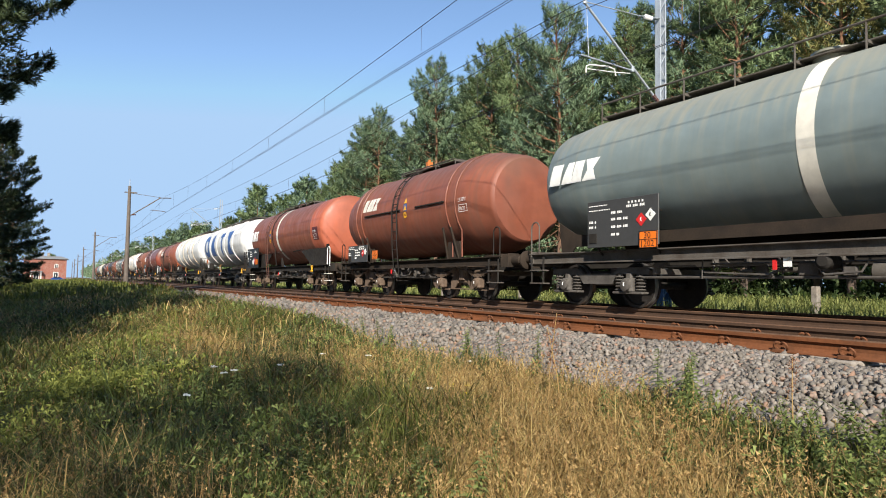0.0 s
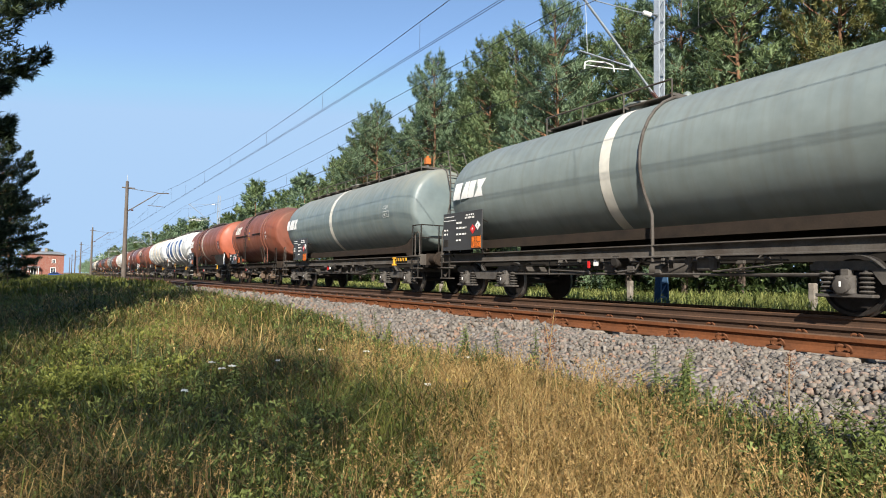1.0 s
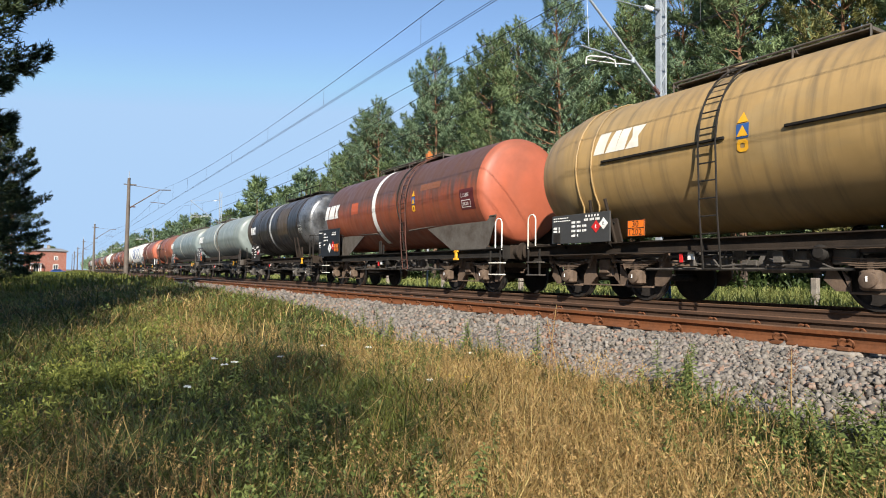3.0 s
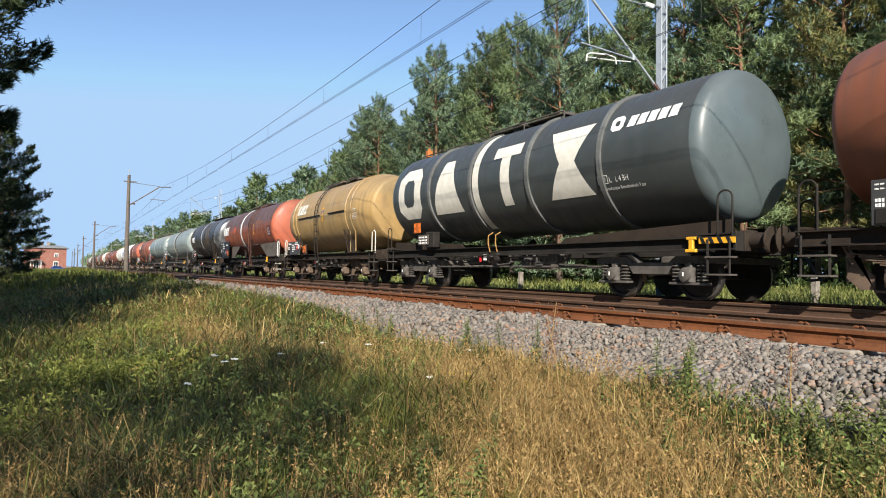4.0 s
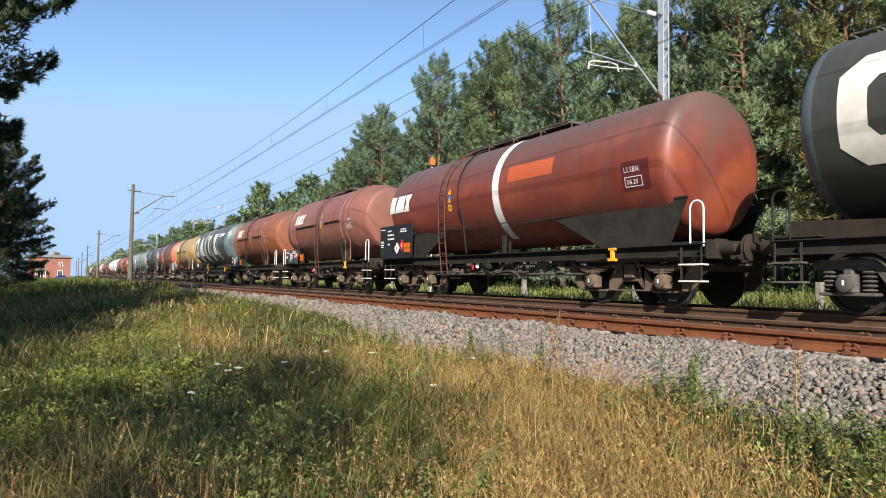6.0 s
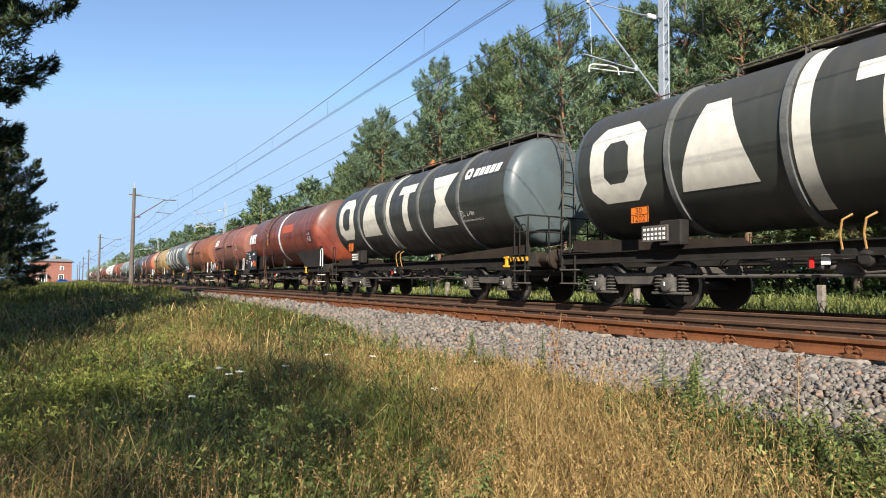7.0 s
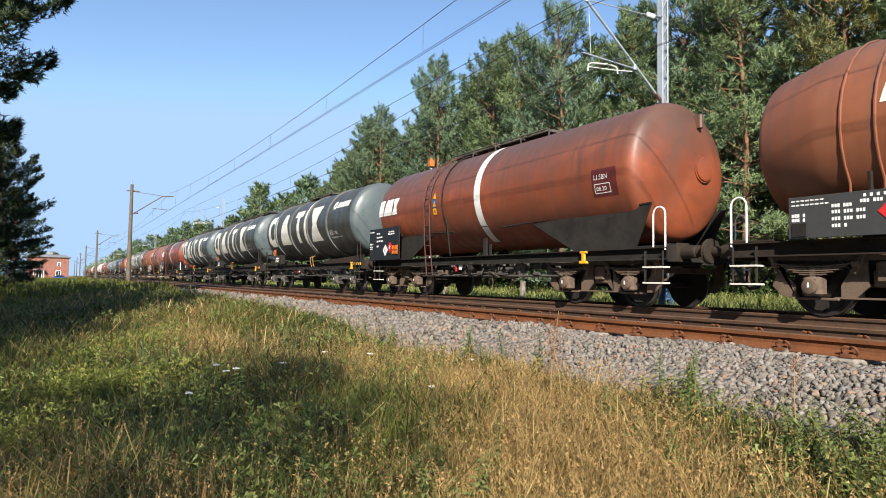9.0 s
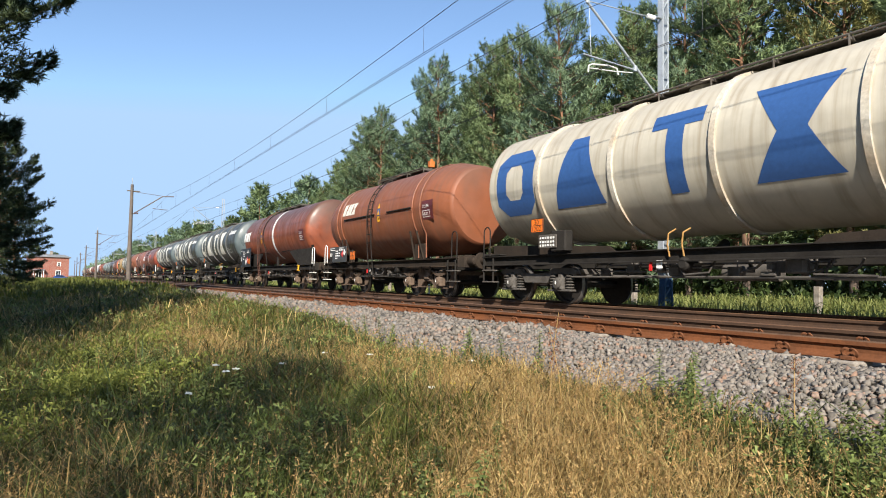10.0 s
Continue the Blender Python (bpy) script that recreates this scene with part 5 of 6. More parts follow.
def build_forest():
    near = [pine_data(11, 14.5, 1.8, 3.5, 30, 0.20, 0.017, NEEDLE, 8), pine_data(12, 15.0, 1.3, 3.6, 30, 0.20, 0.017, NEEDLE_BLUE, 8), pine_data(13, 13.5, 3.2, 3.2, 30, 0.20, 0.017, NEEDLE, 8),
            pine_data(14, 14.0, 1.0, 3.6, 30, 0.20, 0.017, NEEDLE_BLUE, 8), pine_data(15, 13.5, 2.6, 3.0, 23, 0.20, 0.017, NEEDLE_BROWN, 8)]
    mid = [pine_data(21, 15.0, 4.0, 3.1, 8, 0.35, 0.048, NEEDLE, 7), pine_data(22, 14.5, 3.0, 3.1, 8, 0.35, 0.048, NEEDLE_BLUE, 7), pine_data(23, 14.5, 4.0, 2.9, 8, 0.35, 0.048, NEEDLE, 7)]
    far = [pine_data(31, 11.0, 1.6, 3.0, 8, 0.46, 0.07, NEEDLE, 6, 0.8, False), pine_data(32, 11.5, 1.2, 3.2, 8, 0.46, 0.07, NEEDLE_BLUE, 6, 0.8, False), pine_data(33, 10.5, 1.6, 3.2, 8, 0.46, 0.07, BROAD, 6, 0.8, False)]
    rs = np.random.default_rng(5)
    lab = ("tall Scots pine with layered grey-green crown and orange bark", "dense Scots pine with low boughs at the forest's edge", "Scots pine with partly withered yellow-brown needles")
    y = 3.5
    i = 0
    while y < 60:
        k = int(rs.integers(0, 4)) if y > 12 else (0, 2)[i % 2]
        if 6 < y < 16 and i % 3 == 0:
            k = 4
        grow = rs.uniform(0.86, 0.99) * float(np.interp(y, [38, 46, 50, 56], [1.0, 0.94, 0.82, 0.70]))
        plant_pine(near[k], 20.0 + rs.uniform(-1.0, 1.4), y, rs.uniform(0, 360), grow, lab[2] if k == 4 else lab[k % 2], "pines of the forest's edge")
        y += rs.uniform(2.1, 3.3)
        i += 1
    for row, (x0, step) in enumerate(((23.4, 3.2), (28.5, 4.2), (34.5, 4.8))):
        y = 5.0 + 2.5 * row
        while y < 62:
            plant_pine(mid[int(rs.integers(0, 3))], x0 + rs.uniform(-1.3, 1.3), y, rs.uniform(0, 360), rs.uniform(0.82, 0.95) + 0.02 * row, "tall Scots pine inside the forest", "pines inside the forest")
            y += step * rs.uniform(0.7, 1.3)
    for x0, y1, step, grow in ((21.0, 330, 4.6, 1.0), (26.0, 330, 6.0, 1.05)):
        y = 61.0
        while y < y1:
            plant_pine(far[int(rs.integers(0, 3))], x0 + rs.uniform(-1.6, 1.6), y, rs.uniform(0, 360), grow * rs.uniform(0.8, 1.12), "distant tree along the railway line", "trees along the line")
            y += step * rs.uniform(0.6, 1.4) * (1 + y / 250)
    # the wood on the near side, mostly out of view, placed so that its shade lies over the meadow
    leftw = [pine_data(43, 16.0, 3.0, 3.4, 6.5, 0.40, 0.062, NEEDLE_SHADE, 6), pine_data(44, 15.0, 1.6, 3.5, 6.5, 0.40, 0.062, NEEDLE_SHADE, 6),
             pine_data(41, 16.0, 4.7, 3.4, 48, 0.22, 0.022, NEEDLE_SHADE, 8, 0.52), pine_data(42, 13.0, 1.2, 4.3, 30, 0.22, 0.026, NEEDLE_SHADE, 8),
             # thin unseen pine, added behind the eye to dapple the nearest meadow
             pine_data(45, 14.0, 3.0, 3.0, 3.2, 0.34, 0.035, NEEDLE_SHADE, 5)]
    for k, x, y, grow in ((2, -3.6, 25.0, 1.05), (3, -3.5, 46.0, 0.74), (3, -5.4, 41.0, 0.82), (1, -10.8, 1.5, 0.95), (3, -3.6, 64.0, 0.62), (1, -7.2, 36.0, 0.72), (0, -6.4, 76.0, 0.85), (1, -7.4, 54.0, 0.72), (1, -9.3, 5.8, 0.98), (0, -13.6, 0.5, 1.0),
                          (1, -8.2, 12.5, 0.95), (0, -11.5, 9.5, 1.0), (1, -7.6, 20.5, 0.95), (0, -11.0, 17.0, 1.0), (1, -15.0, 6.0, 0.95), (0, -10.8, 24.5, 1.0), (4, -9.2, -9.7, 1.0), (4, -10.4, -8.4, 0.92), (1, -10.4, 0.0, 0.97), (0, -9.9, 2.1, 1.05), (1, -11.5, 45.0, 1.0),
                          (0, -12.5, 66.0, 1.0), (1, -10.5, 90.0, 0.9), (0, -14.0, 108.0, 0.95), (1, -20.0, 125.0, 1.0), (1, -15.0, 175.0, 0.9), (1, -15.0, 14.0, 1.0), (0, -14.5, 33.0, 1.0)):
        plant_pine(leftw[k], x, y, rs.uniform(0, 360), grow, "pine beside the meadow with needles coloured dark for shade", "pines beside the meadow")
    for x, y, g in ((-15.0, 252.0, 1.0), (-9.0, 262.0, 1.15), (-20.0, 240.0, 1.1), (-3.0, 275.0, 0.9), (-26.0, 255.0, 1.2)):
        plant_pine(far[2], x, y, rs.uniform(0, 360), g, "broad green tree behind the brick house", "trees behind the house")


def far_wood():
    """The woods on the horizon, too far to tell trees apart."""
    rs = np.random.default_rng(9)
    n = 15000
    y = rs.uniform(320, 950, n)
    left = rs.random(n) < 0.45
    x = np.where(left, -40 - rs.uniform(0, 60, n) - (y - 320) * 0.1, 22 + rs.uniform(0, 30, n))
    h = 10.5 + 1.8 * np.sin(x * 0.35 + y * 0.11) + rs.normal(size=n)
    z = -0.8 + h * rs.uniform(0.05, 1, n) ** 0.6
    C = np.stack([x, y, z], -1)
    V, F = tufts(C, np.tile([0, 0, 1.0], (n, 1)), 2.1, rs, 3)
    tagged(new("distant_wood", quick_mesh("distant_wood", V, F, NEEDLE_BLUE)), "hazy green woods along the line far away", "woods", kind="stuff")


def undergrowth():
    """Bushes and shade plants at the forest's foot."""
    rs = np.random.default_rng(17)
    n = 9000
    y = rs.uniform(-14, 62, n)
    x = 19.5 + rs.uniform(0, 7, n)
    lump = np.clip(np.sin(y * 0.9 + np.sin(x)) + 0.3, 0, 1.3)
    z = ground_z(x, y) + rs.uniform(0.0, 0.5, n) + lump * rs.uniform(0, 1.2, n)
    V, F = tufts(np.stack([x, y, z], -1), np.tile([-0.3, 0, 0.9], (n, 1)), 0.24, rs, 4)
    tagged(new("undergrowth", quick_mesh("undergrowth", V, F, LEAF)), "dark bushes and ferns at the forest's foot", "undergrowth", kind="stuff")


def forest_depth():
    """The inside of the forest, where trees cannot be told apart."""
    rs = np.random.default_rng(19)
    n = 16000
    y = rs.uniform(-40, 95, n)
    x = 38 + rs.uniform(0, 9, n)
    z = -0.2 + 11.5 * rs.random(n) ** 1.15
    V, F = tufts(np.stack([x, y, z], -1), np.tile([0, 0, 1.0], (n, 1)), 1.1, rs, 3)
    tagged(new("forest_depth", quick_mesh("forest_depth", V, F, NEEDLE)), "dense boughs deep inside the pine forest", "woods", kind="stuff")


build_forest()
forest_depth()
far_wood()
undergrowth()

# ---- grass ----


def blades(P, height, width, lean, rs):
    """Curved blades that taper to a nodding tip; P: their feet."""
    n = len(P)
    az = rs.uniform(0, 2 * math.pi, n)
    d = np.stack([np.cos(az), np.sin(az), np.zeros(n)], -1)
    az2 = az + math.pi / 2 + rs.normal(size=n) * 0.5
    s = np.stack([np.cos(az2), np.sin(az2), np.zeros(n)], -1) * width[:, None] / 2
    up = np.array([0, 0, 1.0])
    low = P + up * (height * 0.48)[:, None] + d * (height * lean * 0.16)[:, None]
    high = P + up * (height * (0.90 - 0.12 * lean))[:, None] + d * (height * lean * 0.52)[:, None]
    tip = P + up * (height * (1.02 - 0.42 * lean))[:, None] + d * (height * lean * 0.95)[:, None]
    V = np.stack([P - s, P + s, low - s * 0.9, low + s * 0.9, high - s * 0.6, high + s * 0.6, tip], 1)
    b = (np.arange(n) * 7)[:, None]
    F = np.stack([b + [0, 1, 3], b + [0, 3, 2], b + [2, 3, 5], b + [2, 5, 4], b + [4, 5, 6]], 1)
    return V.reshape(-1, 3), F.reshape(-1, 3)


def heads(P, height, rs, k=9, size=0.0065):
    """Ears of grass: a thin bowed stem and small grains along its nodding end."""
    n = len(P)
    az = rs.uniform(0, 2 * math.pi, n)
    lean = rs.uniform(0.10, 0.75, n)
    d = np.stack([np.cos(az), np.sin(az), np.zeros(n)], -1) * lean[:, None]
    s = np.stack([-np.sin(az), np.cos(az), np.zeros(n)], -1) * 0.0018
    up = np.array([0, 0, 1.0])

    def along(f):
        h = height[:, None] * np.ones_like(f)
        return P[:, None, :] + d[:, None, :] * (h * f ** 2)[:, :, None] + up * (h * (f - 0.22 * lean[:, None] * f ** 3))[:, :, None]
    pts = along(np.tile([0.0, 0.55, 1.0], (n, 1)))
    A, B, T = pts[:, 0], pts[:, 1], pts[:, 2]
    stem = np.stack([np.stack([A - s, A + s, B], 1), np.stack([B - s, B + s, T], 1)], 1)
    c = along(rs.uniform(0.74, 1.03, (n, k)))
    o, o2 = rs.normal(size=(n, k, 3)) * size, rs.normal(size=(n, k, 3)) * size * 0.8
    g = np.stack([c, c + o + np.array([0, 0, size]), c + o2], 2)
    V = np.concatenate([stem, g], 1).reshape(-1, 3)
    return V, np.arange(len(V)).reshape(-1, 3)


def field(x, y, seed, scale):
    """A smooth random field between 0 and 1."""
    rs = np.random.default_rng(seed)
    out = np.zeros_like(x)
    for _ in range(6):
        a = rs.uniform(0, 6.28)
        k = scale * rs.uniform(0.6, 1.8)
        out += np.sin((x * math.cos(a) + y * math.sin(a)) * k + rs.uniform(0, 6.28))
    return np.clip(0.5 + out / 6, 0, 1)


def patch(x, y, cx, cy, rx, ry):
    return np.exp(-(((x - cx) / rx) ** 2 + ((y - cy) / ry) ** 2))


def dryness(x, y):
    """Where the meadow has withered: by the ballast's foot, on a hump further on and in loose patches between."""
    d = 0.10 + 0.85 * patch(x, y, 3.2, 3.4, 1.0, 1.5) + 0.55 * patch(x, y, 2.2, 3.0, 0.9, 0.9) + 0.55 * patch(x, y, 3.7, 5.3, 0.7, 1.5) + 0.50 * patch(x, y, 3.2, 8.0, 0.6, 1.1)
    d = d + 0.90 * patch(x, y, 1.9, 10.6, 0.55, 1.6) + 0.5 * patch(x, y, 2.6, 15.2, 0.8, 2.6) + 0.22 * patch(x, y, 0.6, 4.2, 0.6, 0.6) + 0.45 * patch(x, y, 4.2, 9.0, 0.5, 1.5)
    d = d - 0.55 * patch(x, y, 4.3, 2.2, 0.6, 0.8) - 0.25 * patch(x, y, 1.9, 6.0, 0.7, 1.0) - 0.35 * patch(x, y, 1.1, 4.9, 0.45, 0.7)
    return np.clip(d + 0.55 * (field(x, y, 3, 1.5) - 0.5) + 0.45 * (field(x, y, 4, 5.0) - 0.5), 0, 1)


def spread_feet(n, rs, d0, d1, power=1.6):
    """Feet on the meadow, closer together near the eye."""
    u = rs.random(n)
    dist = (d0 ** (2 - power) + u * (d1 ** (2 - power) - d0 ** (2 - power))) ** (1 / (2 - power))
    a = np.radians(rs.uniform(-9, 76, n))
    x, y = dist * np.sin(a), dist * np.cos(a)
    return x, y, dist


def build_meadow():
    rs = np.random.default_rng(77)
    x, y, dist = spread_feet(430000, rs, 1.7, 46.0)
    edge = 4.40 + 0.45 * (field(x, y, 8, 2.2) - 0.5)
    ok = (x < edge) & (rs.random(len(x)) < 0.35 + 0.9 * field(x, y, 12, 3.0))
    x, y, dist = x[ok], y[ok], dist[ok]
    P = np.stack([x, y, ground_z(x, y) - 0.02], -1)
    olive = np.exp(-(((x - 1.4) / 1.2) ** 2 + ((y - 6.3) / 2.2) ** 2))
    dry = rs.random(len(x)) < 0.14 + 0.9 * dryness(x, y)
    dark = (~dry) & (rs.random(len(x)) < np.clip(1.5 * field(x, y, 5, 1.1) - 0.35 + 0.6 * olive, 0.05, 0.9))
    tall = (0.20 + 0.26 * field(x, y, 6, 1.8)) * rs.uniform(0.45, 1.1, len(x)) + rs.exponential(0.07, len(x))
    tall *= np.interp(x, [2.8, 4.4], [0.92, 0.5])
    wide = (0.0028 + 0.00085 * dist) * rs.uniform(0.6, 1.6, len(x))
    lean = rs.uniform(0.3, 1.75, len(x))
    gold = dry & (rs.random(len(x)) < 0.18 + 1.15 * dryness(x, y) - 0.75 * olive)
    for name, sel, mat, h, label in (("brown_grass", dry & ~gold, GRASS_BROWN, 1.0, "brown withered grass stalks across the meadow"), ("meadow_grass", ~dry & ~dark, GRASS, 1.0, "tall green meadow grass"), ("meadow_weeds", dark, GRASS_DARK, 0.95, "dark green weeds among the grass"),
                                     ("dry_grass", gold, GRASS_DRY, 0.95, "withered golden grass by the ballast")):
        V, F = blades(P[sel], tall[sel] * h, wide[sel], lean[sel], rs)
        tagged(new(name, quick_mesh(name, V, F, mat)), label, "grass", kind="stuff")
    # low leaves between the blades
    for name, mat, n, lab in (("meadow_leaves", GRASS_WEED, 7000, "low green leaves under the meadow grass"), ("meadow_stalks", GRASS_BROWN, 7000, "brown withered stalks and leaves in the meadow")):
        x, y, dist = spread_feet(n * 2, rs, 1.7, 24.0)
        f = dryness(x, y)
        ok = (x < 4.5) & (rs.random(len(x)) < (1.0 - f if name == "meadow_leaves" else 0.25 + 0.7 * f))
        x, y, dist = x[ok], y[ok], dist[ok]
        lump = field(x, y, 21, 2.6)
        z = ground_z(x, y) + rs.uniform(0.02, 0.34, len(x)) * (0.4 + 0.9 * lump) * np.interp(x, [2.8, 4.4], [1.0, 0.6])
        V, F = tufts(np.stack([x, y, z], -1), np.tile([0, 0, 0.8], (len(x), 1)), 0.040 + 0.003 * dist, rs, 5, 0.16 if mat is GRASS_WEED else 0.05)
        tagged(new(name, quick_mesh(name, V, F, mat)), lab, "grass", kind="stuff")
    # herbs strewn along the lit strip, in a brighter green that lifts its sunlight
    n = 7000
    x = 0.35 + rs.normal(size=n) * 0.6
    y = 8.0 + (x - 0.35) * 1.5 + rs.normal(size=n) * 1.3
    ok = (y > 5.0) & (x < 4.0) & (rs.random(n) < 1.5 * field(x, y, 33, 2.4) - 0.35)
    x, y = x[ok], y[ok]
    z = ground_z(x, y) + rs.uniform(0.05, 0.42, len(x)) * (0.5 + 0.7 * field(x, y, 34, 2.0))
    V, F = tufts(np.stack([x, y, z], -1), np.tile([0, 0, 0.8], (len(x), 1)), 0.055, rs, 5, 0.15)
    tagged(new("lit_herbs", quick_mesh("lit_herbs", V, F, HERB_LIT)), "yellow-green herbs coloured brighter along the sunlit strip", "grass", kind="stuff")
    # ears
    x, y, dist = spread_feet(26000, rs, 1.8, 26.0)
    ok = (x < 4.5) & (rs.random(len(x)) < 0.10 + dryness(x, y))
    x, y = x[ok], y[ok]
    V, F = heads(np.stack([x, y, ground_z(x, y)], -1), rs.uniform(0.28, 0.56, len(x)) * np.interp(x, [2.8, 4.4], [1.0, 0.7]), rs, 11, 0.0075)
    tagged(new("grass_ears", quick_mesh("grass_ears", V, F, SEED)), "brown seed heads over the meadow grass", "grass", kind="stuff")
    # the meadow round about
    n = 30000
    xx, yy = rs.uniform(-15, 4.3, n), rs.uniform(-14, 32, n)
    out = (np.hypot(xx, yy) > 1.2) & ((np.arctan2(xx, yy) < -0.157) | (np.hypot(xx, yy) < 1.75) | (yy < 0.25 * xx))
    xx, yy = xx[out], yy[out]
    P = np.stack([xx, yy, ground_z(xx, yy) - 0.02], -1)
    V, F = blades(P, rs.uniform(0.2, 0.5, len(xx)), np.full(len(xx), 0.022), rs.uniform(0.1, 1.0, len(xx)), rs)
    tagged(new("open_meadow_grass", quick_mesh("open_meadow_grass", V, F, GRASS)), "green grass of the open meadow", "grass", kind="stuff")
    # the far meadow
    n = 24000
    yy = 30 + 200 * rs.random(n) ** 1.5
    xx = rs.uniform(-14, 4.3, n)
    P = np.stack([xx, yy, ground_z(xx, yy)], -1)
    V, F = blades(P, rs.uniform(0.25, 0.6, n), np.full(n, 0.08), rs.uniform(0.1, 0.7, n), rs)
    tagged(new("far_meadow_grass", quick_mesh("far_meadow_grass", V, F, GRASS)), "grass of the far meadow", "grass", kind="stuff")
    # the strip between the train and the forest
    n = 34000
    yy = 2 + 140 * rs.random(n) ** 1.6
    xx = rs.uniform(13.2, 20.5, n)
    P = np.stack([xx, yy, ground_z(xx, yy)], -1)
    V, F = blades(P, rs.uniform(0.25, 0.62, n), 0.016 + 0.0012 * yy.clip(0), rs.uniform(0.15, 1.3, n), rs)
    tagged(new("verge_grass", quick_mesh("verge_grass", V, F, GRASS_VERGE)), "pale green grass strip before the forest", "grass", kind="stuff")


GRASS_WEED = leafy("weed_leaves", (0.105, 0.145, 0.040), (0.260, 0.300, 0.095), 0.30)
# sunlight of the strip is partly put into this yellow-green
HERB_LIT = leafy("sappy_herbs", (0.115, 0.140, 0.028), (0.31, 0.32, 0.080), 0.34)
GRASS_VERGE = leafy("verge_grass", (0.15, 0.19, 0.05), (0.38, 0.39, 0.14), 0.45)
build_meadow()


def leafy_weed(seed, H, k):
    """A broad-leaved weed: stem and pointed leaves in pairs."""
    rs = np.random.default_rng(seed)
    V, F = [], []
    st = Mesh().tube([(0, 0, -0.05), (0.02, 0.01, H * 0.5), (0.03 + 0.05 * rs.normal(), 0.04 * rs.normal(), H)], 0.006, 5, 0.002)
    for i in range(k):
        f = 0.15 + 0.85 * i / k
        az = i * 2.4 + rs.uniform(-0.3, 0.3)
        ln = 0.085 * (1.15 - 0.75 * f) * rs.uniform(0.8, 1.3)
        d = np.array([math.cos(az), math.sin(az), 0.35])
        s = np.array([-math.sin(az), math.cos(az), 0]) * ln * 0.22
        c = np.array([0.02, 0.01, H * f])
        b = len(V)
        V += [c, c + d * ln * 0.5 + s, c + d * ln * 0.5 - s, c + d * ln - np.array([0, 0, ln * 0.35])]
        F += [(b, b + 1, b + 2), (b + 1, b + 3, b + 2)]
    return st.data("stem", GRASS_DARK, 60), quick_mesh("leaves", np.array(V), np.array(F), GRASS_WEED)




def build_weeds():
    rs = np.random.default_rng(31)
    kinds = [leafy_weed(1, 0.32, 44), leafy_weed(2, 0.40, 56), leafy_weed(3, 0.26, 36), leafy_weed(4, 0.48, 66)]
    spots = []
    for cx, cy, r, n in ((4.1, 1.9, 0.45, 34), (3.9, 2.9, 0.45, 16), (4.35, 3.6, 0.35, 14), (4.1, 6.4, 0.5, 22), (3.4, 6.8, 0.6, 16), (4.3, 9.2, 0.35, 10), (0.4, 8.8, 0.7, 26), (1.4, 7.6, 0.6, 16),
                         (2.3, 3.2, 0.5, 8), (0.6, 4.6, 0.6, 9), (3.5, 14.5, 0.3, 8), (-0.2, 11.0, 0.7, 18), (3.2, 9.8, 0.7, 20), (1.9, 2.5, 0.4, 6)):
        spots += [(cx + r * rs.normal(), cy + r * rs.normal()) for _ in range(n)]
    for x, y in spots:
        if x > 4.75:
            continue
        k = int(rs.integers(0, 4))
        t = thing("weed", "green broad-leaved weed in the grass", "weed", "weeds of the meadow", at=pose(x, y, float(ground_z(x, y)), rs.normal() * 7, rs.normal() * 7, rs.uniform(0, 360)))
        g = rs.uniform(0.7, 1.15)
        t.scale = (g, g, g)
        part("stem", kinds[k][0], None, t)
        part("leaves", kinds[k][1], None, t)


build_weeds()


def flower(x, y, z, size, petals, label, name):
    """A stem with an umbel of small blossoms."""
    g = float(ground_z(x, y))
    t = thing(name, label, "flower", at=pose(x, y, g))
    h = z - g
    part("stem", Mesh().tube([(0, 0, -0.03), (0.01, 0.0, h * 0.6), (0, 0, h)], 0.004, 5, 0.002), GRASS_DARK, t)
    rs = np.random.default_rng(int(abs(x * 1000)))
    m = Mesh()
    for i in range(26):
        r, a = size * math.sqrt(rs.random()), rs.uniform(0, 6.28)
        c = (r * math.cos(a), r * math.sin(a), h + 0.01 - r * r * 2 + rs.normal() * 0.003)
        m.lathe([(0, 0.001), (0.004, 0.009), (0.009, 0.004)], c, "Z", 6)
    part("blossom", m, petals, t)


for fx, fy, fz in ((2.96, 7.91, -0.5), (4.28, 6.46, -0.5), (3.41, 7.48, -0.5), (3.01, 5.19, -0.55), (1.53, 7.05, -0.55), (1.62, 6.98, -0.52), (1.46, 7.2, -0.5), (0.01, 11.7, -0.5), (1.01, 6.13, -0.6), (2.26, 7.44, -0.55)):
    flower(fx, fy, fz, 0.036, FLOWER, "white umbel flower on a thin stem", "white_flower")
for fx, fy in ((3.6, 5.44), (3.5, 5.6), (3.32, 5.1)):
    flower(fx, fy, -0.6, 0.035, YELLOWFLOWER, "small yellow wild flower", "yellow_flower")


def stalk(x, y, h, lean, turn):
    """A tall reddish dock stalk gone to seed."""
    t = thing("dock_stalk", "tall red-brown dock stalk gone to seed", "weed", at=pose(x, y, float(ground_z(x, y)), lean, 0, turn))
    part("stem", Mesh().tube([(0, 0, -0.03), (0.01, 0.02, h * 0.5), (0.03, 0, h)], 0.006, 5, 0.003), SEED, t)
    rs = np.random.default_rng(3)
    n = 55
    f = rs.uniform(0.5, 1.0, n)
    P = np.stack([0.03 * f + rs.normal(size=n) * 0.022, rs.normal(size=n) * 0.022, h * f], -1)
    V, F = tufts(P, np.tile([0, 0, 1.0], (n, 1)), 0.022, rs, 3)
    part("seed_head", quick_mesh("seed_head", V, F, DOCK), None, t)


DOCK = leafy("dock_seeds", (0.17, 0.08, 0.045), (0.30, 0.15, 0.09), 0.3)
stalk(3.55, 4.15, 0.92, 4, 20)
stalk(3.62, 4.05, 0.80, 9, 210)
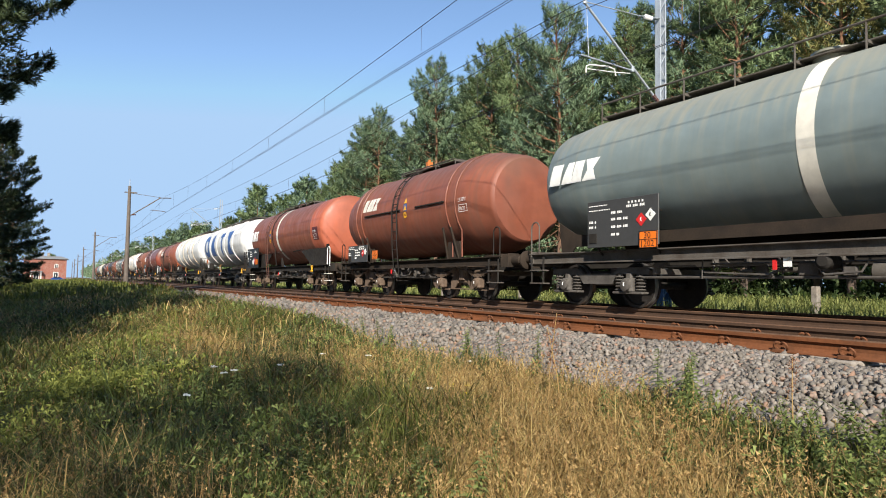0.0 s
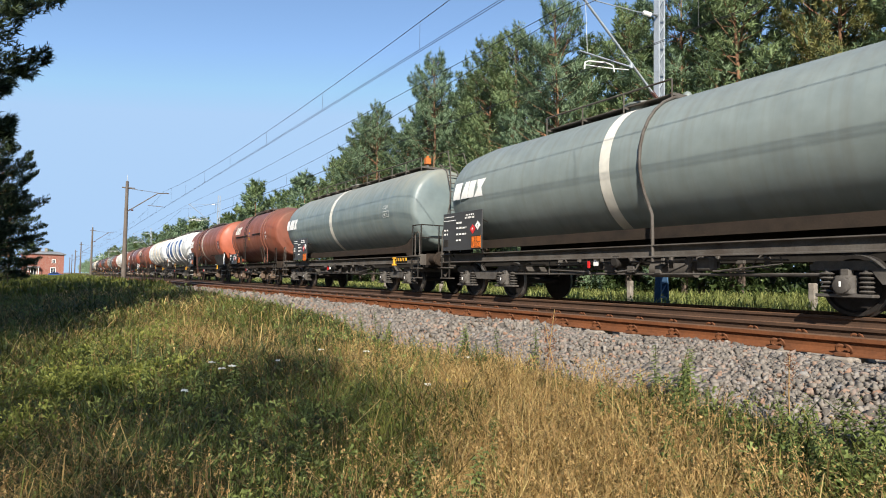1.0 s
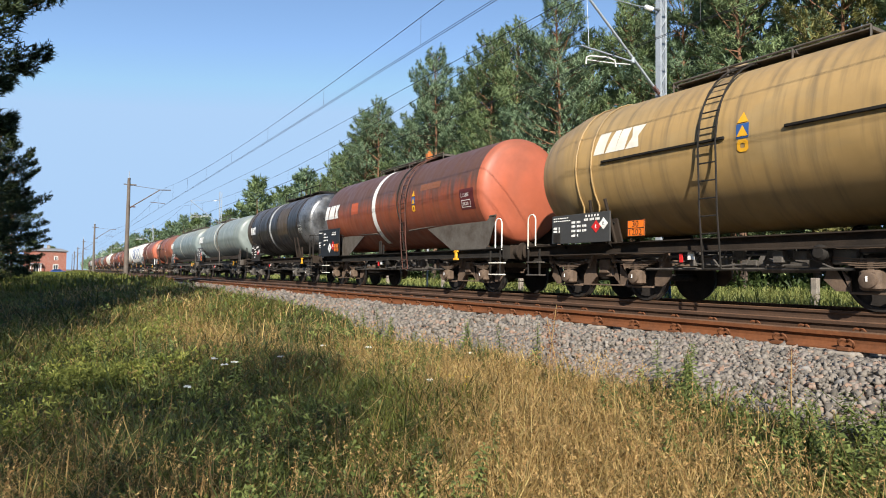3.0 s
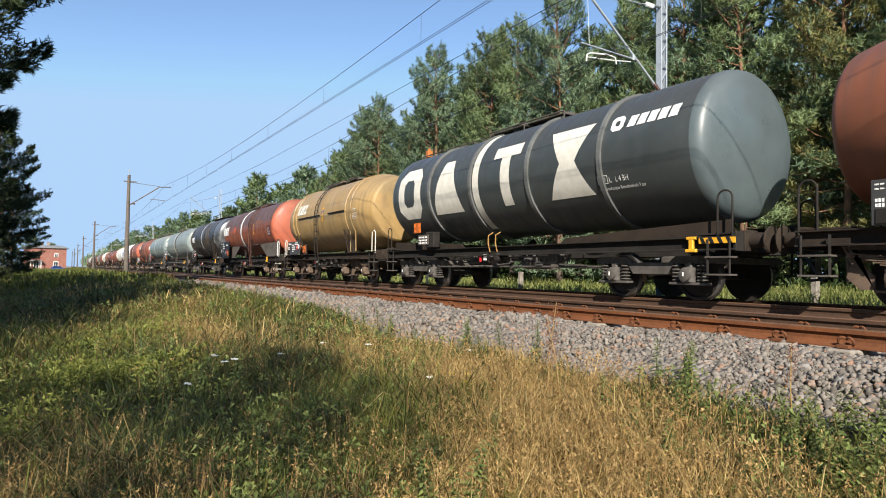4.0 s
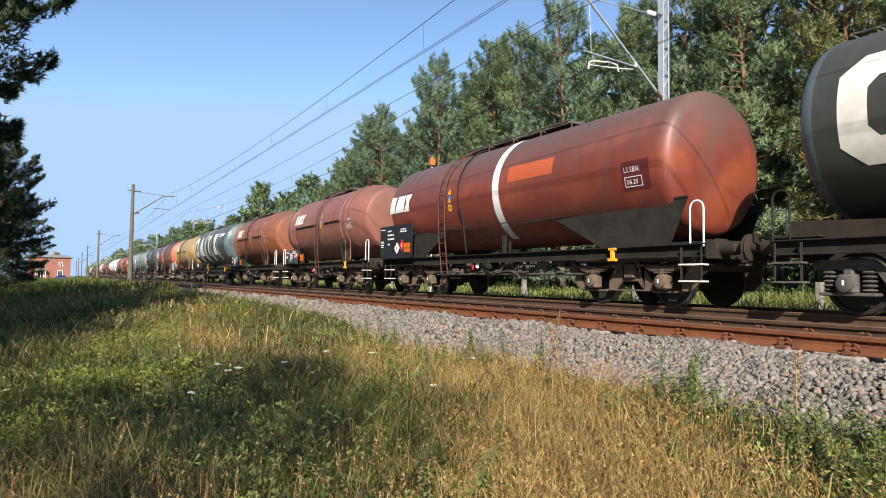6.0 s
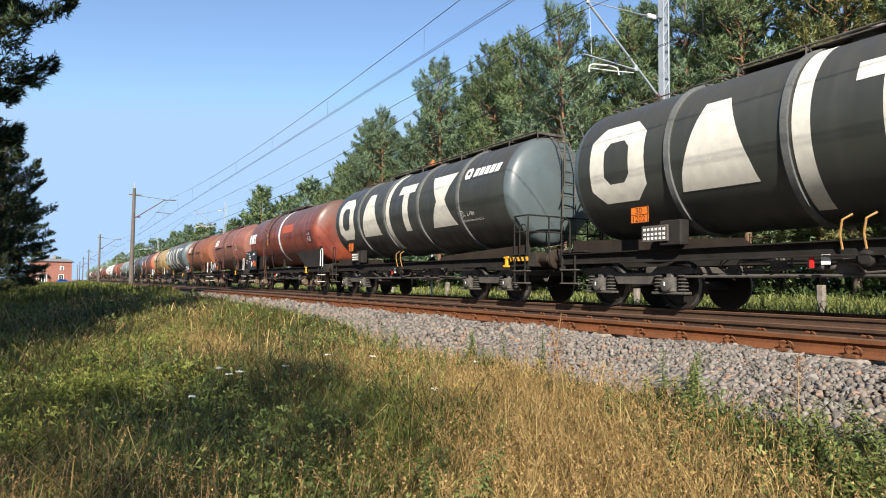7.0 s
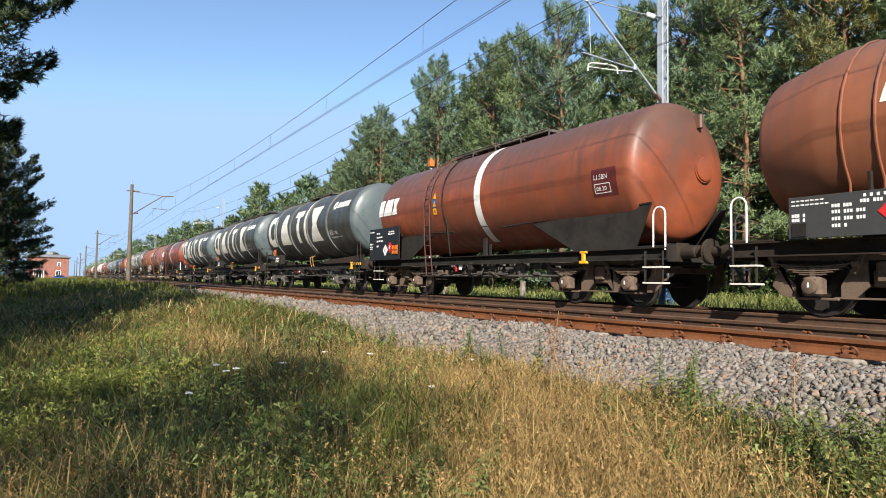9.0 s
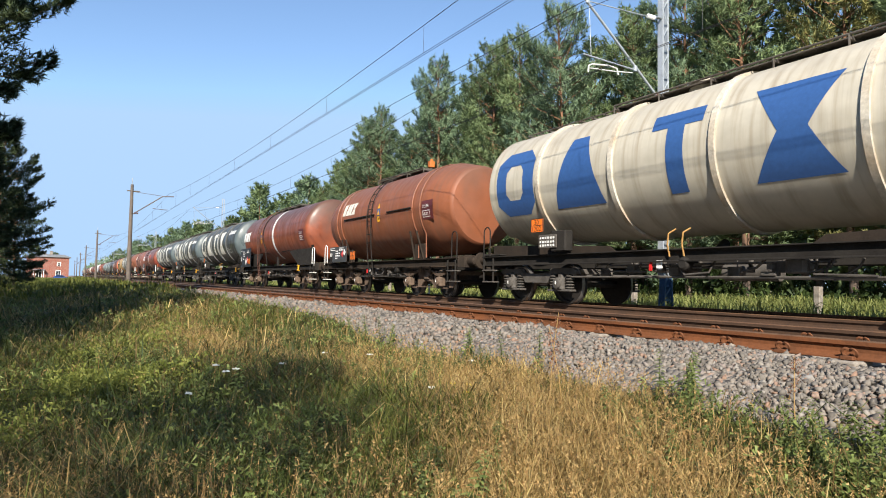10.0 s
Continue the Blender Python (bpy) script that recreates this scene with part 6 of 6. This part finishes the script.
stalk(4.40, 2.55, 0.55, 5, 90)

# ---- ballast stones ----


def build_stones():
    """Broken granite on the near shoulder and between the rails."""
    rs = np.random.default_rng(55)
    base = np.array([(a, b, c) for a in (-1, 1) for b in (-1, 1) for c in (-1, 1)], float) * 0.75
    quads = ((0, 1, 3, 2), (4, 6, 7, 5), (0, 4, 5, 1), (2, 3, 7, 6), (0, 2, 6, 4), (1, 5, 7, 3))
    faces = np.array([t for q in quads for t in ((q[0], q[1], q[2]), (q[0], q[2], q[3]))])
    xs, ys, zs, ss = [], [], [], []
    prof = ([3.9, 4.55, 5.35, 5.6, 6.0], [-0.95, -0.60, -0.25, -0.205, -0.205])
    for y0, y1, per, size in ((0.8, 7, 1250, 0.024), (7, 16, 380, 0.037), (16, 34, 90, 0.06)):
        n = int((y1 - y0) * 1.75 * per)
        x = rs.uniform(4.15, 6.0, n)
        y = rs.uniform(y0, y1, n)
        xs.append(x), ys.append(y), zs.append(np.interp(x, *prof) + 0.03 * np.sin(y * 2.1 + x * 3) + rs.uniform(-0.014, 0.012, n)), ss.append(np.full(n, size))
    for xa, xb, z in ((6.25, 7.5, -0.27), (7.75, 10.0, -0.27)):
        n = 1300
        y = 1 + 30 * rs.random(n) ** 1.5
        xs.append(rs.uniform(xa, xb, n)), ys.append(y), zs.append(np.full(n, z) + rs.uniform(-0.01, 0.03, n)), ss.append(np.full(n, 0.045))
    x, y, z, s = (np.concatenate(a) for a in (xs, ys, zs, ss))
    n = len(x)
    V = base[None] + rs.normal(size=(n, 8, 3)) * 0.26
    V = V * rs.uniform(0.5, 1.25, (n, 1, 3)) * (s * rs.uniform(0.55, 1.4, n))[:, None, None]
    a, b = rs.uniform(0, 6.28, n), rs.uniform(0, 6.28, n)
    ca, sa, cb, sb = np.cos(a), np.sin(a), np.cos(b), np.sin(b)
    X, Y, Z = V[..., 0], V[..., 1], V[..., 2]
    X, Y = X * ca[:, None] - Y * sa[:, None], X * sa[:, None] + Y * ca[:, None]
    Y, Z = Y * cb[:, None] - Z * sb[:, None], Y * sb[:, None] + Z * cb[:, None]
    V = np.stack([X + x[:, None], Y + y[:, None], Z + z[:, None]], -1)
    F = faces[None] + (np.arange(n) * 8)[:, None, None]
    tagged(new("ballast_stones", quick_mesh("ballast_stones", V.reshape(-1, 3), F.reshape(-1, 3), STONE)), "loose grey and pinkish granite stones of the ballast shoulder", "ballast", kind="stuff")


build_stones()

# ---- masts and wires ----


def steel_mast(x, y, label, side):
    """A galvanised mast of two channels laced together, blue at its foot, with its bracket."""
    t = thing("catenary_mast", label, "mast", "masts of the overhead line", at=pose(x, y, -0.55))
    m = Mesh()
    for s in (-1, 1):
        m.box((s * 0.12, 0.09, 5.4), (0.02, 0.18, 8.4), 0.004)
        m.box((s * 0.105, 0.0, 5.4), (0.05, 0.02, 8.4), 0.004)
    part("post", m, GALV, t)
    lace = Mesh()
    for i in range(21):
        z = 1.3 + i * 0.4
        a, b = (-0.12, 0.12) if i % 2 else (0.12, -0.12)
        lace.box((0, 0.0, z + 0.2), (0.03, 0.012, 0.46), 0.003, Matrix.Rotation(math.atan2(a - b, -0.40) + math.pi, 3, "Y"))
    part("lacing", lace, GALV, t)
    foot = Mesh()
    for s in (-1, 1):
        foot.box((s * 0.17, 0.0, 0.6), (0.05, 0.22, 1.3), 0.01, Matrix.Rotation(radians(-s * 5), 3, "Y"))
    for z in (0.2, 0.6, 1.0):
        foot.box((0, 0, z), (0.34, 0.05, 0.05), 0.01)
        foot.box((0, -0.05, z + 0.2), (0.04, 0.02, 0.50), 0.004, Matrix.Rotation(radians(40), 3, "Y"))
    part("foot", foot, BLUEMAST, t)
    part("base", Mesh().box((0, 0, 0.0), (0.8, 0.8, 0.3), 0.04), CONCRETE, t)
    arm(t, side, 0.55)
    return t


def arm(t, side, lift):
    """The bracket that carries the wires: slanting tube, top stay, registration arm. Heights over the rails."""
    part("bracket_tube", Mesh().tube([(side * 0.12, 0, 5.62 + lift), (side * 3.03, 0, 7.88 + lift)], 0.034, 8), GALV, t)
    part("top_stay", Mesh().tube([(side * 0.12, 0, 8.15 + lift), (side * 1.0, 0, 8.02 + lift), (side * 3.03, 0, 7.92 + lift)], 0.014, 6), GALV, t)
    part("registration_tube", Mesh().tube([(side * 1.22, 0, 6.40 + lift), (side * 3.18, 0, 6.47 + lift)], 0.022, 7), GALV, t)
    part("steady_arm", Mesh().tube([(side * 1.9, 0, 6.14 + lift), (side * 1.95, 0, 6.31 + lift), (side * 2.2, 0, 6.34 + lift), (side * 2.86, 0, 6.26 + lift), (side * 2.98, 0, 6.20 + lift), (side * 3.0, 0, 6.02 + lift)], 0.020, 6), WHITE, t)
    part("steady_arm", Mesh().tube([(side * 1.3, 0.05, 6.33 + lift), (side * 2.0, 0.05, 6.24 + lift), (side * 2.9, 0.05, 6.16 + lift)], 0.014, 6), WHITE, t)
    part("drop_rod", Mesh().tube([(side * 2.98, 0, 7.84 + lift), (side * 2.90, 0, 6.48 + lift)], 0.008, 5), GALV, t)
    part("clamp", Mesh().box((side * 1.25, 0, 6.44 + lift), (0.09, 0.09, 0.16), 0.02), GALV, t)
    part("clamp", Mesh().box((side * 3.03, 0, 7.90 + lift), (0.12, 0.08, 0.10), 0.02), GALV, t)
    ribs = [(i * 0.05 + d, q) for i in range(6) for d, q in ((0.0, 0.03), (0.012, 0.065), (0.035, 0.03))]
    slope = math.degrees(math.atan2(2.26, 2.91)) * (1 if side < 0 else -1)
    part("insulator", Mesh().lathe(ribs, (0, 0, 0), "X", 12), INSULATOR, t, at=pose(side * 0.42, 0, 5.85 + lift, 0, slope, 0))
    part("insulator", Mesh().lathe(ribs, (0, 0, 0), "X", 12), WHITE, t, at=pose(side * 0.75, 0, 8.06 + lift))
    part("tie", Mesh().tube([(side * 0.12, 0.06, 8.13 + lift), (side * 0.55, 0.06, 8.11 + lift)], 0.03, 6), GALV, t)


def concrete_mast(x, y, height):
    t = thing("catenary_mast", "weathered brown concrete mast with a bracket over the near track", "mast", "masts of the overhead line", at=pose(x, y, -0.75))
    m = Mesh().tube([(0, 0, 0), (0, 0, height * 0.5), (0, 0, height)], 0.19, 10, 0.11)
    part("post", m, MASTBROWN, t)
    part("cap", Mesh().tube([(0, 0, height), (0, 0, height + 0.5)], 0.03, 6), GALV, t)
    part("cross_arm", Mesh().box((0.1, 0, height - 0.5), (0.9, 0.08, 0.08), 0.01), MASTBROWN, t)
    part("bracket_tube", Mesh().tube([(0.1, 0, 6.0), (2.2, 0, 7.55), (3.0, 0, 7.6)], 0.04, 7), MASTBROWN, t)
    part("top_stay", Mesh().tube([(0.1, 0, height - 0.55), (2.2, 0, 7.58)], 0.018, 5), MASTBROWN, t)
    part("registration_tube", Mesh().tube([(1.5, 0, 6.55), (2.6, 0, 6.5)], 0.025, 6), MASTBROWN, t)
    part("insulator", Mesh().lathe([(0, 0.03), (0.05, 0.07), (0.1, 0.03), (0.15, 0.07), (0.2, 0.03), (0.25, 0.07), (0.3, 0.03)], (0.2, 0, 6.1), "X", 10), INSULATOR, t)
    return t


MASTBROWN = weathered("mast_concrete", (0.15, 0.125, 0.105), (0.09, 0.072, 0.06), 0.6, 0.85, scale=1.5)
LEFT_Y, RIGHT_Y = [-4.0, 54.0, 112.0, 170.0, 228.0, 286.0, 344.0], [-46.0, 12.1, 71.0, 130.0, 188.0, 246.0, 304.0, 362.0]
for my in LEFT_Y[1:]:
    concrete_mast(4.25, my, 8.3)
for i, my in enumerate(RIGHT_Y[1:]):
    steel_mast(14.58, my, "galvanised lattice catenary mast with bracket and insulators behind the train", -1)


def span(ys, x, z_hi, z_lo, z_contact, name):
    """Messenger and contact wires of one track between its masts, with droppers."""
    t = thing(name, "overhead line of messenger, twin contact wires and droppers", "overhead line", "overhead lines", at=pose(x, 0, 0))
    for a, b in zip(ys, ys[1:]):
        h = (b - a) / 2
        c = (a + b) / 2
        pts = [(0, y, z_lo + (z_hi - z_lo) * ((y - c) / h) ** 2) for y in np.linspace(a, b, 17)]
        part("messenger_wire", Mesh().tube(pts, 0.008, 5), WIRE, t)
        for s in (-0.032, 0.032):
            part("contact_wire", Mesh().tube([(s, a, z_contact), (s, c, z_contact - 0.03), (s, b, z_contact)], 0.0065, 5), WIRE, t)
        for y in np.linspace(a + 4, b - 4, 9):
            part("dropper", Mesh().rod((0, y, z_contact), (0, y, z_lo + (z_hi - z_lo) * ((y - c) / h) ** 2), 0.004, 4), WIRE, t)


span(LEFT_Y, TRACK_1, 7.0, 6.18, 5.68, "near_overhead_line")
span(RIGHT_Y, TRACK_2, 7.34, 6.20, 5.63, "far_overhead_line")
feeder = thing("feeder_wire", "thin feeder wire along the far masts", "wire", at=pose(TRACK_2, 0, 0))
for a, b in zip(RIGHT_Y, RIGHT_Y[1:]):
    part("strand", Mesh().tube([(0.15, a, 7.62), (0.15, (a + b) / 2, 7.36), (0.15, b, 7.62)], 0.009, 5), WIRE, feeder)

# ---- things beyond the train ----
sg = thing("orange_marker", "small orange box on a thin steel post", "marker", at=pose(14.6, 25.6, -0.5))
part("post", Mesh().rod((0, 0, 0), (0, 0, 6.3), 0.045, 8), GALV, sg)
part("box", Mesh().box((0, 0, 6.45), (0.26, 0.26, 0.30), 0.03).box((0, 0, 6.65), (0.12, 0.12, 0.12), 0.02), ORANGEBOX := weathered("orange_box", (0.55, 0.17, 0.04), (0.3, 0.1, 0.03), 0.5, 0.6), sg)
post_data = Mesh().box((0, 0, 0.45), (0.16, 0.16, 1.1), 0.02).data("marker_post", CONCRETE)
for px, py in ((15.5, 8.4), (15.4, 14.0), (15.3, 19.5), (15.4, 25.5), (15.2, 31.0)):
    tagged(part("concrete_post", post_data, None, None, at=pose(px, py, -0.5)), "short grey concrete post in the verge grass", "post", "posts of the verge")

# ---- the brick house far off ----
def brick_material():
    n = Nodes("red_brickwork", 0.9)
    b = n.add("ShaderNodeTexBrick", Scale=4.0)
    m = n.add("ShaderNodeMapping")
    m.inputs["Rotation"].default_value = (radians(90), 0, 0)
    n.link(n.tc.outputs["Object"], m.inputs[0])
    n.link(m.outputs[0], b.inputs["Vector"])
    b.inputs["Color1"].default_value, b.inputs["Color2"].default_value, b.inputs["Mortar"].default_value = (0.28, 0.095, 0.06, 1), (0.23, 0.072, 0.048, 1), (0.29, 0.22, 0.19, 1)
    c = n.mix(0.4, b.outputs[0], n.ramp(n.noise(0.8, 4), (0.3, 0.7), (0.7, 1.2)), "MULTIPLY")
    return n.done(c)


def build_house():
    Y, X0, X1, G, TOP = 230.0, -9.9, 1.3, -0.9, 6.0
    w, c = X1 - X0, (X0 + X1) / 2
    t = thing("brick_house", "two-storey red brick station house with a grey roof", "house", at=pose(c, Y, G))
    H = TOP - G
    wall = Mesh()
    # front wall between its openings, then the others
    holes = [(-3.1, -1.5, 0.0, 2.5), (-2.9, -1.9, 4.0, 5.2), (2.1, 3.5, 0.0, 2.9), (2.4, 3.4, 4.2, 5.4)]
    xs = sorted({-w / 2, w / 2, *[h[0] for h in holes], *[h[1] for h in holes]})
    zs = sorted({0.0, H, *[h[2] for h in holes], *[h[3] for h in holes]})
    for xa, xb in zip(xs, xs[1:]):
        for za, zb in zip(zs, zs[1:]):
            mx, mz = (xa + xb) / 2, (za + zb) / 2
            if not any(h[0] < mx < h[1] and h[2] < mz < h[3] for h in holes):
                wall.box((mx, 0.2, mz), (xb - xa, 0.4, zb - za))
    wall.box((-w / 2 + 0.2, 4.6, H / 2), (0.4, 8.4, H)).box((w / 2 - 0.2, 4.6, H / 2), (0.4, 8.4, H)).box((0, 9.0, H / 2), (w, 0.4, H))
    part("wall", wall, brick_material(), t)
    glass = plain("dark_window_glass", (0.03, 0.035, 0.04), 0.1, 0, 0.1)
    roofm = weathered("slate_roof", (0.22, 0.225, 0.23), (0.13, 0.13, 0.13), 0.5, 0.8)
    roof = Mesh().quad_rings([[(-w / 2 - 0.5, -0.5, H), (w / 2 + 0.5, -0.5, H), (w / 2 + 0.5, 9.7, H), (-w / 2 - 0.5, 9.7, H)], [(-w / 2 - 0.5, -0.5, H + 0.18), (w / 2 + 0.5, -0.5, H + 0.18), (w / 2 + 0.5, 9.7, H + 0.18), (-w / 2 - 0.5, 9.7, H + 0.18)],
                              [(-w / 2 + 1.5, 4.0, H + 1.0), (w / 2 - 1.5, 4.0, H + 1.0), (w / 2 - 1.5, 5.2, H + 1.0), (-w / 2 + 1.5, 5.2, H + 1.0)]])
    r = part("roof", roof, roofm, t)
    for cx in (-1.0, 0.7):
        part("chimney", Mesh().box((cx, 3.6, H + 1.1), (0.8, 0.8, 1.6), 0.04).box((cx, 3.6, H + 1.95), (0.95, 0.95, 0.15), 0.02), CONCRETE, r, "pale chimney stack")
    for k, (a, b, za, zb) in enumerate(holes):
        o = part("door" if za == 0.0 else "window", Mesh().box(((a + b) / 2, 0.22, (za + zb) / 2), (b - a, 0.05, zb - za)), glass, t)
        f = Mesh()
        f.box((a + 0.07, 0.1, (za + zb) / 2), (0.16, 0.22, zb - za)).box((b - 0.07, 0.1, (za + zb) / 2), (0.16, 0.22, zb - za)).box(((a + b) / 2, 0.1, zb - 0.07), (b - a, 0.22, 0.16)).box(((a + b) / 2, 0.15, (za + zb) / 2), (0.08, 0.1, zb - za))
        part("frame", f, WHITE, o)
    part("porch_roof", Mesh().box((-2.3, -0.7, 2.9), (3.2, 1.6, 0.2), 0.03, Matrix.Rotation(radians(10), 3, "X")), roofm, t)
    for cx in (-3.6, -1.0):
        part("porch_post", Mesh().box((cx, -1.3, 1.35), (0.2, 0.2, 2.7), 0.02), WHITE, t)


build_house()


def build_car():
    t = thing("parked_car", "small blue hatchback parked beside the brick house", "car", at=pose(-0.6, 216.0, -0.95))
    paint = plain("blue_car_paint", (0.03, 0.09, 0.32), 0.25, 0.2, 0.1)
    glass = plain("car_glass", (0.02, 0.025, 0.03), 0.05, 0, 0.05)
    body = [(-2.0, 0.25), (2.0, 0.25), (2.05, 0.65), (1.9, 0.85), (1.0, 0.98), (0.4, 1.42), (-1.2, 1.45), (-1.85, 1.0), (-2.05, 0.8)]
    part("body", Mesh().quad_rings([[(y, x, z) for y, z in body] for x in (-0.82, 0.82)]), paint, t)
    part("side_window", Mesh().quad_rings([[(y, x, z) for y, z in ((-1.55, 1.0), (0.75, 1.0), (0.35, 1.36), (-1.1, 1.38))] for x in (-0.835, 0.835)]), glass, t)
    for x in (-1.3, 1.25):
        for y in (-0.75, 0.75):
            wl = part("wheel", Mesh().lathe([(y - 0.1, 0.2), (y - 0.1, 0.31), (y + 0.1, 0.31), (y + 0.1, 0.2)], (x, 0, 0.31), "Y", 18), BLACK, t)
            part("rim", Mesh().lathe([(y - 0.108, 0.0), (y - 0.108, 0.19), (y + 0.108, 0.19), (y + 0.108, 0.0)], (x, 0, 0.31), "Y", 14), GALV, wl)
    for s in (-0.6, 0.6):
        part("headlight", Mesh().box((2.0, s, 0.72), (0.12, 0.3, 0.14), 0.03), WHITE, t)


build_car()


def motions():
    """The train runs at a steady pace, and its wheels roll."""
    for w, y0 in WAGONS:
        walk(w, [(t, pose(TRACK_2, y0 + SPEED * t, 0)) for t in (0.0, 2.5, 5.0, 7.5, 10.0)])
    step = math.degrees(SPEED / FPS / WHEEL_R)
    for w, y in WHEELSETS:
        walk(w, [(i / FPS, pose(0, y, 0, -step * i)) for i in range(301)])


motions()
